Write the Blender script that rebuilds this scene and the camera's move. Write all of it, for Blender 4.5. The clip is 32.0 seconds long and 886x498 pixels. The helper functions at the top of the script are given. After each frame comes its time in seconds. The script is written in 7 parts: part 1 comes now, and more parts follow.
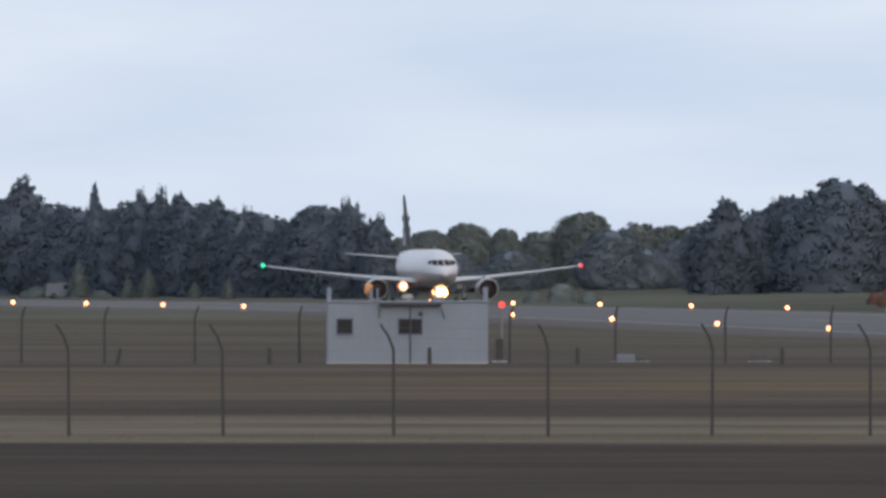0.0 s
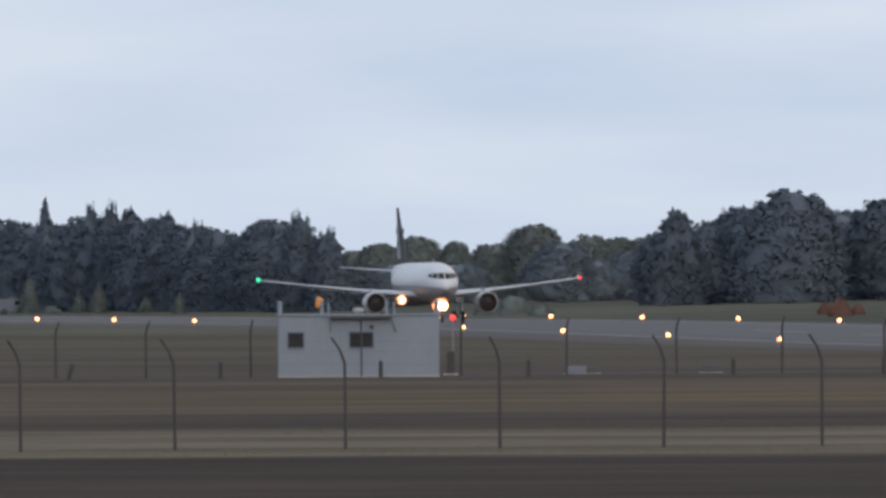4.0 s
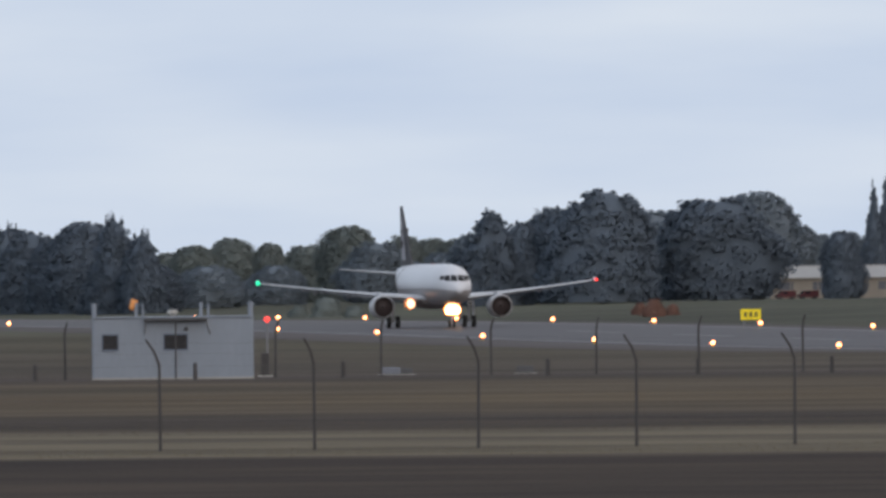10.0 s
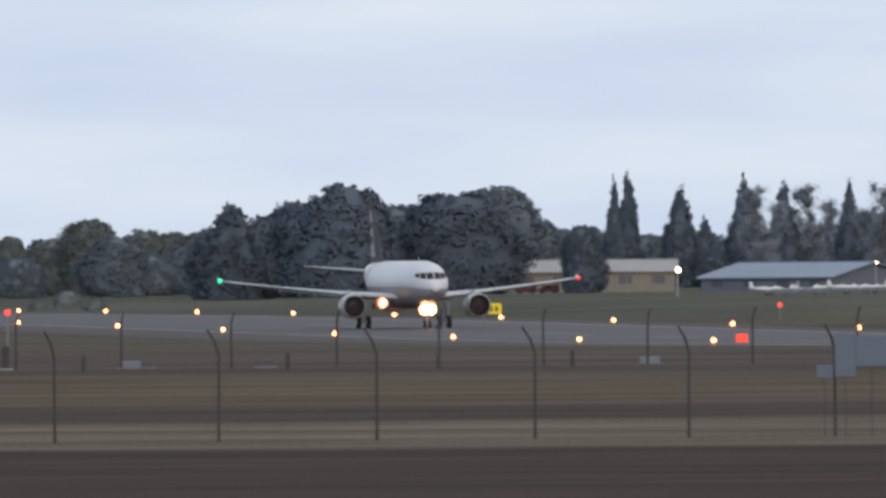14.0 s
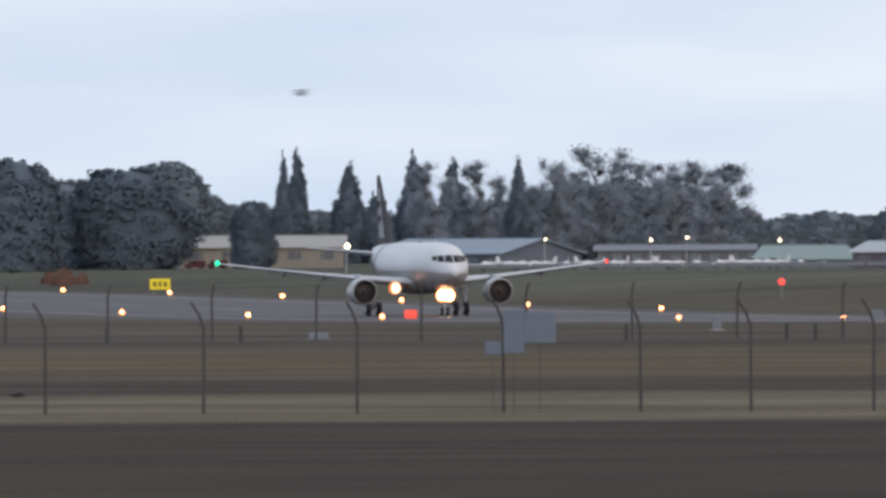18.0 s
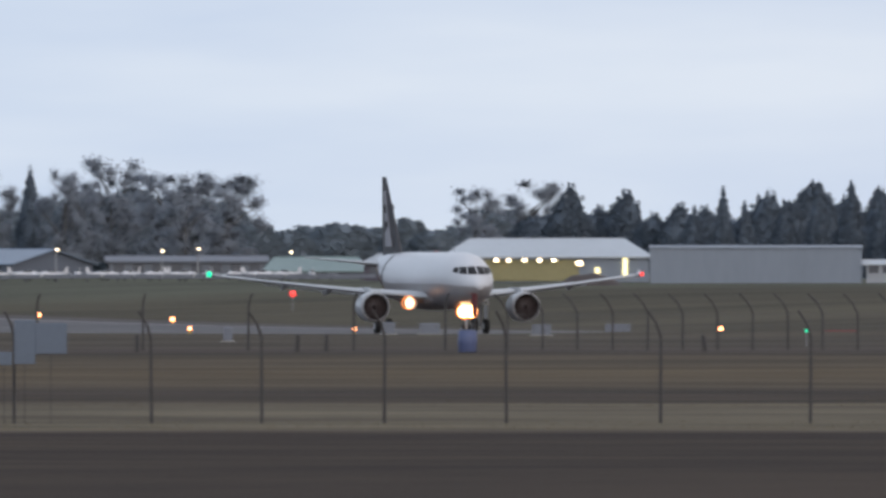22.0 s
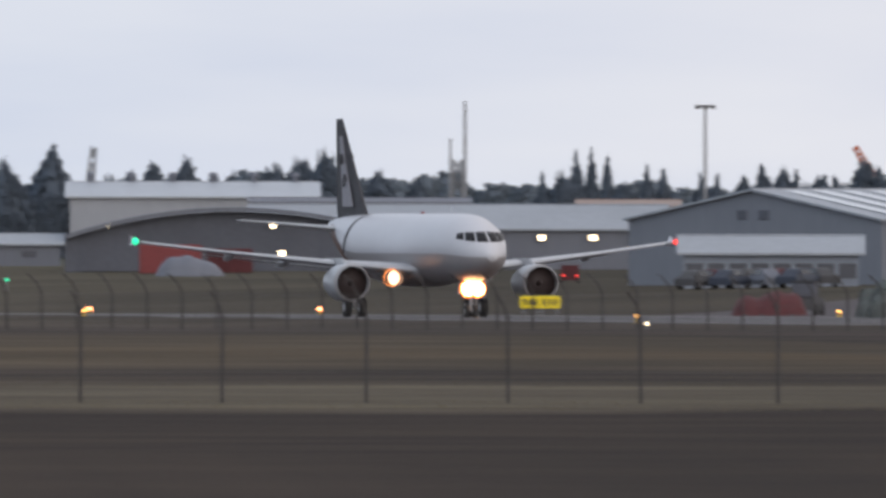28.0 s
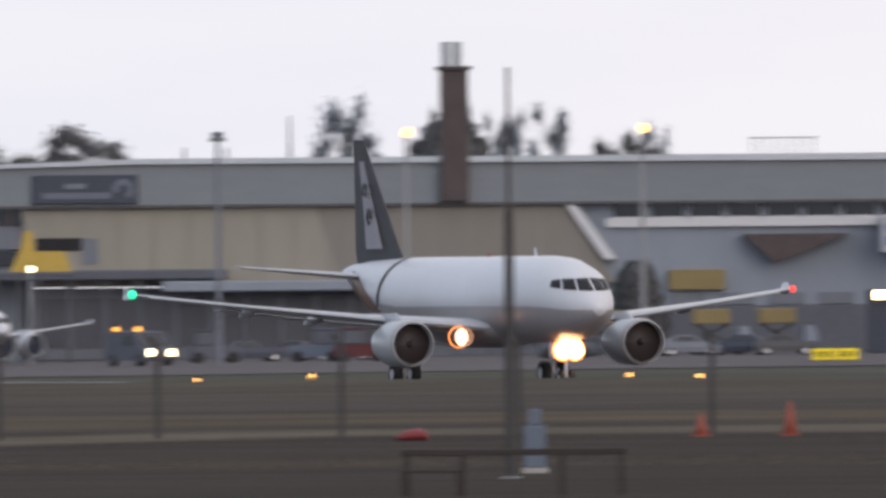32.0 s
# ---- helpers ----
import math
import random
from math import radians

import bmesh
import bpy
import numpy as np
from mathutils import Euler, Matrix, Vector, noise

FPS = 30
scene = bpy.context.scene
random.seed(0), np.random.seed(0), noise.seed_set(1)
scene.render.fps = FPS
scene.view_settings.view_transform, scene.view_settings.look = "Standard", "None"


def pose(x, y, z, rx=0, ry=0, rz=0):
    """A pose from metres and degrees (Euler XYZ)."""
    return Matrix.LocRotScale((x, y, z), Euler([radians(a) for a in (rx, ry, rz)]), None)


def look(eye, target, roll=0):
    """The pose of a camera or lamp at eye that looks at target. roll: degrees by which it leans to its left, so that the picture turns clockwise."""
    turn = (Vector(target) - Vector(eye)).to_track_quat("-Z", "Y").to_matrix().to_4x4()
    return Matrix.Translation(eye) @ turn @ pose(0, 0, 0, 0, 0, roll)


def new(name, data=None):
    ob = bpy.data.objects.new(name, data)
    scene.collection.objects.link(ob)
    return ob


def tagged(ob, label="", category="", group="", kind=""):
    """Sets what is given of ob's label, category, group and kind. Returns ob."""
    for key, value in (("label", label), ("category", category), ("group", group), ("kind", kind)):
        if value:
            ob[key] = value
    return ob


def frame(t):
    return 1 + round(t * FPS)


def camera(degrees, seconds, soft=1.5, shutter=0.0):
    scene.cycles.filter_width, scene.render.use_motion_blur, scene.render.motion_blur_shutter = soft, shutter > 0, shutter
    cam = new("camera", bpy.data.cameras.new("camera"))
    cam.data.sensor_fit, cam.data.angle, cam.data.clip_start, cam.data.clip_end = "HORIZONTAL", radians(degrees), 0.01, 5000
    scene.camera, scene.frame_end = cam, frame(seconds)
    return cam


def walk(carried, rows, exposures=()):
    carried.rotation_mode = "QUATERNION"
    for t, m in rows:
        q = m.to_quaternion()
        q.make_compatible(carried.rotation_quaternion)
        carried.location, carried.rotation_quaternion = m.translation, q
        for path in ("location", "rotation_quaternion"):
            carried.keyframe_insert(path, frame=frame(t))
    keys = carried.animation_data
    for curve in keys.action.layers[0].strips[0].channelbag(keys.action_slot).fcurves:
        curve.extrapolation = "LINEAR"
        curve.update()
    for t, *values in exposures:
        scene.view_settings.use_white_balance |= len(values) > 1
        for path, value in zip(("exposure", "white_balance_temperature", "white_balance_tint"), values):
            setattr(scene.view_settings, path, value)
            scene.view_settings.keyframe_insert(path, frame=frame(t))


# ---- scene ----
EYE = 4.2                      # height of the camera over the near grass
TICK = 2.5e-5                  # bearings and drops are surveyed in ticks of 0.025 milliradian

cam = camera(2.2456, 32.0, soft=3.1, shutter=0.5)
walk(cam, [
    (0, pose(0, 0, EYE, 90.02865, 0.021, 4.72690)),
    (0.5, pose(0, 0, EYE, 90.04493, 0.077, 4.72988)),
    (1, pose(0, 0, EYE, 90.05793, 0.077, 4.73919)),
    (1.5, pose(0, 0, EYE, 90.06280, 0.212, 4.75031)),
    (2, pose(0, 0, EYE, 90.05966, 0.278, 4.74553)),
    (2.5, pose(0, 0, EYE, 90.05237, 0.377, 4.71038)),
    (3, pose(0, 0, EYE, 90.05015, 0.390, 4.65662)),
    (3.5, pose(0, 0, EYE, 90.05486, 0.405, 4.62290)),
    (5.5, pose(0, 0, EYE, 90.07213, 0.418, 4.55628)),
    (6, pose(0, 0, EYE, 90.07036, 0.315, 4.51076)),
    (6.5, pose(0, 0, EYE, 90.06795, 0.313, 4.42567)),
    (7, pose(0, 0, EYE, 90.06713, 0.416, 4.39040)),
    (7.5, pose(0, 0, EYE, 90.06386, 0.437, 4.37818)),
    (8, pose(0, 0, EYE, 90.05420, 0.594, 4.38959)),
    (8.5, pose(0, 0, EYE, 90.04702, 0.732, 4.38523)),
    (9, pose(0, 0, EYE, 90.03937, 0.767, 4.31871)),
    (9.5, pose(0, 0, EYE, 90.03640, 0.695, 4.21458)),
    (10, pose(0, 0, EYE, 90.06015, 0.637, 4.13060)),
    (10.5, pose(0, 0, EYE, 90.07428, 0.654, 4.09646)),
    (11, pose(0, 0, EYE, 90.06313, 0.692, 4.03225)),
    (11.5, pose(0, 0, EYE, 90.03660, 0.727, 3.92978)),
    (12, pose(0, 0, EYE, 90.01883, 0.625, 3.80211)),
    (12.5, pose(0, 0, EYE, 90.01638, 0.589, 3.70603)),
    (13, pose(0, 0, EYE, 90.02512, 0.522, 3.63983)),
    (13.5, pose(0, 0, EYE, 90.03792, 0.527, 3.56465)),
    (14, pose(0, 0, EYE, 90.03806, 0.534, 3.47298)),
    (14.5, pose(0, 0, EYE, 90.03011, 0.500, 3.37485)),
    (16.5, pose(0, 0, EYE, 89.97609, 0.343, 2.93793)),
    (17, pose(0, 0, EYE, 89.96917, 0.345, 2.85080)),
    (17.5, pose(0, 0, EYE, 89.96784, 0.321, 2.75361)),
    (18, pose(0, 0, EYE, 89.97053, 0.323, 2.63383)),
    (18.5, pose(0, 0, EYE, 89.97345, 0.346, 2.51302)),
    (19, pose(0, 0, EYE, 89.97672, 0.367, 2.40316)),
    (19.5, pose(0, 0, EYE, 89.98462, 0.368, 2.28470)),
    (20, pose(0, 0, EYE, 89.99483, 0.218, 2.16151)),
    (20.5, pose(0, 0, EYE, 90.00229, 0.157, 2.01577)),
    (21, pose(0, 0, EYE, 90.00540, 0.085, 1.81454)),
    (21.5, pose(0, 0, EYE, 90.00256, 0.059, 1.58366)),
    (22, pose(0, 0, EYE, 89.99583, 0.026, 1.39547)),
    (22.5, pose(0, 0, EYE, 89.98880, 0.035, 1.19903)),
    (23, pose(0, 0, EYE, 89.98676, 0.009, 0.97256)),
    (23.5, pose(0, 0, EYE, 89.98765, 0.056, 0.73680)),
    (24, pose(0, 0, EYE, 89.98742, -0.095, 0.51929)),
    (24.5, pose(0, 0, EYE, 89.98908, -0.045, 0.29143)),
    (26.5, pose(0, 0, EYE, 90.03507, -0.212, -0.84117)),
    (27, pose(0, 0, EYE, 90.03632, -0.142, -1.17049)),
    (27.5, pose(0, 0, EYE, 90.01348, -0.012, -1.53762)),
    (28, pose(0, 0, EYE, 89.94534, -0.091, -1.91553)),
    (28.5, pose(0, 0, EYE, 89.92829, -0.058, -2.24596)),
    (29, pose(0, 0, EYE, 89.94639, -0.075, -2.55301)),
    (29.5, pose(0, 0, EYE, 90.00945, -0.083, -3.05934)),
    (30, pose(0, 0, EYE, 90.07253, -0.056, -3.63326)),
    (30.5, pose(0, 0, EYE, 90.07094, 0.050, -4.00783)),
    (31, pose(0, 0, EYE, 90.05685, 0.257, -4.42781)),
    (31.5, pose(0, 0, EYE, 90.06771, 0.398, -5.01201)),
    (32, pose(0, 0, EYE, 90.08881, 0.500, -5.70952)),
], exposures=((0.0, 0.00, 6550, 10), (3.5, -0.08, 6550, 10), (6.0, -0.16, 6550, 10), (8.0, -0.14, 6580, 10), (10.0, -0.10, 6600, 10), (12.0, -0.09, 6640, 10), (14.0, 0.00, 6640, 10), (18.0, 0.09, 6600, 10), (20.0, 0.00, 6520, 10), (21.5, -0.06, 6450, 10), (24.0, -0.02, 6600, 10), (27.0, 0.00, 6700, 12), (28.0, -0.07, 6700, 12), (29.0, 0.13, 6700, 12), (30.0, -0.07, 6700, 12), (30.4, -0.08, 6700, 12), (31.0, 0.03, 6730, 13), (32.0, 0.10, 6730, 13)))


def bearing(u):
    return (u - 3300) * TICK


RUN_A, RUN_B = -0.2391, 370.56                     # the runway's centre line: x = RUN_A * y + RUN_B


def ease(x):
    x = min(1.0, max(0.0, x))
    return x * x * (3 - 2 * x)


def ground_z(x, y):
    """Height of the field: level near the fence, a shallow dip along the runway, a rise beyond it."""
    r = math.hypot(x, y)
    u = math.atan2(x, y) / TICK + 3300
    q = (x - RUN_A * y - RUN_B) * 0.9726 if y > 0 else -500.0
    z = -0.9 * ease((r - 900) / 260)
    z -= 1.75 * math.exp(-((r - 1860) / (400 if r < 1860 else 300)) ** 2) * math.exp(-(q / 130) ** 2)
    return z + 1.5 * ease((q - 30) / 80) * (1 - 0.75 * ease((u - 5600) / 900)) * ease((r - 1100) / 400)


def at(u, d):
    """The point of the ground at bearing u (ticks) and d metres from the camera."""
    a = bearing(u)
    x, y = d * math.sin(a), d * math.cos(a)
    return Vector((x, y, ground_z(x, y)))


def height(v, d):
    """The height above zero of what lies v ticks below the datum, d metres off."""
    return EYE - (v - 20) * TICK * d


def facing(u, d, turn=0.0):
    """A pose on the ground whose y axis points away from the camera, turned by some degrees."""
    p = at(u, d)
    return pose(p.x, p.y, p.z, 0, 0, -math.degrees(bearing(u)) + turn)


# ---- sky and light ----
world = bpy.data.worlds.new("overcast_dusk")
scene.world = world
world.use_nodes = True
nt = world.node_tree
nt.nodes.clear()
wo = nt.nodes.new("ShaderNodeOutputWorld")
bg = nt.nodes.new("ShaderNodeBackground")
sky = nt.nodes.new("ShaderNodeTexSky")
sky.sky_type = 'NISHITA'
sky.sun_disc = False
sky.sun_elevation = radians(6)
sky.sun_rotation = radians(130)
sky_gain = nt.nodes.new("ShaderNodeVectorMath")
sky_gain.operation = 'SCALE'
sky_gain.inputs[3].default_value = 0.10
nt.links.new(sky.outputs[0], sky_gain.inputs[0])
co = nt.nodes.new("ShaderNodeTexCoord")
mp = nt.nodes.new("ShaderNodeMapping")
mp.inputs["Scale"].default_value = (34, 34, 200)
nt.links.new(co.outputs["Generated"], mp.inputs["Vector"])
nz = nt.nodes.new("ShaderNodeTexNoise")
nz.inputs["Scale"].default_value = 1.0
nz.inputs["Detail"].default_value = 5
nz.inputs["Roughness"].default_value = 0.45
nt.links.new(mp.outputs[0], nz.inputs["Vector"])
cr = nt.nodes.new("ShaderNodeValToRGB")
cr.color_ramp.elements[0].position = 0.30
cr.color_ramp.elements[0].color = (0.62, 0.742, 0.945, 1)
cr.color_ramp.elements[1].position = 0.72
cr.color_ramp.elements[1].color = (0.805, 0.895, 1.02, 1)
nt.links.new(nz.outputs["Fac"], cr.inputs[0])
mx = nt.nodes.new("ShaderNodeMix")
mx.data_type = 'RGBA'
mx.inputs[0].default_value = 0.9
nt.links.new(sky_gain.outputs[0], mx.inputs[6])
# the cloud grows paler towards the sunset side
sx = nt.nodes.new("ShaderNodeSeparateXYZ")
nt.links.new(co.outputs["Generated"], sx.inputs[0])
gx = nt.nodes.new("ShaderNodeMapRange")
gx.interpolation_type = 'SMOOTHSTEP'
gx.inputs["From Min"].default_value = -0.06
gx.inputs["From Max"].default_value = 0.16
gx.inputs["To Max"].default_value = 0.85
nt.links.new(sx.outputs[0], gx.inputs["Value"])
pale = nt.nodes.new("ShaderNodeMix")
pale.data_type = 'RGBA'
pale.inputs[7].default_value = (0.95, 0.94, 0.99, 1)
nt.links.new(gx.outputs[0], pale.inputs[0])
nt.links.new(cr.outputs[0], pale.inputs[6])
nt.links.new(pale.outputs[2], mx.inputs[7])
nt.links.new(mx.outputs[2], bg.inputs[0])
bg.inputs[1].default_value = 1.0
nt.links.new(bg.outputs[0], wo.inputs[0])

sun = new("sun", bpy.data.lights.new("sun", 'SUN'))
sun.data.energy = 1.05
sun.data.angle = radians(40)
sun.data.color = (1.0, 0.93, 0.86)
sun.matrix_world = look((300, -500, 240), (0, 500, 0))


# ---- materials ----
def mat(name, col, rough=0.7, metal=0.0, var=0.18, size=1.0, bump=0.08, glow=0.0, rand=0.0, streak=None, spec=0.5, thin=0.0):
    """A procedural surface: grain and larger stains at real size. size: metres of the larger stains."""
    m = bpy.data.materials.new(name)
    m.use_nodes = True
    n = m.node_tree
    b = n.nodes["Principled BSDF"]
    b.inputs["Roughness"].default_value = rough
    b.inputs["Metallic"].default_value = metal
    b.inputs["Specular IOR Level"].default_value = spec
    if glow:
        b.inputs["Base Color"].default_value = (*col, 1)
        b.inputs["Emission Color"].default_value = (*col, 1)
        b.inputs["Emission Strength"].default_value = glow
        return m
    tc = n.nodes.new("ShaderNodeTexCoord")
    src = tc.outputs["Object"]
    if streak:
        mpn = n.nodes.new("ShaderNodeMapping")
        mpn.inputs["Scale"].default_value = streak
        n.links.new(src, mpn.inputs["Vector"])
        src = mpn.outputs[0]
    n1 = n.nodes.new("ShaderNodeTexNoise")
    n1.inputs["Scale"].default_value = 1 / size
    n1.inputs["Detail"].default_value = 3
    n2 = n.nodes.new("ShaderNodeTexNoise")
    n2.inputs["Scale"].default_value = 9 / size
    n2.inputs["Detail"].default_value = 4
    for k in (n1, n2):
        n.links.new(src, k.inputs["Vector"])
    ad = n.nodes.new("ShaderNodeMath")
    ad.operation = 'ADD'
    n.links.new(n1.outputs["Fac"], ad.inputs[0])
    n.links.new(n2.outputs["Fac"], ad.inputs[1])
    last = ad.outputs[0]
    lo, hi = 0.6, 1.4
    if rand:
        oi = n.nodes.new("ShaderNodeObjectInfo")
        sc = n.nodes.new("ShaderNodeMath")
        sc.operation = 'MULTIPLY_ADD'
        n.links.new(oi.outputs["Random"], sc.inputs[0])
        sc.inputs[1].default_value = rand * 2
        n.links.new(last, sc.inputs[2])
        last = sc.outputs[0]
        lo, hi = 0.6, 1.4 + rand * 2
    mr = n.nodes.new("ShaderNodeMapRange")
    mr.inputs["From Min"].default_value = lo
    mr.inputs["From Max"].default_value = hi
    n.links.new(last, mr.inputs["Value"])
    mc = n.nodes.new("ShaderNodeMix")
    mc.data_type = 'RGBA'
    n.links.new(mr.outputs[0], mc.inputs[0])
    mc.inputs[6].default_value = (*[c * (1 - var) for c in col], 1)
    mc.inputs[7].default_value = (*[min(1.0, c * (1 + var)) for c in col], 1)
    n.links.new(mc.outputs[2], b.inputs["Base Color"])
    if thin:
        tr = n.nodes.new("ShaderNodeBsdfTranslucent")
        n.links.new(mc.outputs[2], tr.inputs["Color"])
        ms = n.nodes.new("ShaderNodeMixShader")
        ms.inputs[0].default_value = thin
        n.links.new(b.outputs[0], ms.inputs[1])
        n.links.new(tr.outputs[0], ms.inputs[2])
        n.links.new(ms.outputs[0], n.nodes["Material Output"].inputs["Surface"])
    if bump:
        bp = n.nodes.new("ShaderNodeBump")
        bp.inputs["Strength"].default_value = bump
        bp.inputs["Distance"].default_value = 0.02 * size
        n.links.new(n2.outputs["Fac"], bp.inputs["Height"])
        n.links.new(bp.outputs[0], b.inputs["Normal"])
    return m


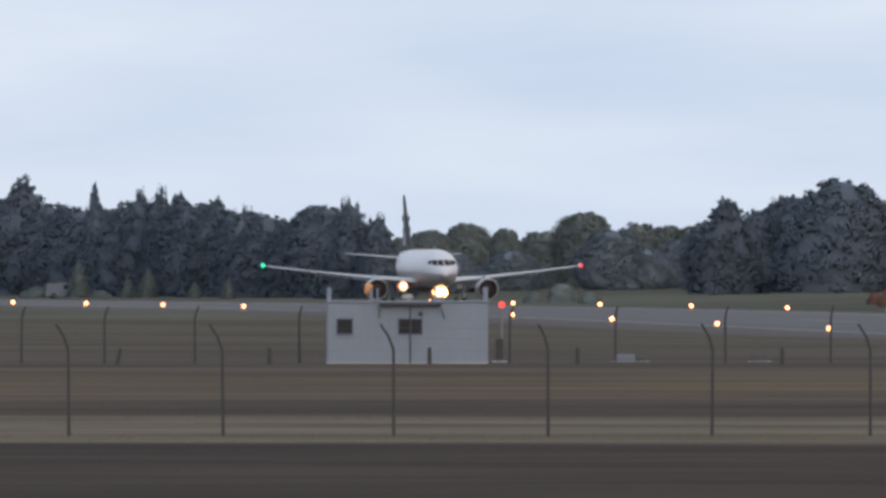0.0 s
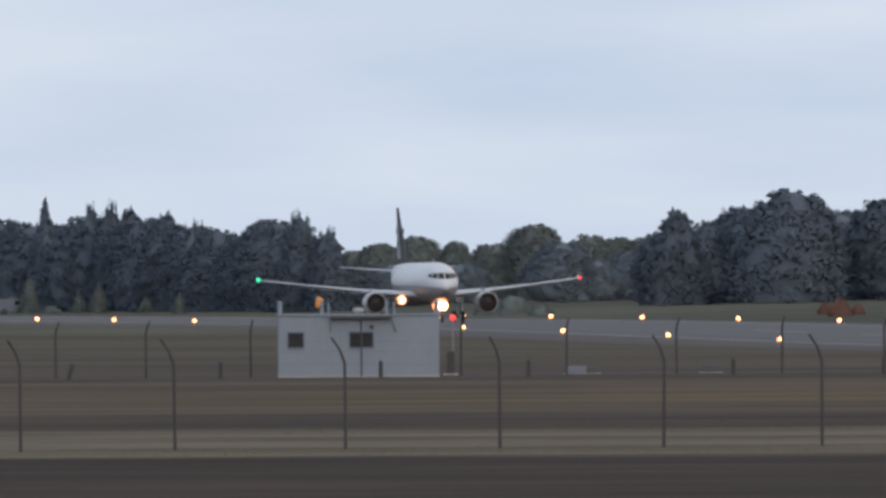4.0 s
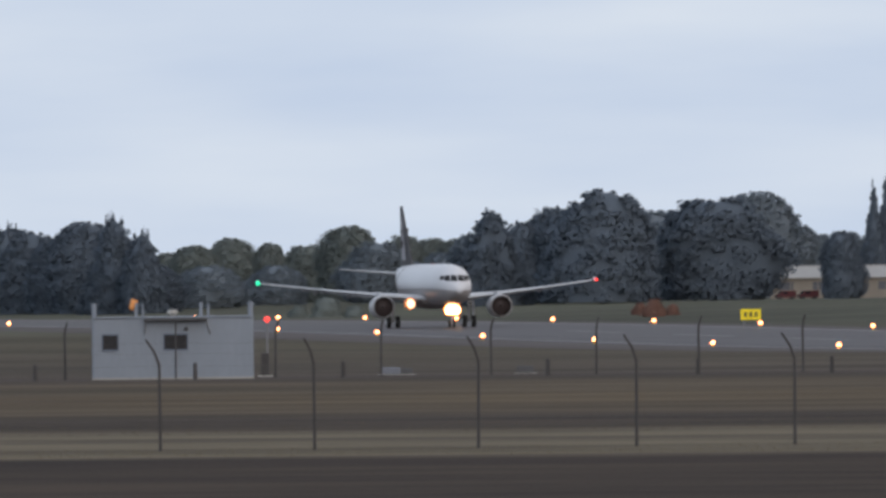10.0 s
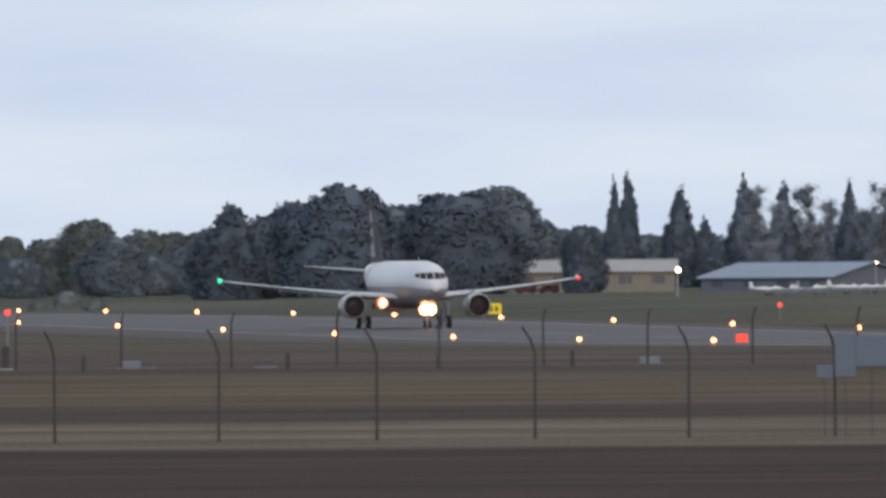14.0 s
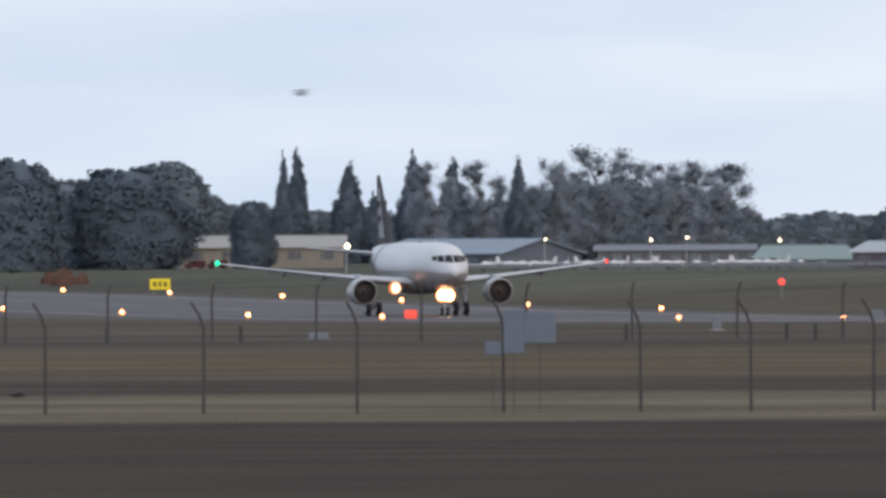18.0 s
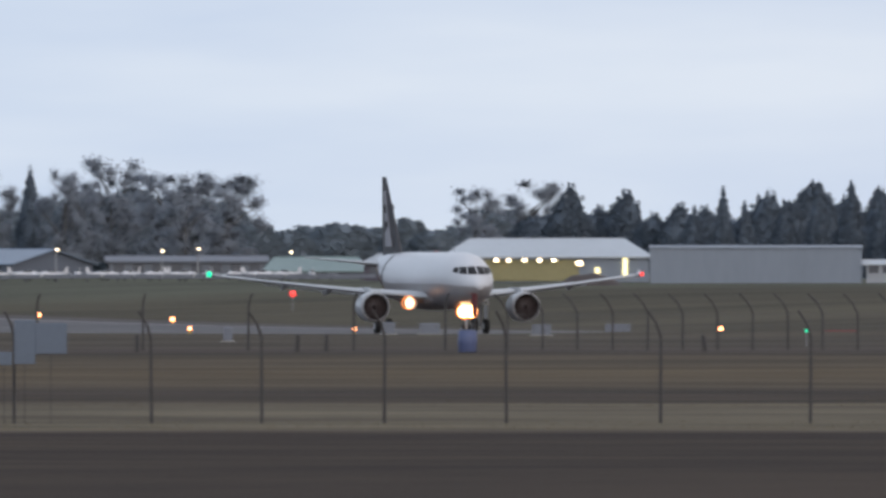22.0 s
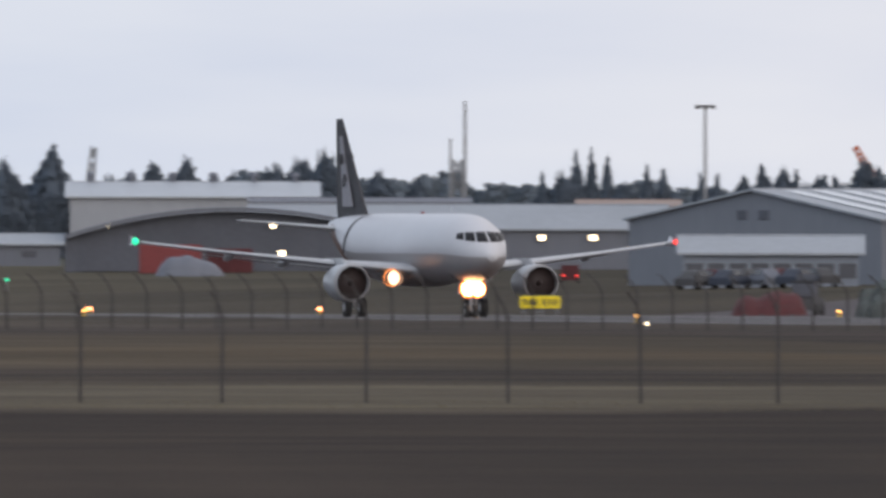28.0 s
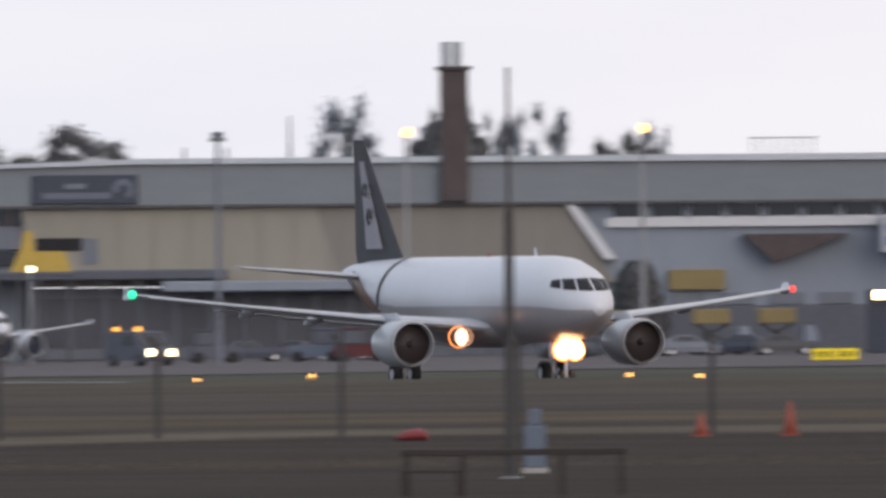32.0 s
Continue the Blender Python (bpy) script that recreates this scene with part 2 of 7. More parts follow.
M = dict(
    white=mat("white_paint", (0.58, 0.58, 0.61), 0.35, var=0.04, size=3, bump=0.02),
    grey_paint=mat("grey_paint", (0.42, 0.43, 0.45), 0.28, var=0.06, size=2, bump=0.02),
    # grey of fairing and intake lips; on the lower hull it stands for shade
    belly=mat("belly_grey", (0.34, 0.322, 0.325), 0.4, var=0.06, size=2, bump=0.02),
    black_livery=mat("black_livery", (0.06, 0.058, 0.064), 0.6, var=0.2, size=2, bump=0.02, spec=0.25),
    bronze=mat("bronze_livery", (0.16, 0.075, 0.045), 0.4, var=0.2, size=2, bump=0.02),
    metal=mat("bare_metal", (0.42, 0.42, 0.44), 0.42, 0.8, var=0.08, size=1, bump=0.02),
    dark_metal=mat("dark_metal", (0.10, 0.10, 0.11), 0.5, 0.6, var=0.2, size=0.5),
    fan=mat("fan_blades", (0.040, 0.028, 0.028), 0.6, 0.2, var=0.05, size=2),
    rubber=mat("rubber", (0.025, 0.025, 0.027), 0.85, var=0.2, size=0.3),
    pane=mat("dull_dark_pane", (0.024, 0.023, 0.026), 0.35, var=0.2, size=1, bump=0, spec=0.12),
    glass=mat("dark_glass", (0.02, 0.022, 0.028), 0.08, var=0.1, size=1, bump=0, spec=0.7),
    lamp_land=mat("landing_lamp", (1.0, 0.52, 0.22), glow=24),
    lamp_wing=mat("wing_landing_lamp", (1.0, 0.55, 0.34), glow=3.2),
    # glow of the rings added round lit lenses for their orange halo
    lamp_halo=mat("lamp_reflector", (1.0, 0.30, 0.07), glow=1.6),
    lamp_run=mat("runway_lamp", (1.0, 0.33, 0.13), glow=9),
    lamp_near=mat("amber_runway_lamp", (1.0, 0.46, 0.11), glow=4.5),
    lamp_filter=mat("amber_filter_glass", (0.45, 0.16, 0.04), 0.3, var=0.1, size=0.3, bump=0),
    lamp_signal=mat("red_lit_panel", (1.0, 0.08, 0.05), glow=0.6),
    lamp_amber=mat("amber_lamp", (1.0, 0.50, 0.12), glow=4),
    lamp_white=mat("white_lamp", (1.0, 0.80, 0.52), glow=6),
    lamp_red=mat("red_lamp", (1.0, 0.06, 0.05), glow=1.6),
    lamp_green=mat("green_lamp", (0.02, 0.85, 0.42), glow=1.0),
    lamp_yellow=mat("yellow_sign_panel", (0.75, 0.58, 0.012), glow=0.19),
    lamp_yellowwall=mat("lit_window", (1.0, 0.86, 0.45), glow=1.6),
    mast=mat("pale_galvanised_mast", (0.27, 0.275, 0.29), 0.6, 0.2, var=0.12, size=1),
    fin_grey=mat("pale_livery", (0.26, 0.25, 0.275), 0.5, var=0.15, size=1.5, bump=0.02),
    steel=mat("galvanised_steel", (0.22, 0.22, 0.23), 0.55, 0.5, var=0.2, size=0.4),
    post=mat("weathered_post", (0.050, 0.046, 0.046), 0.8, var=0.25, size=0.5),
    mesh=mat("fence_wire", (0.10, 0.095, 0.095), 0.7, 0.2, var=0.2, size=1, bump=0),
    shed=mat("shed_cladding", (0.205, 0.232, 0.275), 0.6, var=0.08, size=1.5, streak=(1, 1, 0.3)),
    trim=mat("dark_trim", (0.06, 0.06, 0.065), 0.6, var=0.2, size=0.5),
    concrete=mat("concrete", (0.33, 0.32, 0.30), 0.9, var=0.15, size=2),
    pale_wall=mat("pale_cladding", (0.33, 0.345, 0.375), 0.7, var=0.07, size=5, streak=(1, 1, 0.25)),
    grey_wall=mat("grey_cladding", (0.222, 0.250, 0.298), 0.7, var=0.07, size=6, streak=(1, 1, 0.25)),
    # mid and dark cladding: lifted and blued, with distance haze in the colour
    mid_wall=mat("mid_grey_cladding", (0.150, 0.161, 0.192), 0.7, var=0.10, size=6, streak=(1, 1, 0.25)),
    dark_wall=mat("dark_cladding", (0.090, 0.096, 0.118), 0.7, var=0.15, size=4),
    tan_wall=mat("tan_cladding", (0.235, 0.205, 0.175), 0.75, var=0.10, size=5, streak=(1, 1, 0.25)),
    cream_wall=mat("cream_cladding", (0.272, 0.250, 0.214), 0.75, var=0.06, size=6, streak=(1, 1, 0.25)),
    yellow_wall=mat("yellow_cladding", (0.29, 0.255, 0.13), 0.7, var=0.10, size=4),
    pale_roof=mat("pale_roof_sheet", (0.43, 0.46, 0.50), 0.45, 0.1, var=0.10, size=6),
    blue_roof=mat("blue_grey_roof_sheet", (0.185, 0.225, 0.29), 0.5, 0.1, var=0.10, size=5),
    green_roof=mat("green_roof_sheet", (0.19, 0.25, 0.25), 0.6, var=0.10, size=5),
    brown_roof=mat("rust_roof_sheet", (0.32, 0.245, 0.215), 0.7, var=0.15, size=5),
    red_paint=mat("red_paint", (0.20, 0.028, 0.030), 0.55, var=0.15, size=2),
    red_cloth=mat("red_tarpaulin", (0.092, 0.022, 0.025), 0.8, var=0.25, size=2),
    orange=mat("orange_paint", (0.50, 0.12, 0.04), 0.6, var=0.15, size=1),
    cone=mat("faded_orange_plastic", (0.28, 0.065, 0.04), 0.7, var=0.15, size=0.5),
    yellow_paint=mat("yellow_paint", (0.75, 0.46, 0.04), 0.5, var=0.10, size=2),
    dock_yellow=mat("faded_yellow_paint", (0.46, 0.31, 0.055), 0.6, var=0.14, size=2),
    blue_paint=mat("blue_paint", (0.055, 0.085, 0.22), 0.55, var=0.15, size=2),
    navy=mat("navy_paint", (0.032, 0.040, 0.062), 0.5, var=0.15, size=2),
    blue_panel=mat("pale_blue_panel", (0.105, 0.13, 0.175), 0.6, var=0.08, size=1),
    wood=mat("weathered_wood", (0.035, 0.028, 0.024), 0.85, var=0.3, size=0.5, streak=(0.3, 1, 1)),
    bark=mat("bark", (0.115, 0.112, 0.115), 0.95, var=0.3, size=0.6),
    # leaf colours are paler and bluer than foliage: distance haze is mixed in
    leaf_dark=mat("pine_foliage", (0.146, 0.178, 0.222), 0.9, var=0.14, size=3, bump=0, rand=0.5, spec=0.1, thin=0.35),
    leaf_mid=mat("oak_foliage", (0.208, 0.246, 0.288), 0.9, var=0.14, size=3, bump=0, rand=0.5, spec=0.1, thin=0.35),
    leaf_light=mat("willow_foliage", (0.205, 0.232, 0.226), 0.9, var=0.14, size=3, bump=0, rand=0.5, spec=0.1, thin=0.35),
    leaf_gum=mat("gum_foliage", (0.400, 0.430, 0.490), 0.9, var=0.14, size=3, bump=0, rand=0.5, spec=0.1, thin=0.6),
    leaf_near=mat("cypress_foliage", (0.165, 0.166, 0.172), 0.9, var=0.14, size=3, bump=0, rand=0.5, spec=0.1, thin=0.2),
    leaf_rust=mat("autumn_shrub", (0.22, 0.125, 0.10), 0.9, var=0.22, size=1.5, bump=0, spec=0.1, thin=0.12),
    runway=mat("grooved_asphalt", (0.060, 0.052, 0.055), 0.56, var=0.16, size=9, spec=0.1, bump=0.03),
    apron=mat("apron_concrete", (0.104, 0.092, 0.096), 0.9, var=0.12, size=12, spec=0.1),
    shoulder=mat("sealed_shoulder", (0.090, 0.078, 0.077), 0.85, var=0.12, size=10, spec=0.1),
    line=mat("white_marking", (0.19, 0.18, 0.18), 0.7, var=0.15, size=2),
)


def ground_material():
    """Mown field: bands of dry and green grass and a sealed track, one behind the other northwards."""
    m = bpy.data.materials.new("airfield_grass")
    m.use_nodes = True
    n = m.node_tree
    b = n.nodes["Principled BSDF"]
    b.inputs["Roughness"].default_value = 0.95
    b.inputs["Specular IOR Level"].default_value = 0.1
    ge = n.nodes.new("ShaderNodeNewGeometry")
    n1 = n.nodes.new("ShaderNodeTexNoise")
    n1.inputs["Scale"].default_value = 0.05
    n1.inputs["Detail"].default_value = 5
    n2 = n.nodes.new("ShaderNodeTexNoise")
    n2.inputs["Scale"].default_value = 0.9
    n2.inputs["Detail"].default_value = 5
    n3 = n.nodes.new("ShaderNodeTexNoise")
    n3.inputs["Scale"].default_value = 6.0
    n3.inputs["Detail"].default_value = 3
    for k in (n1, n2, n3):
        n.links.new(ge.outputs["Position"], k.inputs["Vector"])
    sp = n.nodes.new("ShaderNodeSeparateXYZ")
    n.links.new(ge.outputs["Position"], sp.inputs[0])
    wob = n.nodes.new("ShaderNodeMath")
    wob.operation = 'MULTIPLY_ADD'
    n.links.new(n1.outputs["Fac"], wob.inputs[0])
    wob.inputs[1].default_value = 26.0
    n.links.new(sp.outputs[1], wob.inputs[2])
    # towards the east the track bends away and the dry strip narrows
    off = n.nodes.new("ShaderNodeMath")
    off.operation = 'MAXIMUM'
    n.links.new(sp.outputs[1], off.inputs[0])
    off.inputs[1].default_value = 420.0
    az = n.nodes.new("ShaderNodeMath")
    az.operation = 'DIVIDE'
    n.links.new(sp.outputs[0], az.inputs[0])
    n.links.new(off.outputs[0], az.inputs[1])
    ke = n.nodes.new("ShaderNodeMapRange")
    ke.interpolation_type = 'SMOOTHSTEP'
    ke.inputs["From Min"].default_value = bearing(4900)
    ke.inputs["From Max"].default_value = bearing(7300)
    n.links.new(az.outputs[0], ke.inputs["Value"])

    def calc(op, p, q):
        k = n.nodes.new("ShaderNodeMath")
        k.operation = op
        for i, s in enumerate((p, q)):
            if isinstance(s, (int, float)):
                k.inputs[i].default_value = s
            else:
                n.links.new(s, k.inputs[i])
        return k.outputs[0]

    near = calc('SUBTRACT', calc('SUBTRACT', wob.outputs[0], calc('MULTIPLY', ke.outputs[0], 112.0)), 530.0)
    wide = calc('MULTIPLY', calc('MAXIMUM', near, 0.0), calc('ADD', calc('MULTIPLY', ke.outputs[0], 2.2), 1.0))
    span = calc('ADD', calc('ADD', wide, calc('MINIMUM', near, 0.0)), 530.0)
    mr = n.nodes.new("ShaderNodeMapRange")
    mr.inputs["From Min"].default_value = 413.0
    mr.inputs["From Max"].default_value = 2250.0
    n.links.new(span, mr.inputs["Value"])
    r = n.nodes.new("ShaderNodeValToRGB")
    dry, dull, dark, soil = (0.120, 0.100, 0.072), (0.082, 0.064, 0.044), (0.051, 0.039, 0.031), (0.0405, 0.0290, 0.0215)
    bands = ((413, soil), (505, soil), (517, (0.030, 0.021, 0.017)), (524, (0.034, 0.024, 0.019)), (532, dry), (612, dry), (628, dark), (674, dark), (692, dull), (782, (0.100, 0.074, 0.045)), (812, dull), (880, dull),
             (899, (0.054, 0.042, 0.034)), (953, (0.064, 0.050, 0.044)), (1113, (0.072, 0.058, 0.048)), (1273, (0.072, 0.060, 0.046)), (1500, (0.075, 0.063, 0.047)), (2120, (0.079, 0.070, 0.050)), (2250, (0.076, 0.078, 0.060)))
    e = r.color_ramp.elements
    e[0].position, e[0].color = 0.0, (*bands[0][1], 1)
    e[1].position, e[1].color = 1.0, (*bands[-1][1], 1)
    for p, c in bands[1:-1]:
        k = e.new((p - 413) / 1837)
        k.color = (*c, 1)
    n.links.new(mr.outputs[0], r.inputs[0])
    sv = n.nodes.new("ShaderNodeCombineXYZ")
    n.links.new(calc('MULTIPLY', az.outputs[0], 26.0), sv.inputs[0])
    n.links.new(calc('MULTIPLY', sp.outputs[1], 0.055), sv.inputs[1])
    ns = n.nodes.new("ShaderNodeTexNoise")
    ns.inputs["Scale"].default_value = 1.0
    ns.inputs["Detail"].default_value = 4
    n.links.new(sv.outputs[0], ns.inputs["Vector"])
    # mown swathes and worn stripes, broader the farther off
    sw = n.nodes.new("ShaderNodeCombineXYZ")
    n.links.new(calc('MULTIPLY', az.outputs[0], 40.0), sw.inputs[0])
    n.links.new(calc('DIVIDE', 30000.0, off.outputs[0]), sw.inputs[1])
    nw = n.nodes.new("ShaderNodeTexNoise")
    nw.inputs["Scale"].default_value = 1.0
    nw.inputs["Detail"].default_value = 3
    n.links.new(sw.outputs[0], nw.inputs["Vector"])
    mu = n.nodes.new("ShaderNodeMath")
    mu.operation = 'ADD'
    n.links.new(calc('ADD', calc('MULTIPLY', n2.outputs["Fac"], 0.5), calc('MULTIPLY', ns.outputs["Fac"], 0.9)), mu.inputs[0])
    n.links.new(calc('ADD', calc('MULTIPLY', n3.outputs["Fac"], 0.4), calc('MULTIPLY', calc('SUBTRACT', nw.outputs["Fac"], 0.45), 1.35)), mu.inputs[1])
    ml = n.nodes.new("ShaderNodeMix")
    ml.data_type = 'RGBA'
    ml.blend_type = 'MULTIPLY'
    ml.inputs[0].default_value = 1.0
    gr = n.nodes.new("ShaderNodeValToRGB")
    gr.color_ramp.elements[0].color, gr.color_ramp.elements[0].position = (0.64, 0.63, 0.62, 1), 0.35
    gr.color_ramp.elements[1].color, gr.color_ramp.elements[1].position = (1.30, 1.28, 1.22, 1), 0.65
    hf = n.nodes.new("ShaderNodeMath")
    hf.operation = 'MULTIPLY'
    hf.inputs[1].default_value = 0.5
    n.links.new(mu.outputs[0], hf.inputs[0])
    n.links.new(hf.outputs[0], gr.inputs[0])
    n.links.new(r.outputs[0], ml.inputs[6])
    n.links.new(gr.outputs[0], ml.inputs[7])
    # darker soil towards the east
    kd = n.nodes.new("ShaderNodeMapRange")
    kd.interpolation_type = 'SMOOTHSTEP'
    kd.inputs["From Min"].default_value = bearing(3300)
    kd.inputs["From Max"].default_value = bearing(5400)
    kd.inputs["To Min"].default_value = 1.0
    kd.inputs["To Max"].default_value = 0.80
    n.links.new(az.outputs[0], kd.inputs["Value"])
    east_dark = n.nodes.new("ShaderNodeVectorMath")
    east_dark.operation = 'SCALE'
    n.links.new(ml.outputs[2], east_dark.inputs[0])
    n.links.new(kd.outputs[0], east_dark.inputs[3])
    n.links.new(east_dark.outputs[0], b.inputs["Base Color"])
    bp = n.nodes.new("ShaderNodeBump")
    bp.inputs["Strength"].default_value = 0.5
    bp.inputs["Distance"].default_value = 0.06
    n.links.new(n3.outputs["Fac"], bp.inputs["Height"])
    n.links.new(bp.outputs[0], b.inputs["Normal"])
    return m


# ---- mesh helpers ----
def data(name, verts, faces, material, smooth=False):
    me = bpy.data.meshes.new(name)
    me.from_pydata([tuple(v) for v in verts], [], faces)
    me.materials.append(M[material] if isinstance(material, str) else material)
    if smooth:
        me.polygons.foreach_set("use_smooth", [True] * len(me.polygons))
    me.update()
    return me


class Shape:
    """Collects solids into one mesh."""

    def __init__(self):
        self.v, self.f = [], []

    def add(self, verts, faces):
        o = len(self.v)
        self.v += [Vector(v) for v in verts]
        self.f += [tuple(i + o for i in f) for f in faces]
        return self

    def box(self, x0, x1, y0, y1, z0, z1, bevel=0.0):
        if bevel <= 0:
            p = [(x0, y0, z0), (x1, y0, z0), (x1, y1, z0), (x0, y1, z0), (x0, y0, z1), (x1, y0, z1), (x1, y1, z1), (x0, y1, z1)]
            return self.add(p, [(3, 2, 1, 0), (4, 5, 6, 7), (0, 1, 5, 4), (1, 2, 6, 5), (2, 3, 7, 6), (3, 0, 4, 7)])
        b = min(bevel, (x1 - x0) / 3, (y1 - y0) / 3, (z1 - z0) / 3)
        rings = []
        for z, i in ((z0, b), (z0 + b, 0), (z1 - b, 0), (z1, b)):
            k = [(x0 + b, y0), (x1 - b, y0), (x1, y0 + b), (x1, y1 - b), (x1 - b, y1), (x0 + b, y1), (x0, y1 - b), (x0, y0 + b)]
            cx, cy = (x0 + x1) / 2, (y0 + y1) / 2
            rings.append([(x + (i if x < cx else -i) * (abs(x - cx) > 1e-9), y + (i if y < cy else -i), z) for x, y in k])
        return self.rings(rings)

    def rings(self, rings, caps=True):
        n = len(rings[0])
        v = [p for r in rings for p in r]
        f = [(a * n + i, a * n + (i + 1) % n, (a + 1) * n + (i + 1) % n, (a + 1) * n + i) for a in range(len(rings) - 1) for i in range(n)]
        if caps:
            f += [tuple(reversed(range(n))), tuple(range((len(rings) - 1) * n, len(rings) * n))]
        return self.add(v, f)

    def tube(self, points, radii, n=8):
        rings = []
        for k, p in enumerate(points):
            a, b = Vector(points[max(0, k - 1)]), Vector(points[min(len(points) - 1, k + 1)])
            q = (b - a).to_track_quat('Z', 'Y')
            r = radii[k] if isinstance(radii, (list, tuple)) else radii
            rings.append([Vector(p) + q @ Vector((r * math.cos(2 * math.pi * i / n), r * math.sin(2 * math.pi * i / n), 0)) for i in range(n)])
        return self.rings(rings)

    def prism(self, outline, y0, y1):
        """An outline in x and z, counter-clockwise seen from -y, drawn out from y0 to y1."""
        n = len(outline)
        v = [(x, y0, z) for x, z in outline] + [(x, y1, z) for x, z in outline]
        f = [tuple(range(n)), tuple(reversed(range(n, 2 * n)))]
        f += [((i + 1) % n, i, n + i, n + (i + 1) % n) for i in range(n)]
        return self.add(v, f)

    def dome(self, x, y, z, r, h=None, n=10, k=4):
        h = r if h is None else h
        rings = [[(x + r * math.cos(t) * math.cos(2 * math.pi * i / n), y + r * math.cos(t) * math.sin(2 * math.pi * i / n), z + h * math.sin(t))
                  for i in range(n)] for t in [math.pi / 2 * j / k * 0.98 for j in range(k + 1)]]
        return self.rings(rings)

    def ball(self, x, y, z, r, n=12, k=8):
        rings = [[(x + r * math.cos(t) * math.cos(2 * math.pi * i / n), y + r * math.cos(t) * math.sin(2 * math.pi * i / n), z + r * math.sin(t))
                  for i in range(n)] for t in [-math.pi / 2 * 0.98 + math.pi * 0.98 * j / k for j in range(k + 1)]]
        return self.rings(rings)

    def mesh(self, name, material, smooth=False):
        return data(name, self.v, self.f, material, smooth)


def part(name, shape, material, parent, label="", smooth=False):
    """One mesh object under a thing or a part. shape: a Shape or a finished mesh."""
    me = shape if isinstance(shape, bpy.types.Mesh) else shape.mesh(name, material, smooth)
    ob = new(name, me)
    ob.parent = parent
    if label:
        tagged(ob, label)
    return ob


def thing(name, m, label, category, group="", kind=""):
    ob = new(name)
    ob.empty_display_size = 0.5
    ob.matrix_world = m
    return tagged(ob, label, category, group, kind)


def single(name, shape, material, m, label, category, group="", kind="", smooth=False):
    ob = new(name, shape if isinstance(shape, bpy.types.Mesh) else shape.mesh(name, material, smooth))
    ob.matrix_world = m
    return tagged(ob, label, category, group, kind)


# ---- ground and runway ----
def build_ground():
    angles = []
    a = -180.0
    while a < 180:
        angles.append(a)
        a += 0.2 if -9 <= a < 9 else (3.0 if -24 <= a < 24 else 12.0)
    radii = [3, 60, 150, 300, 420, 520, 620, 720, 820, 900, 940, 980, 1020, 1060, 1100, 1140, 1160]
    radii += list(range(1200, 2500, 50)) + [2600, 2800, 3000, 3300, 3700, 4200, 4900]
    v, f = [], []
    for r in radii:
        for a in angles:
            x, y = r * math.sin(radians(a)), r * math.cos(radians(a))
            v.append((x, y, ground_z(x, y)))
    n = len(angles)
    for k in range(len(radii) - 1):
        for i in range(n):
            j = (i + 1) % n
            f.append((k * n + i, k * n + j, (k + 1) * n + j, (k + 1) * n + i))
    v.append((0, 0, ground_z(0, 0)))
    f += [(len(v) - 1, (i + 1) % n, i) for i in range(n)]
    M["grass"] = ground_material()
    g = new("ground", data("ground", v, f, "grass", True))
    tagged(g, "wide flat airfield with bands of dry brown and dull green grass", "ground", kind="structure")


RUN_DIR = Vector((RUN_A, 1, 0)).normalized()
RUN_SIDE = Vector((RUN_DIR.y, -RUN_DIR.x, 0))


def run_point(s, off):
    p = Vector((RUN_B, 0, 0)) + RUN_DIR * s + RUN_SIDE * off
    p.z = ground_z(p.x, p.y)
    return p


def strip(name, s0, s1, offs, lift, material, label, category):
    """A sealed strip along the runway's line; its edges fall off in a small step."""
    v, f = [], []
    steps = int((s1 - s0) / 20) + 1
    cols = [offs[0] - 0.3] + list(offs) + [offs[-1] + 0.3]
    for i in range(steps + 1):
        s = s0 + (s1 - s0) * i / steps
        for j, o in enumerate(cols):
            p = run_point(s, o)
            p.z += lift if 0 < j < len(cols) - 1 else -0.2
            v.append(p)
    n = len(cols)
    f = [(i * n + j, i * n + j + 1, (i + 1) * n + j + 1, (i + 1) * n + j) for i in range(steps) for j in range(n - 1)]
    ob = new(name, data(name, v, f, material, True))
    return tagged(ob, label, category, kind="structure")


def build_runway():
    strip("runway", 620, 3100, [-22.5, -11, 0, 11, 22.5], 0.08, "runway", "long straight grey asphalt runway, slightly shiny", "runway")
    strip("runway_shoulder", 620, 3100, [-37, -30, -24], 0.06, "shoulder", "pale sealed shoulder along the runway", "runway shoulder")
    strip("runway_shoulder", 620, 3100, [24, 30], 0.06, "shoulder", "pale sealed shoulder along the runway", "runway shoulder")
    for side in (-21.6, 20.7):
        strip("trim_runway_edge", 620, 3100, [side, side + 0.9], 0.10, "line", "white painted edge line of the runway", "edge line")
    for k in range(24):
        s = 800 + k * 60
        v = [run_point(s + a, o) + Vector((0, 0, 0.1)) for a, o in ((0, -0.45), (0, 0.45), (30, 0.45), (30, -0.45))]
        tagged(new("trim_centre_line", data("trim_centre_line", v, [(0, 1, 2, 3)], "line")), "white painted dash of the runway centre line", "centre line", kind="structure")


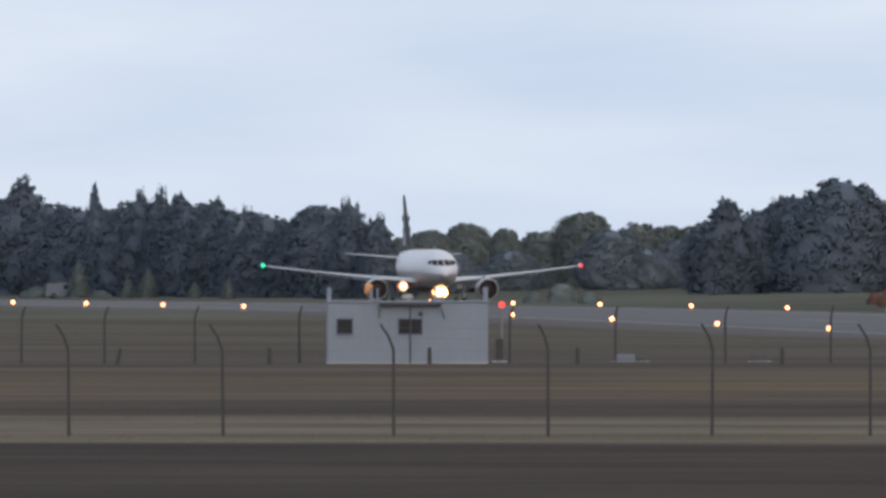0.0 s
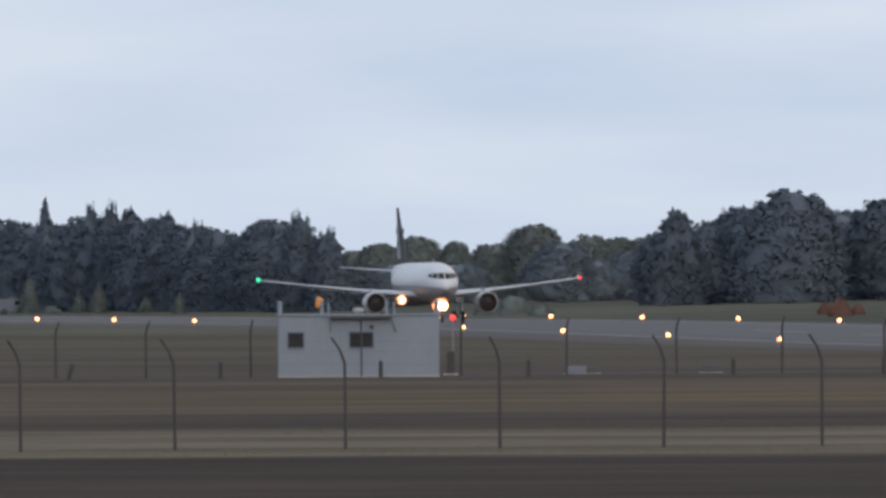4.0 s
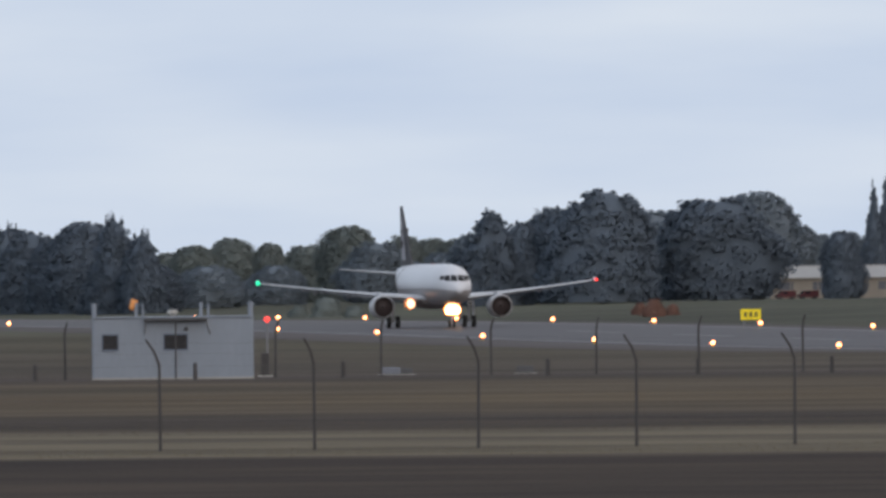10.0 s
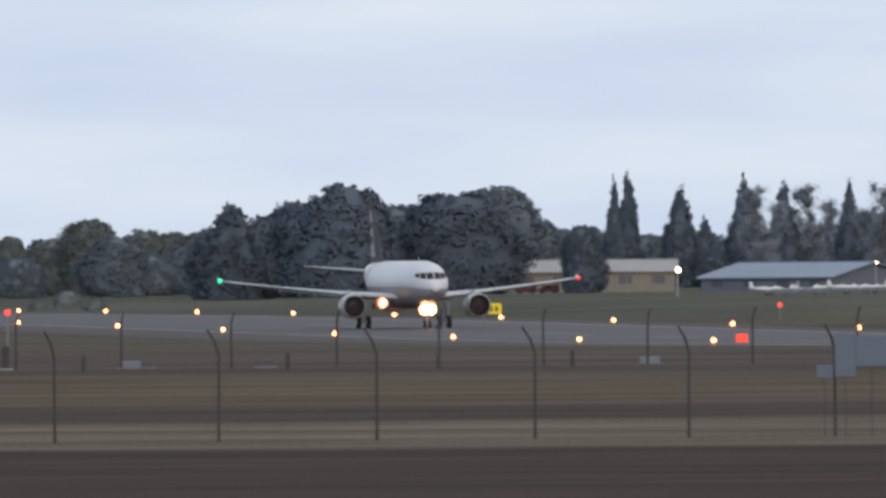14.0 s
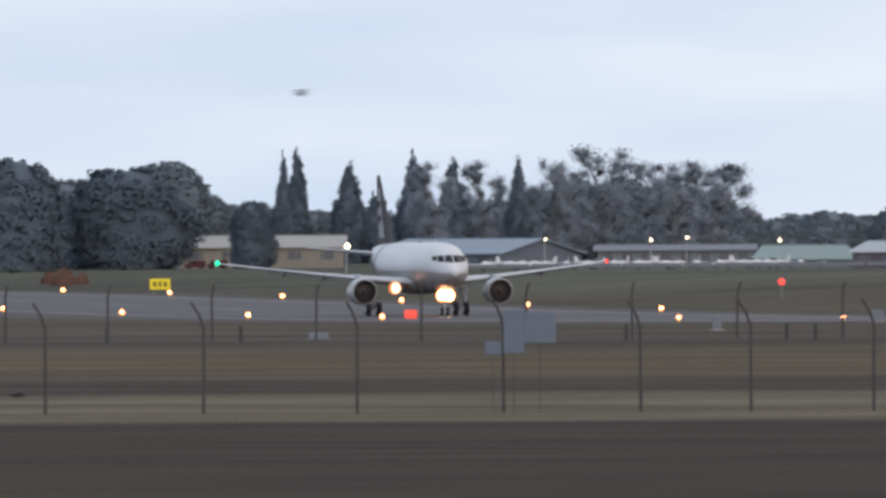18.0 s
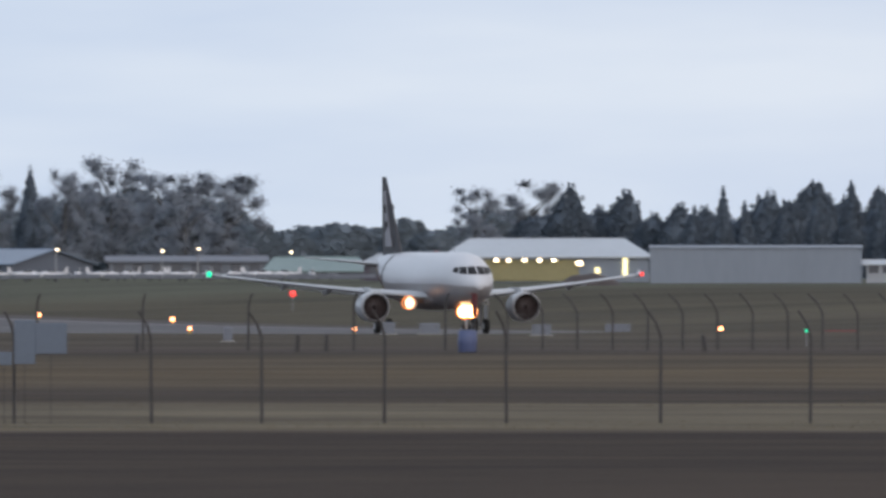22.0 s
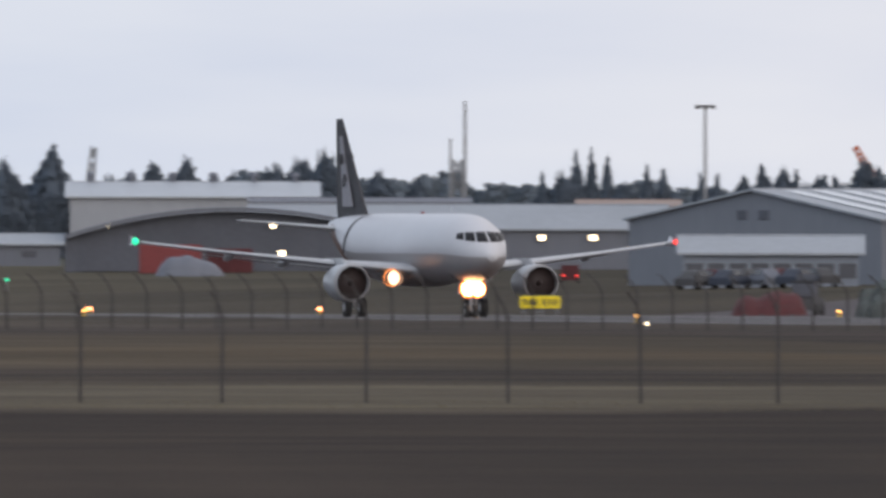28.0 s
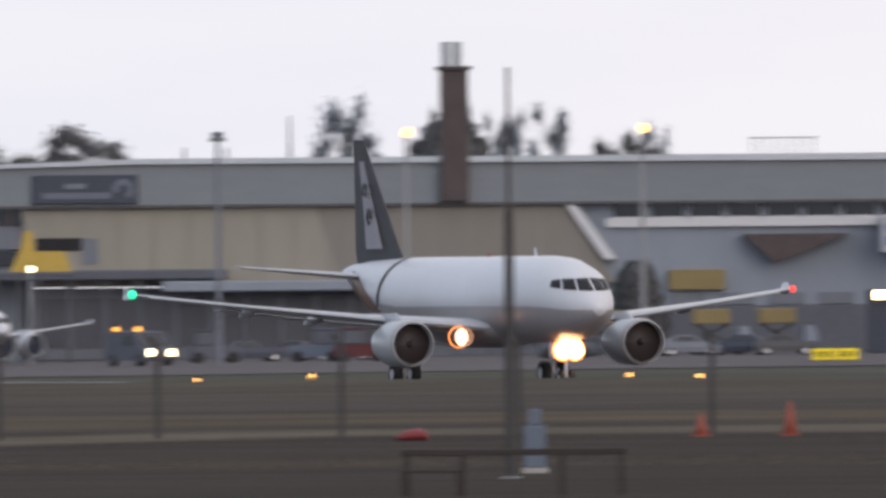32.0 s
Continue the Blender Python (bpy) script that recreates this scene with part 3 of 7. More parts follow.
def build_bank():
    """A low grassy bank beside the near shoulder, where the field falls away from the fence."""
    v, f = [], []
    cols = ((-62, -.1), (-54, .10), (-48, .27), (-43, .27), (-39, .08), (-37, -.1))
    n = len(cols)
    steps = 110
    for i in range(steps + 1):
        q = i / steps
        s = 880 + 690 * q
        rise = ease(q / .08) * ease((1 - q) / .16)
        for off, z in cols:
            p = run_point(s, off + 1.2 * math.sin(i * .9) * (off < -40))
            p.z += z * rise * (1 + .15 * math.sin(i * 1.7)) - .06 * (1 - rise)
            v.append(p)
    f = [(i * n + j, i * n + j + 1, (i + 1) * n + j + 1, (i + 1) * n + j) for i in range(steps) for j in range(n - 1)]
    tagged(new("verge", data("verge", v, f, "grass", True)), "low grassy bank along the runway shoulder", "verge", kind="structure")


def build_runway_lights():
    """Edge lights: a frangible stake, a lamp head with an amber filter below and a bright lens; farther lenses are
    larger, their glare put into the shape.
    """
    heads = []
    for r in (0.085, 0.105, 0.15, 0.20):
        base = Shape().tube([(0, 0, 0), (0, 0, 0.10), (0, 0, 0.36 - r * .6)], [0.12, 0.10, 0.07], 8).mesh("stake", "yellow_paint")
        lens = Shape().ball(0, 0, 0.36, r).mesh("lens", "lamp_run" if r > .12 else "lamp_near", True)
        ring = Shape().tube([(0, 0, 0.36 - r * 1.25), (0, 0, 0.36 - r * 1.0), (0, 0, 0.36 - r * .7)], [r * .5, r * .75, r * .72], 12).mesh("filter", "lamp_filter", True)
        heads.append((base, lens, ring))
    # two rows sixty metres apart in step; some lamps of either row are out where a taxiway joins
    for off, start, gap, out in ((-24, 1873.7, 60.3, (-4, -7, -9)), (24, 1877.8, 60.35, (1, 0, -1, -2, -3, -7))):
        for k in range(-17, 19):
            s = start + gap * k
            p = run_point(s, off)
            u = math.atan2(p.x, p.y) / TICK + 3300
            if -1600 < u < 8400 and k not in out and not (off > 0 and u < -60):
                base, lens, ring = heads[0 if s < 1150 else 1 if s < 1400 else 2 if s < 1800 else 3]
                t = thing("runway_light", Matrix.Translation(p + Vector((0, 0, 0.06))), "low runway edge light, lit warm yellow-white", "runway light", "runway edge lights")
                part("stake", base, "", t)
                part("lens", lens, "", t, "glowing warm lens")
                part("filter", ring, "", t, "amber filter under the lens")


def build_apron():
    """The sealed apron before the halls."""
    v, f = [], []
    us, rs = list(range(4700, 8700, 80)), [1330 + 20 * i for i in range(13)]
    for u in us:
        for r in rs:
            s = ease((u - 4700) / 900)
            p = at(u, 1330 + (r - 1330) * s + (1 - s) * 60)
            v.append(p + Vector((0, 0, .05)))
    k = len(rs)
    f = [(i * k + j, (i + 1) * k + j, (i + 1) * k + j + 1, i * k + j + 1) for i in range(len(us) - 1) for j in range(k - 1)]
    tagged(new("apron", data("apron", v, f, "apron", True)), "wide sealed brown-grey apron before the halls", "apron", kind="structure")


build_ground()
build_apron()
build_runway()
build_bank()
build_runway_lights()


# ---- aircraft ----
def loft(sections, n=32):
    """A body along x from (x, z, half width, half height) sections."""
    return Shape().rings([[(x, hw * math.cos(2 * math.pi * i / n), z + hh * math.sin(2 * math.pi * i / n)) for i in range(n)] for x, z, hw, hh in sections])


def loft_open(sections, n=32):
    """A cowl: the same without end caps."""
    return Shape().rings([[(x, hw * math.cos(2 * math.pi * i / n), z + hh * math.sin(2 * math.pi * i / n)) for i in range(n)] for x, z, hw, hh in sections], False)


def aerofoil(x_le, y, z, chord, thick, upright=False):
    prof = ((0, 0), (0.03, 0.42), (0.12, 0.8), (0.35, 1.0), (0.7, 0.6), (1.0, 0.05), (1.0, -0.05), (0.7, -0.45), (0.35, -0.75), (0.12, -0.6), (0.03, -0.32))
    pts = []
    for c, t in prof:
        w = t * thick * chord / 2
        pts.append((x_le - c * chord, y + w, z) if upright else (x_le - c * chord, y, z + w))
    return pts


def build_airliner(name, m, colours, label, lit, group=""):
    """A narrow-body jet, nose along +x, 20 m ahead of the origin, wheels on z = 0."""
    hull, engine_paint, fin_paint = colours
    jet = thing(name, m, label, "airliner", group)
    X = lambda s: 20.0 - s
    sec = [(0.0, 3.35, .04, .04), (0.12, 3.36, .30, .28), (.4, 3.39, .56, .53), (1, 3.46, .93, .90), (2, 3.58, 1.36, 1.40), (3.2, 3.72, 1.69, 1.78),
           (5, 3.82, 1.92, 2.02), (6.5, 3.85, 1.975, 2.07), (12, 3.85, 1.975, 2.07), (18, 3.85, 1.975, 2.07), (24, 3.85, 1.975, 2.07), (27, 3.98, 1.9, 1.93),
           (30, 4.3, 1.55, 1.55), (33, 4.7, 1.05, 1.08), (36, 5.05, .5, .55), (37.5, 5.2, .16, .2)]
    body = part("fuselage", loft([(X(a), z, w, h) for a, z, w, h in sec]), hull, jet, smooth=True)
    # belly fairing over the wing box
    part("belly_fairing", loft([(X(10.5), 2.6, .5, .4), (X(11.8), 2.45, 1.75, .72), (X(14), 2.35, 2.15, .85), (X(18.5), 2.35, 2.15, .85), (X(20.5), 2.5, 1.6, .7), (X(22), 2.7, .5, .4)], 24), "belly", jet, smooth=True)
    # cockpit panes, laid on the nose
    def hull_x(y, z):
        s = 0.0
        while s < 8:
            j = max(i for i in range(len(sec)) if sec[i][0] <= s)
            q = (s - sec[j][0]) / (sec[j + 1][0] - sec[j][0])
            zc, hw, hh = [sec[j][c] + q * (sec[j + 1][c] - sec[j][c]) for c in (1, 2, 3)]
            if (y / hw) ** 2 + ((z - zc) / hh) ** 2 <= 1:
                return X(s)
            s += 0.02
        return X(8)

    for side in (-1, 1):
        for corners in (((.05, 4.22), (.66, 4.24), (.58, 4.80), (.05, 4.84)), ((.74, 4.25), (1.18, 4.30), (1.05, 4.80), (.66, 4.80)), ((1.24, 4.34), (1.50, 4.42), (1.38, 4.72), (1.12, 4.78))):
            n = 4
            v, f = [], []
            (ya, za), (yb, zb), (yc, zc_), (yd, zd) = corners
            for lift in (-.05, .035):
                for i in range(n + 1):
                    for j in range(n + 1):
                        p, q = i / n, j / n
                        y = (ya * (1 - p) + yb * p) * (1 - q) + (yd * (1 - p) + yc * p) * q
                        z = (za * (1 - p) + zb * p) * (1 - q) + (zd * (1 - p) + zc_ * p) * q
                        v.append((hull_x(y, z) + lift, side * (y + lift * .5), z + lift * .5))
            w = n + 1
            k = w * w
            for i in range(n):
                for j in range(n):
                    a = i * w + j
                    f += [(a, a + 1, a + w + 1, a + w), (k + a, k + a + w, k + a + w + 1, k + a + 1)]
            for i in range(n):
                f += [(i, k + i, k + i + 1, i + 1), (n * w + i, n * w + i + 1, k + n * w + i + 1, k + n * w + i), (i * w, (i + 1) * w, k + (i + 1) * w, k + i * w), (i * w + n, k + i * w + n, k + (i + 1) * w + n, (i + 1) * w + n)]
            part("cockpit_window", Shape().add(v, f), "pane", body, "dark cockpit pane", True)
    # wings
    for side, nm in ((-1, "green"), (1, "red")):
        wing = Shape().rings([aerofoil(X(11.4), side * 1.4, 2.45, 6.6, .15), aerofoil(X(14.4), side * 6.4, 2.95, 3.9, .12), aerofoil(X(17.2), side * 11.7, 3.52, 2.7, .11), aerofoil(X(19.9), side * 16.8, 4.2, 1.5, .10)])
        w = part("wing", wing, "grey_paint", jet, smooth=False)
        part("wingtip_fence", Shape().rings([aerofoil(X(20.4), side * 16.9, 3.98, 1.0, .06, True), aerofoil(X(19.9), side * 16.87, 4.2, 1.5, .07, True), aerofoil(X(20.5), side * 16.95, 4.55, .7, .06, True)]), hull, w)
        part("slat", Shape().rings([aerofoil(X(13.6), side * 5.0, 2.75, .55, .35), aerofoil(X(19.5), side * 16.2, 4.06, .3, .35)]), "metal", w)
        flap = Shape().rings([aerofoil(X(17.9), side * 2.2, 2.35, 1.3, .14), aerofoil(X(18.2), side * 6.4, 2.72, 1.1, .14), aerofoil(X(19.7), side * 12.6, 3.42, .7, .14)])
        part("flap", flap, "grey_paint", w)
        for yy, ln in ((4.2, 3.6), (7.9, 3.1), (11.2, 2.5)):
            zz = 2.35 + (yy - 1.4) * .115
            xa = X(16.6 + yy * .15)
            part("flap_fairing", loft([(xa + .1, zz, .02, .02), (xa - .5, zz - .1, .17, .22), (xa - ln * .6, zz - .2, .18, .27), (xa - ln, zz - .38, .02, .03)], 10), "grey_paint", w, smooth=True) .location = (0, side * yy, 0)
        # engine
        e = part("engine", loft_open([(X(10.35), 1.55, 1.0, 1.0), (X(10.45), 1.55, 1.07, 1.07), (X(11.3), 1.55, 1.15, 1.15), (X(13), 1.55, 1.10, 1.10), (X(14.2), 1.58, .84, .84)], 28), engine_paint, jet, smooth=True)
        e.location = (0, side * 5.88, .2)
        lip = Shape()
        n = 28
        prof = ((-.5, .985), (-.2, 1.0), (0.0, 1.02), (.05, 1.045), (.02, 1.075), (-.2, 1.12))
        rr = [[(X(10.45) + dx, r * math.cos(2 * math.pi * i / n), 1.55 + r * math.sin(2 * math.pi * i / n)) for i in range(n)] for dx, r in prof]
        lip.rings(rr, False)
        part("intake_lip", lip, "belly" if lit else "white", e, "grey metal intake lip" if lit else "white intake lip", True)
        disc = Shape().rings([[(X(10.9 + dx), r * math.cos(2 * math.pi * i / n), 1.55 + r * math.sin(2 * math.pi * i / n)) for i in range(n)] for dx, r in ((0, 1.0), (.3, 1.0), (.32, .05))])
        part("fan", disc, "fan" if lit else "navy", e, "dark engine fan", True)
        part("spinner", loft([(X(10.55), 1.55, .02, .02), (X(10.75), 1.55, .16, .16), (X(11.1), 1.55, .26, .26)], 16), "fan", e, smooth=True)
        part("exhaust_cone", loft([(X(14.1), 1.58, .62, .62), (X(14.9), 1.6, .48, .48), (X(15.6), 1.62, .06, .06)], 18), "dark_metal", e, smooth=True)
        part("pylon", Shape().rings([aerofoil(X(11.6), 0, 2.55, 4.6, .08, True), aerofoil(X(12.8), 0, 3.02, 4.2, .08, True)]), engine_paint, e)
        # tailplane
        part("tailplane", Shape().rings([aerofoil(X(31.8), side * .5, 4.95, 3.6, .11), aerofoil(X(35.2), side * 6.2, 5.5, 1.3, .09)]), "grey_paint", jet)
        # main gear
        g = part("main_gear", Shape().tube([(X(17.7), side * 3.8, .5), (X(17.7), side * 3.8, 3.0)], .14, 10), "metal", jet)
        for dy in (-.46, .46):
            wh = Shape().tube([(0, -.2, 0), (0, -.17, 0), (0, .17, 0), (0, .2, 0)], [.44, .58, .58, .44], 20)
            k = part("wheel", wh, "rubber", g, "black main wheel tyre", True)
            k.location = (X(17.7), side * 3.8 + dy, .58)
            part("hub", Shape().tube([(0, -.22, 0), (0, .22, 0)], .26, 12), "metal", k)
        part("gear_door", Shape().box(X(18.3), X(17.2), side * 4.25 - .03, side * 4.25 + .03, 1.1, 2.95, .03), hull, g)
        if lit:
            part("navigation_light", Shape().ball(X(19.8), side * 16.95, 4.22, .23 if side < 0 else .16), "lamp_green" if side < 0 else "lamp_red", w, nm + " wingtip light", True)
            on = "lamp_wing" if side < 0 else "glass"
            rl = .44 if side < 0 else .2
            l = part("landing_light", Shape().tube([(X(12.0), side * 3.0, 2.05), (X(12.35), side * 3.0, 2.05)], [rl, rl * .6], 18), "dark_metal", w, "dazzling warm landing light" if side < 0 else "unlit landing light")
            part("lens", Shape().tube([(X(11.93), side * 3.0, 2.05), (X(11.96), side * 3.0, 2.05)], [rl, rl], 18), on, l)
            if side < 0:
                # open shroud added only to block the lamp's sideways light
                hood = [[(X(s), side * 3.0 + (rl + .03) * math.cos(2 * math.pi * i / 18), 2.05 + (rl + .03) * math.sin(2 * math.pi * i / 18)) for i in range(18)] for s in (11.22, 12.05)]
                part("hood", Shape().rings(hood, False), "dark_metal", l, "dark shroud added to keep lamp light off the hull")
            part("reflector", Shape().tube([(X(12.05), side * 3.0, 2.05), (X(12.1), side * 3.0, 2.05)], [.54, .52] if side < 0 else [.24, .24], 18), "lamp_halo" if side < 0 else "metal", l, "rim ring, glowing as a halo on the lit lamp")
    # a grey sheet over the white lower hull carries its shade as colour
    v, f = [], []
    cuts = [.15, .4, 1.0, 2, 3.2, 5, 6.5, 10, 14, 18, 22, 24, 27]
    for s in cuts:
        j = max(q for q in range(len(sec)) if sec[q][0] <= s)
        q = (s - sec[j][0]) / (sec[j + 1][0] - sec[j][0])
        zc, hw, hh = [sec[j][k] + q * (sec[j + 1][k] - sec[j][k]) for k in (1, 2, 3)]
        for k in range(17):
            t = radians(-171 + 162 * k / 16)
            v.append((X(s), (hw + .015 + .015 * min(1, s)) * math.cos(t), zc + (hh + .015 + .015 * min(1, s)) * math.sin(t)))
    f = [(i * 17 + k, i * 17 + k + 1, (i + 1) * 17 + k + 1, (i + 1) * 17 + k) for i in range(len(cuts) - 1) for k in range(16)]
    part("underside", Shape().add(v, f), "belly", body, "lower hull's shade laid on as a grey sheet", True)
    # fin
    fin = part("fin", Shape().rings([aerofoil(X(28.2), 0, 5.4, 7.4, .09, True), aerofoil(X(29.6), 0, 6.6, 6.3, .09, True), aerofoil(X(34.6), 0, 11.72, 1.45, .08, True)]), fin_paint, jet)
    part("rudder", Shape().rings([aerofoil(X(34.15), 0, 6.1, 1.75, .1, True), aerofoil(X(35.55), 0, 11.6, .55, .09, True)]), fin_paint, fin)
    if lit:
        # a pale panel with dark curls on the fin, and the dark wave on the rear hull
        for side in (-1, 1):
            v, f = [], []
            for i in range(9):
                z = 6.35 + 4.3 * i / 8
                q = (z - 6.6) / 5.12
                le, ch = 29.6 + 5.0 * q, 6.3 - 4.85 * q
                for p in [.26 + .06 * i / 8 + (.36 - .12 * i / 8) * c / 3 for c in range(4)]:
                    for off in (-.04, .02):
                        v.append((X(le + ch * p), side * (.047 * ch + off), z))
            n = 8
            for i in range(8):
                for j in range(3):
                    k0 = i * n + j * 2
                    f += [(k0 + 1, k0 + 3, k0 + n + 3, k0 + n + 1)]
                f += [(i * n, i * n + 1, i * n + n + 1, i * n + n), (i * n + 6, i * n + n + 6, i * n + n + 7, i * n + 7)]
            part("fin_panel", Shape().add(v, f), "fin_grey", fin, "pale panel painted along the fin")
            for cx, cz, r0, r1, a0, a1 in ((33.6, 9.2, .20, .40, -50, 250), (32.9, 7.9, .24, .46, -70, 190)):
                v, f = [], []
                k = 14
                for i in range(k + 1):
                    a = radians(a0 + (a1 - a0) * i / k)
                    wv = math.sin(math.pi * (0.12 + 0.88 * i / k)) * .5 + .5
                    for r in (r0, r0 + (r1 - r0) * wv):
                        for yy in (.30, .36):
                            v.append((X(cx + r * math.cos(a) * .8), side * yy * (1.15 - (cz - 6) * .05), cz + r * math.sin(a)))
                f = [(4 * i + a, 4 * i + b, 4 * i + 4 + b, 4 * i + 4 + a) for i in range(k) for a, b in ((0, 1), (1, 3), (3, 2), (2, 0))]
                part("fin_curl", Shape().add(v, f), "black_livery", fin, "dark curl painted on the fin")
            v, f = [], []
            k = 12
            for i in range(k + 1):
                s = 23.5 + 10.6 * i / k
                j = max(q for q in range(len(sec)) if sec[q][0] <= s)
                q = (s - sec[j][0]) / (sec[j + 1][0] - sec[j][0])
                zc, hw, hh = [sec[j][c] + q * (sec[j + 1][c] - sec[j][c]) for c in (1, 2, 3)]
                lo, hi = -.85, -.72 + 1.25 * (i / k) ** 1.1
                for c in range(6):
                    t = lo + (hi - lo) * c / 5
                    v.append((X(s), side * (hw + .05) * math.cos(math.asin(max(-1, min(1, t)))), zc + (hh + .05) * t))
            f = [(i * 6 + c, i * 6 + c + 1, (i + 1) * 6 + c + 1, (i + 1) * 6 + c) for i in range(k) for c in range(5)]
            band = []
            for s_ in (26.6, 26.95):
                j = max(q for q in range(len(sec)) if sec[q][0] <= s_)
                q = (s_ - sec[j][0]) / (sec[j + 1][0] - sec[j][0])
                zc, hw, hh = [sec[j][c] + q * (sec[j + 1][c] - sec[j][c]) for c in (1, 2, 3)]
                band += [(X(s_ + .5 * (c / 10) ** 2), side * (hw + .035) * math.sin(radians(8 + 95 * c / 10)), zc + (hh + .035) * math.cos(radians(8 + 95 * c / 10))) for c in range(11)]
            rim = [(c, c + 1, c + 12, c + 11) for c in range(10)]
            part("hull_line", Shape().add(band, rim), "black_livery", body, "dark line painted round the rear hull", True)
            part("hull_wave", Shape().add(v, f), "bronze", body, "dark bronze wave painted on the rear hull", True)
    # nose gear
    g = part("nose_gear", Shape().tube([(X(5.07), 0, .4), (X(5.07), 0, 2.4)], .1, 10), "metal", jet)
    for dy in (-.25, .25):
        k = part("wheel", Shape().tube([(0, -.12, 0), (0, -.1, 0), (0, .1, 0), (0, .12, 0)], [.28, .38, .38, .28], 18), "rubber", g, "black nose wheel tyre", True)
        k.location = (X(5.07), dy, .38)
        part("hub", Shape().tube([(0, -.14, 0), (0, .14, 0)], .15, 12), "metal", k)
    for dy in (-.42, .42):
        part("gear_door", Shape().box(X(6.3), X(4.8), dy - .02, dy + .02, 1.4, 2.25, .02), hull, g)
    if lit:
        for dy in (-.3, .3):
            l = part("taxi_light", Shape().tube([(X(4.64), dy, 1.72), (X(4.95), dy, 1.72)], [.41, .28], 18), "dark_metal", g, "dazzling warm take-off light")
            part("lens", Shape().tube([(X(4.56), dy, 1.72), (X(4.59), dy, 1.72)], [.41, .41], 18), "lamp_land", l)
            # oversized glowing ring: the lamp's halo built as a part
            part("reflector", Shape().tube([(X(4.68), dy, 1.72), (X(4.74), dy, 1.72)], [.54, .52], 18), "lamp_halo", l, "glowing amber ring for the lamp's halo")
        part("beacon", Shape().dome(X(16), 0, 5.9, .15), "red_paint", body, "small red beacon on the roof")
        part("antenna", Shape().rings([aerofoil(X(9), 0, 5.88, .5, .1, True), aerofoil(X(9.3), 0, 6.3, .25, .1, True)]), hull, body)
    # the frame stands high on its struts
    for ob in jet.children:
        if not ob.name.startswith(("main_gear", "nose_gear")):
            ob.location.z += 0.32
    return jet


airliner = build_airliner("airliner", pose(*at(-30, 2380), 0, 0, -78), ("white", "grey_paint", "black_livery"),
                          "white twin-engine airliner with black fin and lit lamps on runway", True)


# ---- trees ----
def crown_radius(kind, h):
    """Half width of a crown at the height h (0 to 1), for a crown one metre wide."""
    if kind == "broad":
        return 0.45 * min(1.0, 0.86 + h * 0.5) * math.sqrt(max(0.0, 1 - (max(0.0, h - 0.40) / 0.60) ** 2))
    if kind == "pine":
        return 0.44 * (1 - 0.80 * h ** 1.7) * (1.0 if h < 0.88 else math.sqrt(max(0.0, (1 - h) / 0.12)))
    if kind == "spruce":
        return 0.40 * (1 - h) ** 0.82 * (1 - 0.20 * ((h * 9) % 1.0)) + 0.012 * (1 - h)
    if kind == "poplar":
        return 0.30 * min(1.0, 0.50 + h * 1.5) * (1 - max(0.0, h - 0.30) / 0.70) ** 0.75
    return 0.44 * math.sqrt(max(0.0, 1 - h ** 1.8))                  # shrub


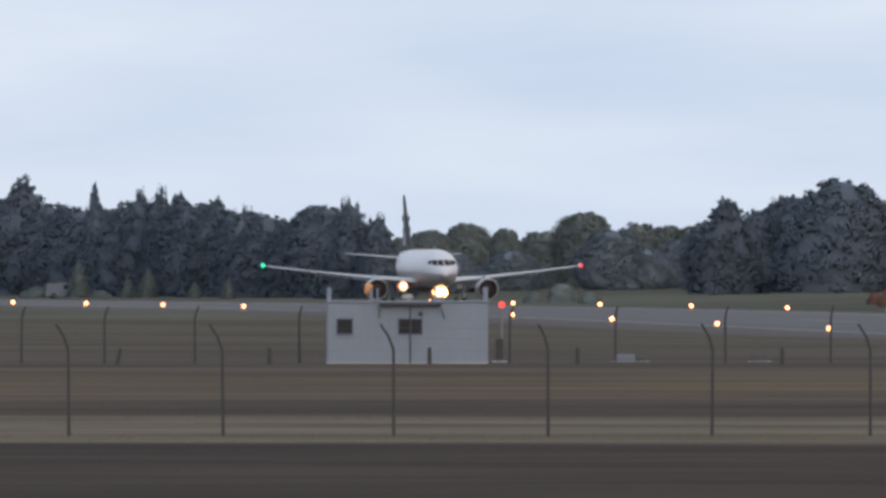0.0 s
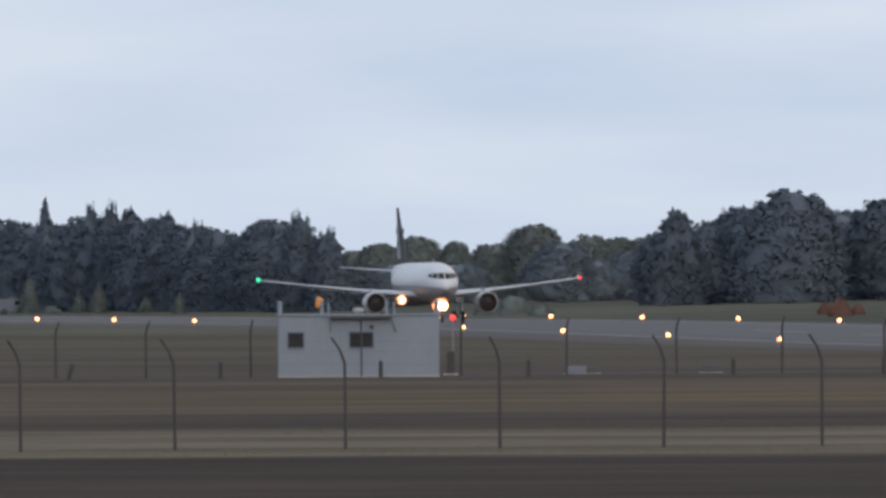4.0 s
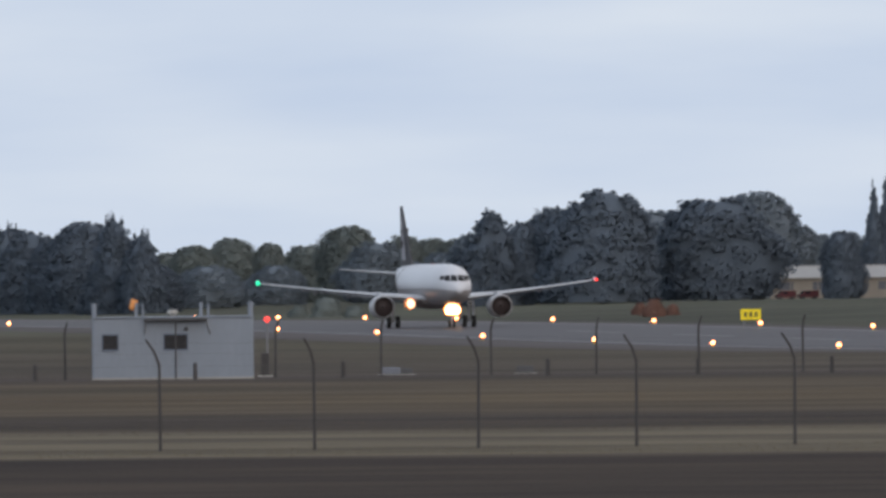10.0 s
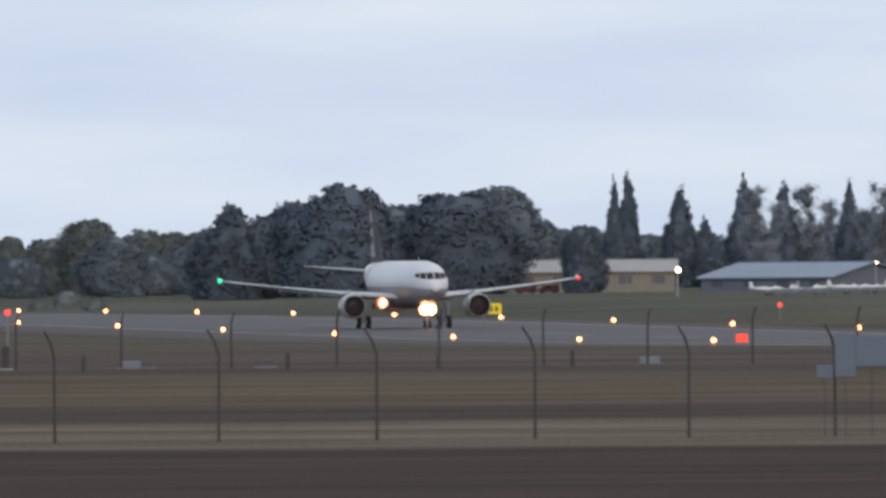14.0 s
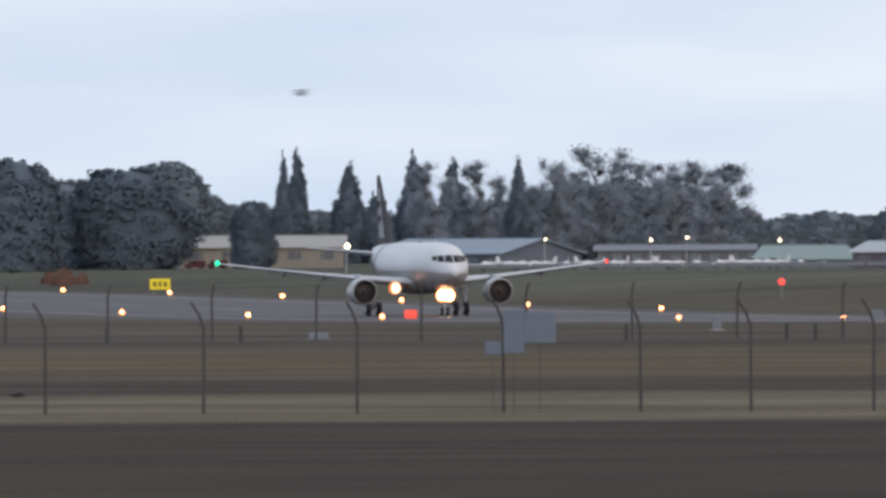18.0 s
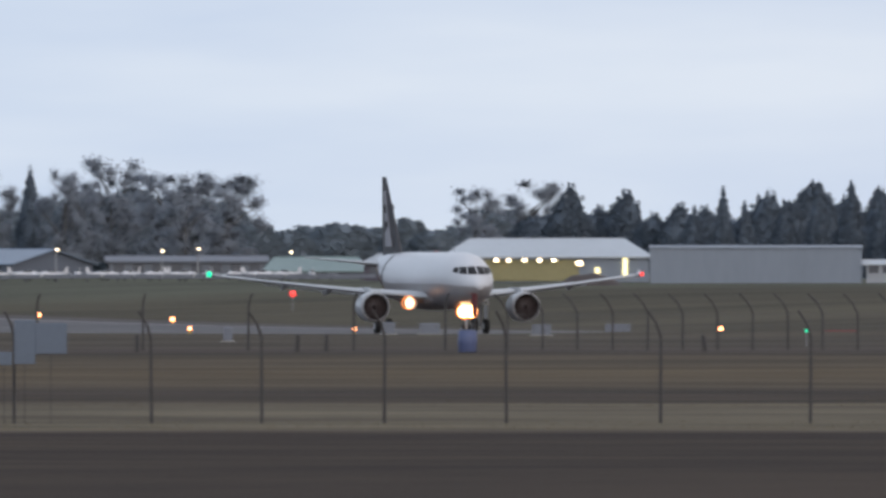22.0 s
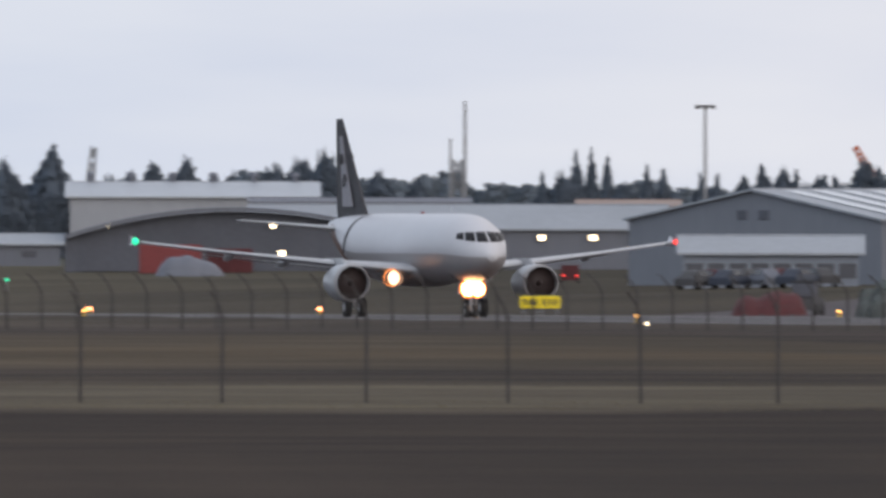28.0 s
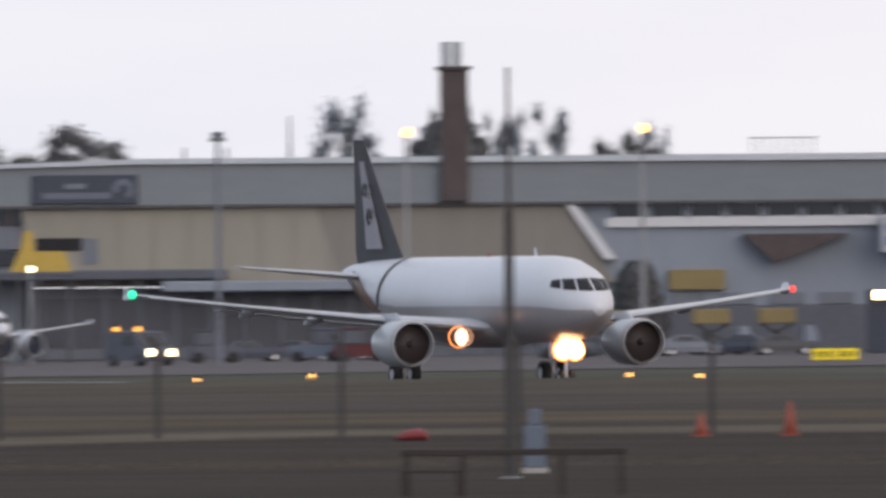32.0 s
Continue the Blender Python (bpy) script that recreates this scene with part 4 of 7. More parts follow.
def crown_mesh(kind, seed, material):
    """A crown one metre high and one metre wide: a dense uneven body of clumps under a fringe of many small leaves, or, on open kinds, leaves on the limbs' lobes alone."""
    rnd = random.Random(seed)
    v, f, lobes = [], [], []
    leaves = []                                                      # where each leaf sits, and the way outwards there
    off = Vector((seed * 3.7, seed * 1.9, seed * 0.7))
    solid = kind in ("broad", "pine", "spruce", "poplar", "shrub")
    if solid:
        big, fine = {"broad": (.20, .05), "pine": (.26, .07), "spruce": (.26, .12), "poplar": (.22, .10), "shrub": (.22, .08)}[kind]
        freq = {"broad": 3.5, "pine": 4.8, "spruce": 6.0, "poplar": 5.0, "shrub": 4.0}[kind]

        def skin(a, h):
            r = crown_radius(kind, h)
            p = Vector((math.cos(a) * .45, math.sin(a) * .45, h)) * freq + off
            k = 1 + big * noise.noise(p * .5 + Vector((3, 7, 5))) * 2.2 + fine * noise.noise(p * 1.8) * 1.5 + fine * noise.noise(p * 4.1)
            lift = .09 * noise.noise(p * .7 + Vector((9, 4, 2))) * min(1.0, (1 - h) * 12, h * 8)
            return Vector((r * k * math.cos(a), r * k * math.sin(a), max(0.0, min(1.0, h + lift))))

        n, k = 60, 48
        for j in range(k + 1):
            h = (j / k) ** .85 * .995
            for i in range(n):
                q = skin(2 * math.pi * i / n, h)
                v.append(Vector((q.x * .88, q.y * .88, q.z * .955)))
        f += [(j * n + i, j * n + (i + 1) % n, (j + 1) * n + (i + 1) % n, (j + 1) * n + i) for j in range(k) for i in range(n)]
        f.append(tuple(range(k * n, k * n + n)))
        # clumps of leaves that cover the body and stand out of it
        count, size = {"broad": (560, .068), "pine": (520, .058), "spruce": (400, .052), "poplar": (300, .048), "shrub": (110, .09)}[kind]
        while len(lobes) < count:
            a, h = rnd.uniform(0, 2 * math.pi), rnd.uniform(.01, .99)
            if rnd.random() * .45 > crown_radius(kind, h) + .03:
                continue
            q = skin(a, h)
            out = rnd.uniform(.90, 1.10 if kind in ("pine", "spruce") else 1.03)
            w = size * rnd.uniform(.6, 1.25) * (1 - .5 * h ** 3)
            lobes.append((q.x * out, q.y * out, q.z * .985, w, w * rnd.uniform(.45, .75)))
        # leaders that break the outline at the top
        for _ in range({"broad": 10, "pine": 16, "spruce": 5, "poplar": 5, "shrub": 4}[kind]):
            a, h = rnd.uniform(0, 2 * math.pi), rnd.uniform(.80, .97)
            q = skin(a, h)
            tall = kind in ("pine", "spruce", "poplar")
            lobes.append((q.x * (.7 if tall else 1), q.y * (.7 if tall else 1), q.z + (.02 if tall else 0), rnd.uniform(.015, .03) if tall else rnd.uniform(.02, .045), rnd.uniform(.04, .09) if tall else rnd.uniform(.03, .06)))
        per = 32
    elif kind == "gum":
        for k in range(46):
            a, h = rnd.uniform(0, 6.28), 0.02 + 0.91 * ((k + rnd.random()) / 46) ** 1.15
            rad = 0.42 * math.sqrt(max(0.1, 1 - ((h - 0.55) / 0.62) ** 2)) * rnd.uniform(0.2, 1.0) ** 0.6
            lobes.append((rad * math.cos(a), rad * math.sin(a), h, rnd.uniform(0.12, 0.20), rnd.uniform(0.07, 0.13)))
        per = 300
    else:
        for k in range(26):
            a, h = rnd.uniform(0, 6.28), 0.40 + 0.52 * ((k + rnd.random()) / 26)
            rad = 0.40 * rnd.uniform(0.1, 1.0) ** 0.6 * (1.25 - h * 0.42)
            lobes.append((rad * math.cos(a), rad * math.sin(a), h, rnd.uniform(0.14, 0.23), rnd.uniform(0.06, 0.10)))
        per = 400
    bodies = len(f)
    for x, y, z, r, h in lobes:
        for _ in range(per):
            d = Vector((rnd.gauss(0, 1), rnd.gauss(0, 1), rnd.gauss(0, 1))).normalized() * (rnd.uniform(0.7, 1.1) if solid else min(1.15, abs(rnd.gauss(0, .58))))
            c = Vector((x + d.x * r, y + d.y * r, abs(z + d.z * h)))
            leaves.append((c, d.normalized()))
    normals = [Vector((p.x, p.y, 0.04 + 0.12 * p.z)).normalized() for p in v]
    for c, d in leaves:
        s = rnd.uniform(0.008, 0.016)
        face = d * 1.5 + Vector((rnd.gauss(0, .4), rnd.gauss(0, .4), rnd.gauss(0, .4)))
        q = face.to_track_quat('Z', 'Y').to_matrix() @ Matrix.Rotation(rnd.uniform(0, 6.28), 3, 'Z')
        o = len(v)
        for px, py, pz in ((-1, -.5, 0), (.2, -.8, .3), (1, .3, 0), (-.2, .8, .3)):
            v.append(c + q @ Vector((px * s, py * s, pz * s)))
            normals.append((Vector((c.x, c.y, 0.04 + 0.12 * c.z)).normalized() + d * .25).normalized())
        f.append((o, o + 1, o + 2, o + 3))
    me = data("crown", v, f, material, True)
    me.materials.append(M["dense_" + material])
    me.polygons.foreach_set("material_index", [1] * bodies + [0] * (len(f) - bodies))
    me.normals_split_custom_set_from_vertices([tuple(p) for p in normals])
    return me, lobes if not solid else [(x * .6, y * .6, z, r, h) for x, y, z, r, h in lobes[::3]]


def trunk_mesh(kind, lobes, seed):
    """A tapered trunk and limbs that reach into the lobes, for a tree one metre high with its crown above the bole."""
    rnd = random.Random(seed)
    bole = {"gum": .10, "umbrella": .3}.get(kind, 0.0)
    sh = Shape()
    top = 0.9 if kind in ("spruce", "poplar", "pine") else 0.7
    sh.tube([(0, 0, -0.03), (0, 0, max(bole, .02)), (0.01, 0.005, (bole + top) / 2), (0.0, 0.01, top)], [.030, .022, .014, .005], 7)
    for x, y, z, r, h in lobes[::2]:
        zz = bole + z * (1 - bole)
        z0 = max(bole * 0.8, zz - 0.16 - 0.2 * rnd.random())
        sh.tube([(0, 0, z0), (x * .55, y * .55, (z0 + zz) / 2 + .02), (x, y, zz)], [.010, .007, .003], 5)
    return sh.mesh("trunk", "bark"), bole


TREES = {}
# crown bodies: each leaf colour times 0.64, the shade inside put into the colour
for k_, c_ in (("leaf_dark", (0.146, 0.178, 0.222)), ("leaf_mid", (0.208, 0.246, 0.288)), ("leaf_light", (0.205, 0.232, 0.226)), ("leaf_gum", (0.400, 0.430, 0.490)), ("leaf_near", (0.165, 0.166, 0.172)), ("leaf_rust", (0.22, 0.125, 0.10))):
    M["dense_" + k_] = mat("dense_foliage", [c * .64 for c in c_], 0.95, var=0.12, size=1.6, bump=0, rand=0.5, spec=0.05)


def tree_kind(kind, material, variants):
    TREES[kind, material] = []
    for i in range(variants):
        cm, lobes = crown_mesh(kind, hash_seed(kind) + i * 7, material)
        tm, bole = trunk_mesh(kind, lobes, i)
        TREES[kind, material].append((cm, tm, bole))


def hash_seed(word):
    return sum(ord(c) * (i + 3) for i, c in enumerate(word))


for k_, m_, n_ in (("broad", "leaf_mid", 3), ("broad", "leaf_light", 2), ("broad", "leaf_dark", 3), ("pine", "leaf_dark", 4), ("spruce", "leaf_dark", 3), ("spruce", "leaf_light", 2), ("poplar", "leaf_dark", 3),
                   ("gum", "leaf_gum", 3), ("umbrella", "leaf_near", 3), ("pine", "leaf_near", 2), ("broad", "leaf_near", 2), ("shrub", "leaf_dark", 2), ("shrub", "leaf_rust", 2), ("shrub", "leaf_mid", 2), ("shrub", "leaf_light", 2)):
    tree_kind(k_, m_, n_)
WORDS = {"broad": "rounded broadleaf tree", "pine": "tall irregular pine", "spruce": "narrow conical spruce", "poplar": "slim upright poplar", "gum": "open-crowned gum tree",
         "umbrella": "flat-topped pine", "shrub": "low dense shrub"}
TINT = {"leaf_near": "deep green", "leaf_mid": "dull green", "leaf_light": "pale green", "leaf_dark": "dark green", "leaf_gum": "grey-green", "leaf_rust": "rusty orange"}
tree_rng = random.Random(5)


def tree(kind, material, u, v_top, width, d, base_v=None):
    """One tree: bearing and top in ticks, its crown's width in ticks, distance in metres."""
    opts = TREES[kind, material]
    # nothing grows on the runway or its strip
    clear = (RUN_B + 46) / (math.tan(bearing(u)) - RUN_A) / math.cos(bearing(u))
    if u < 1000:
        d = max(d, clear + (d - 2440) * 0.3)
    cm, tm, bole = opts[tree_rng.randrange(len(opts))]
    p = at(u, d)
    h = height(v_top, d) - p.z
    w = width * TICK * d * {"spruce": 1.45, "poplar": 1.32, "pine": 1.3}.get(kind, 1.16)
    nm = "shrub" if kind == "shrub" else "tree"
    t = thing(nm, Matrix.Translation(p) @ Matrix.Rotation(tree_rng.uniform(0, 6.28), 4, 'Z'), TINT[material] + " " + WORDS[kind] + (" at the edge of the airfield" if kind != "shrub" else " on the grass"), nm, "trees round the airfield")
    c = part("crown", cm, "", t)
    c.matrix_local = Matrix.Translation((0, 0, h * bole)) @ Matrix.Diagonal((w, w, h * (1 - bole) * {"gum": 1.05, "umbrella": 1.01, "shrub": 1.0}.get(kind, 0.975), 1))
    k = part("trunk", tm, "", t)
    k.matrix_local = Matrix.Diagonal((w, w, h, 1))
    return t


# (u, top, width) by stand
def stand(kind, material, d, rows, drop=0):
    for i, (u, v, w) in enumerate(rows):
        tree(kind, material, u, v + drop, w, d + (i * 37 % 60) - 30)


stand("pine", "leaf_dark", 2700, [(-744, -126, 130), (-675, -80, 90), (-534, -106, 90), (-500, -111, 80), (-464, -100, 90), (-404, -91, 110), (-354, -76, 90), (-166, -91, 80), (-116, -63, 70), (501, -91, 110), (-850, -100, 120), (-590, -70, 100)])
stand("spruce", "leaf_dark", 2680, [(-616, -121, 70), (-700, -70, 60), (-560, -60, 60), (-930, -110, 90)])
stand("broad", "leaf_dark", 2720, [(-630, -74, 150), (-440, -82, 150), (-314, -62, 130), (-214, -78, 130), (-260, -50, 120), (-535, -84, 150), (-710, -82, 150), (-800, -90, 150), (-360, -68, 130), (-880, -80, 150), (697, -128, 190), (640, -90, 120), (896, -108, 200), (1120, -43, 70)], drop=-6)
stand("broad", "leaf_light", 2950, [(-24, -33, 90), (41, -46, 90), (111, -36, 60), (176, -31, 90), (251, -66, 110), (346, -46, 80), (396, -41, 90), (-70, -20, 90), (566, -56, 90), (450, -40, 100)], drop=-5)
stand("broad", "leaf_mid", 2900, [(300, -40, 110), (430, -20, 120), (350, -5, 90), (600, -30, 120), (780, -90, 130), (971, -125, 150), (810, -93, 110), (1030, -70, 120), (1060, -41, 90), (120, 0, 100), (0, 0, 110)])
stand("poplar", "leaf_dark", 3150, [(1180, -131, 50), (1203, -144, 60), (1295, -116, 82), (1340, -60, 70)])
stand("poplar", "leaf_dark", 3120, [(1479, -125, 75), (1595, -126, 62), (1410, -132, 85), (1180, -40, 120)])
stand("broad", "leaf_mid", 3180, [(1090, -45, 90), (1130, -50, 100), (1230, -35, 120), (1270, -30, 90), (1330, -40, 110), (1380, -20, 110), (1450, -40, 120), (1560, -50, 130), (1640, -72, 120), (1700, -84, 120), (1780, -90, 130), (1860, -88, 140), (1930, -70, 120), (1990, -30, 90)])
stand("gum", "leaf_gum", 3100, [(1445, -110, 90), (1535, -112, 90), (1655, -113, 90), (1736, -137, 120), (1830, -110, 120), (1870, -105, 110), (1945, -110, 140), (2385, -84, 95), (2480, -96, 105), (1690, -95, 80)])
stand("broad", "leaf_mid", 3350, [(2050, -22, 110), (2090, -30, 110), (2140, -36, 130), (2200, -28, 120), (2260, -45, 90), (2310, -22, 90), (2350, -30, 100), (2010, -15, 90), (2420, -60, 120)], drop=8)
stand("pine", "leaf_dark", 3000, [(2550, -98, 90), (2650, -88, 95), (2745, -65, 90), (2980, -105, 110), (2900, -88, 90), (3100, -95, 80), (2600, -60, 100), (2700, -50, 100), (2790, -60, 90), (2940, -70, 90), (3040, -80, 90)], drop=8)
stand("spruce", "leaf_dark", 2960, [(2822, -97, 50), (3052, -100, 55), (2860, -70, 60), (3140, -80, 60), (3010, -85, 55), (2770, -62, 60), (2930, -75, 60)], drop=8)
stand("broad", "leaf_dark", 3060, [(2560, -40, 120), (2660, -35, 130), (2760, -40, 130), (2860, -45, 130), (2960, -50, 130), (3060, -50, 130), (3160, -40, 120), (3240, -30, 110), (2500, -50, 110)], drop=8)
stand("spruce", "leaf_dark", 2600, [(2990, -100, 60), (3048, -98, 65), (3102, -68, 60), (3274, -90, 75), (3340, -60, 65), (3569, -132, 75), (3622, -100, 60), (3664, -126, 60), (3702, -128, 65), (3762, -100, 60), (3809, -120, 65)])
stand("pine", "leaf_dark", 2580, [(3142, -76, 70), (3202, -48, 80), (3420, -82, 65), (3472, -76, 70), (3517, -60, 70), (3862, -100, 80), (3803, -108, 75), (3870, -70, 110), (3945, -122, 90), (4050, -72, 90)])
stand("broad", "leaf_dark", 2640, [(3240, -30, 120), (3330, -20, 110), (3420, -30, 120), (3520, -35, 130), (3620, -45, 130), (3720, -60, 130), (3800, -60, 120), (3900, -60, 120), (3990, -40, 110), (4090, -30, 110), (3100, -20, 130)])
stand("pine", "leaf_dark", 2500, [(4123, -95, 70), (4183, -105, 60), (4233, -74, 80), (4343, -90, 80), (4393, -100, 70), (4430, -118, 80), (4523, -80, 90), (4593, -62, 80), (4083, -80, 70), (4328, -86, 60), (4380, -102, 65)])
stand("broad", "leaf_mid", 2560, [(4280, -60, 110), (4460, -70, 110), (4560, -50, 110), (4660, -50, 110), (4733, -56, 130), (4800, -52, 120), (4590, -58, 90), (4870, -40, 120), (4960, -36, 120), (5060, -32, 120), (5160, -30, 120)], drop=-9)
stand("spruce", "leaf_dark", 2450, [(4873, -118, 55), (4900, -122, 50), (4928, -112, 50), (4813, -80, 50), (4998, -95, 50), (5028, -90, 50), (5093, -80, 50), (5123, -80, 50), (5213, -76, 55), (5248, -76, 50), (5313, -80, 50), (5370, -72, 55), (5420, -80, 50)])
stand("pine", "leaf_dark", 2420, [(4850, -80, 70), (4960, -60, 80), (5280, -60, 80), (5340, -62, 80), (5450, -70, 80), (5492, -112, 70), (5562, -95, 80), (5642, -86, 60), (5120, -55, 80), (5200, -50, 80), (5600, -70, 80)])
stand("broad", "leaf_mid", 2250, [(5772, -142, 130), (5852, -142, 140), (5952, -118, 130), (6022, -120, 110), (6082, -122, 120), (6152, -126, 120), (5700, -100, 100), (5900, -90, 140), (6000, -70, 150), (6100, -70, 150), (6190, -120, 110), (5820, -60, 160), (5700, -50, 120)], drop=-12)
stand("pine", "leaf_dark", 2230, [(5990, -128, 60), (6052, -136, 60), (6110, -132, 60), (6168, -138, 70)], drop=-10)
stand("umbrella", "leaf_near", 1850, [(6415, -212, 90), (6480, -252, 165), (6555, -225, 90), (6630, -272, 165), (6700, -236, 80), (7625, -252, 80), (7580, -240, 70)])
stand("pine", "leaf_near", 1840, [(7300, -312, 150), (7268, -285, 120), (7335, -290, 110)])
stand("gum", "leaf_gum", 1880, [(7120, -302, 135), (7385, -275, 60), (7430, -280, 50), (7470, -290, 75), (7665, -255, 50)])
stand("spruce", "leaf_light", 2450, [(-645, 17, 36), (-522, 31, 34), (-558, 49, 26), (-440, 58, 30), (-380, 50, 26)])
stand("shrub", "leaf_light", 2440, [(-721, 66, 56), (-675, 55, 30), (-607, 72, 40), (210, 60, 60), (160, 74, 40), (260, 76, 46), (-800, 74, 50)])
stand("shrub", "leaf_rust", 2430, [(790, 69, 46), (764, 76, 30), (822, 79, 26)])

# the belt behind the main rows: undergrowth along the far fence, and fill between the crowns
belt = random.Random(17)
for i_ in range(26):
    u_ = -800 + i_ * 28
    tree("broad", "leaf_dark", u_, -45 + belt.uniform(-18, 18) + 45 * ease((u_ + 300) / 400), belt.uniform(80, 110), 2790 + belt.uniform(-20, 40))
for i_ in range(22):
    tree("broad", "leaf_mid", 4080 + i_ * 52 + belt.uniform(-14, 14), -72 + belt.uniform(-16, 14) + (10 if i_ > 11 else 0), belt.uniform(85, 120), 2640 + belt.uniform(-20, 40))
for i_ in range(16):
    tree(("pine", "spruce")[i_ % 2], "leaf_dark", 5160 + i_ * 36 + belt.uniform(-10, 10), -80 + belt.uniform(-24, 14), belt.uniform(55, 85), 2380 + belt.uniform(-20, 30))
for i_ in range(16):
    tree("broad", "leaf_dark", 5690 + i_ * 34 + belt.uniform(-10, 10), -104 + belt.uniform(-26, 14), belt.uniform(90, 120), 2300 + belt.uniform(-20, 30))
tree("broad", "leaf_near", 6412, -30, 62, 1546)
tree("shrub", "leaf_light", 5427, 108, 84, 1345)
tree("shrub", "leaf_light", 5392, 124, 54, 1352)
tree("broad", "leaf_near", 3643, 4, 84, 2150)
tree("broad", "leaf_near", 3690, 20, 60, 2155)
tree("broad", "leaf_dark", 556, -74, 105, 2740)
tree("broad", "leaf_dark", 612, -100, 115, 2745)
tree("broad", "leaf_mid", 470, -52, 95, 2800)


# ---- grass ----
def tufts(name, count, near, far, tall, material, label, seed):
    """Loose blades of grass scattered between two distances across the whole field of view."""
    rnd = random.Random(seed)
    v, f = [], []
    for _ in range(count):
        u, d = rnd.uniform(-1200, 8600), near + (far - near) * rnd.random() ** 1.3
        p = at(u, d)
        for _ in range(4):
            a, h, w = rnd.uniform(0, 6.28), tall * rnd.uniform(.45, 1.0), rnd.uniform(.012, .028)
            q = p + Vector((rnd.gauss(0, .07), rnd.gauss(0, .07), -.01))
            o = len(v)
            sx, sy = math.cos(a) * w, math.sin(a) * w
            lx, ly = rnd.gauss(0, h * .3), rnd.gauss(0, h * .3)
            v += [q + Vector((-sx, -sy, 0)), q + Vector((sx, sy, 0)), q + Vector((sx * .6 + lx * .4, sy * .6 + ly * .4, h * .6)), q + Vector((lx, ly, h))]
            f += [(o, o + 1, o + 2), (o, o + 2, o + 3)]
    ob = new(name, data(name, v, f, material))
    tagged(ob, label, "grass", kind="stuff")


M["dry_blade"] = mat("dry_grass_blades", (0.170, 0.146, 0.105), 0.9, var=0.2, size=3, bump=0, spec=0.1, thin=0.3)
M["dull_blade"] = mat("dull_grass_blades", (0.115, 0.095, 0.066), 0.9, var=0.2, size=3, bump=0, spec=0.1, thin=0.3)
tufts("grass_edge", 9000, 520, 548, .035, "dry_blade", "thin dry grass along the edge of the bare strip", 3)
tufts("grass_verge", 4000, 596, 640, .035, "dull_blade", "dull tussocks along the worn track", 4)


# ---- fences ----
def fence_meshes(h, reach, lean, r):
    """A round post with a bent arm on top; lean and reach of the arm in metres."""
    post = Shape().tube([(0, 0, -0.1), (0, 0, h)], [r * 1.1, r], 8).mesh("upright", "post")
    arm = Shape().tube([(0, 0, h - .02), (lean * .35, -.08, h + reach * .5), (lean, -.2, h + reach)], [r, r * .85, r * .7], 7).mesh("arm", "post")
    return post, arm


def fence_row(name, us, d, h, reach, lean, r, label, wires, mesh_step=0.0):
    """Posts at the bearings us, d metres off, with line wires from post to post."""
    post, arm = fence_meshes(h, reach, lean, r)
    f = thing(name, facing(us[len(us) // 2], d), label, "fence")
    inv = f.matrix_world.inverted()
    rnd = random.Random(len(us))
    tops = []
    for u in us:
        p = part("post", post, "", f)
        p.matrix_local = inv @ facing(u, d) @ pose(0, 0, 0, rnd.uniform(-.6, .6), rnd.uniform(-.7, .7), rnd.uniform(-14, 14))
        part("arm", arm, "", p)
        tops.append(inv @ at(u, d))
    sh = Shape()
    for a, b in zip(tops, tops[1:]):
        for z in wires:
            sag = Vector((0, 0, -0.03))
            sh.tube([a + Vector((0, 0, z)), (a + b) / 2 + Vector((0, 0, z)) + sag, b + Vector((0, 0, z))], 0.0022, 3)
    part("wire", sh, "mesh", f, "thin tensioned wires between the posts")
    if mesh_step:
        sh = Shape()
        for a, b in zip(tops, tops[1:]):
            n = b - a
            w, x, k = n.length, n.normalized(), 0
            t = -h
            while t < w:
                for s in (1, -1):
                    p0, p1 = max(0, t), min(w, t + h)
                    z0, z1 = p0 - t, p1 - t
                    if s < 0:
                        z0, z1 = h - z0, h - z1
                    A, B = a + x * p0 + Vector((0, 0, z0 + .03)), a + x * p1 + Vector((0, 0, z1 + .03))
                    up = Vector((0, 0, 0.006))
                    sh.add([A - up, B - up, B + up, A + up], [(0, 1, 2, 3)])
                t += mesh_step
        tagged(part("netting", sh, "mesh", f, "grey chain-link netting"), kind="stuff")
    return f


fence_row("security_fence", [-1240, -950, -662, -389, -87, 186, 476, 756, 1036, 1308, 1567, 1810, 2005, 2222, 2438, 2711, 2976, 3237, 3487, 3739, 3996, 4247, 4502, 4753, 4988, 5231, 5471, 5706], 540, 2.08, .60, -.28, .036,
          "dark weathered steel posts with bent arms and thin wires", (.25, .75, 1.25, 1.75, 2.05, 2.35, 2.6))
fence_row("perimeter_fence", [-1110, -930, -746, -599, -439, -254, -68, 118, 305, 500, 686, 868, 1052, 1236, 1422, 1608, 1795, 1981, 2168, 2330], 933, 1.85, .50, .14, .046,
          "dark posts with curved tops beside the inner grass", (.4, 1.0, 1.6, 2.1))
fence_row("perimeter_fence", [2440 + 62 * i for i in range(56)], 938, 1.55, .78, -.58, .042,
          "close-set dark posts with arms bent over and netting", (.5, 1.0, 1.5), 0.24)
fence_row("boundary_fence", [5942, 6212, 6500, 6780, 7104, 7420, 7760, 8100], 622, 2.5, .35, -.25, .075,
          "tall sparse dark posts behind the gravel track", (.6, 1.3, 2.0, 2.6))


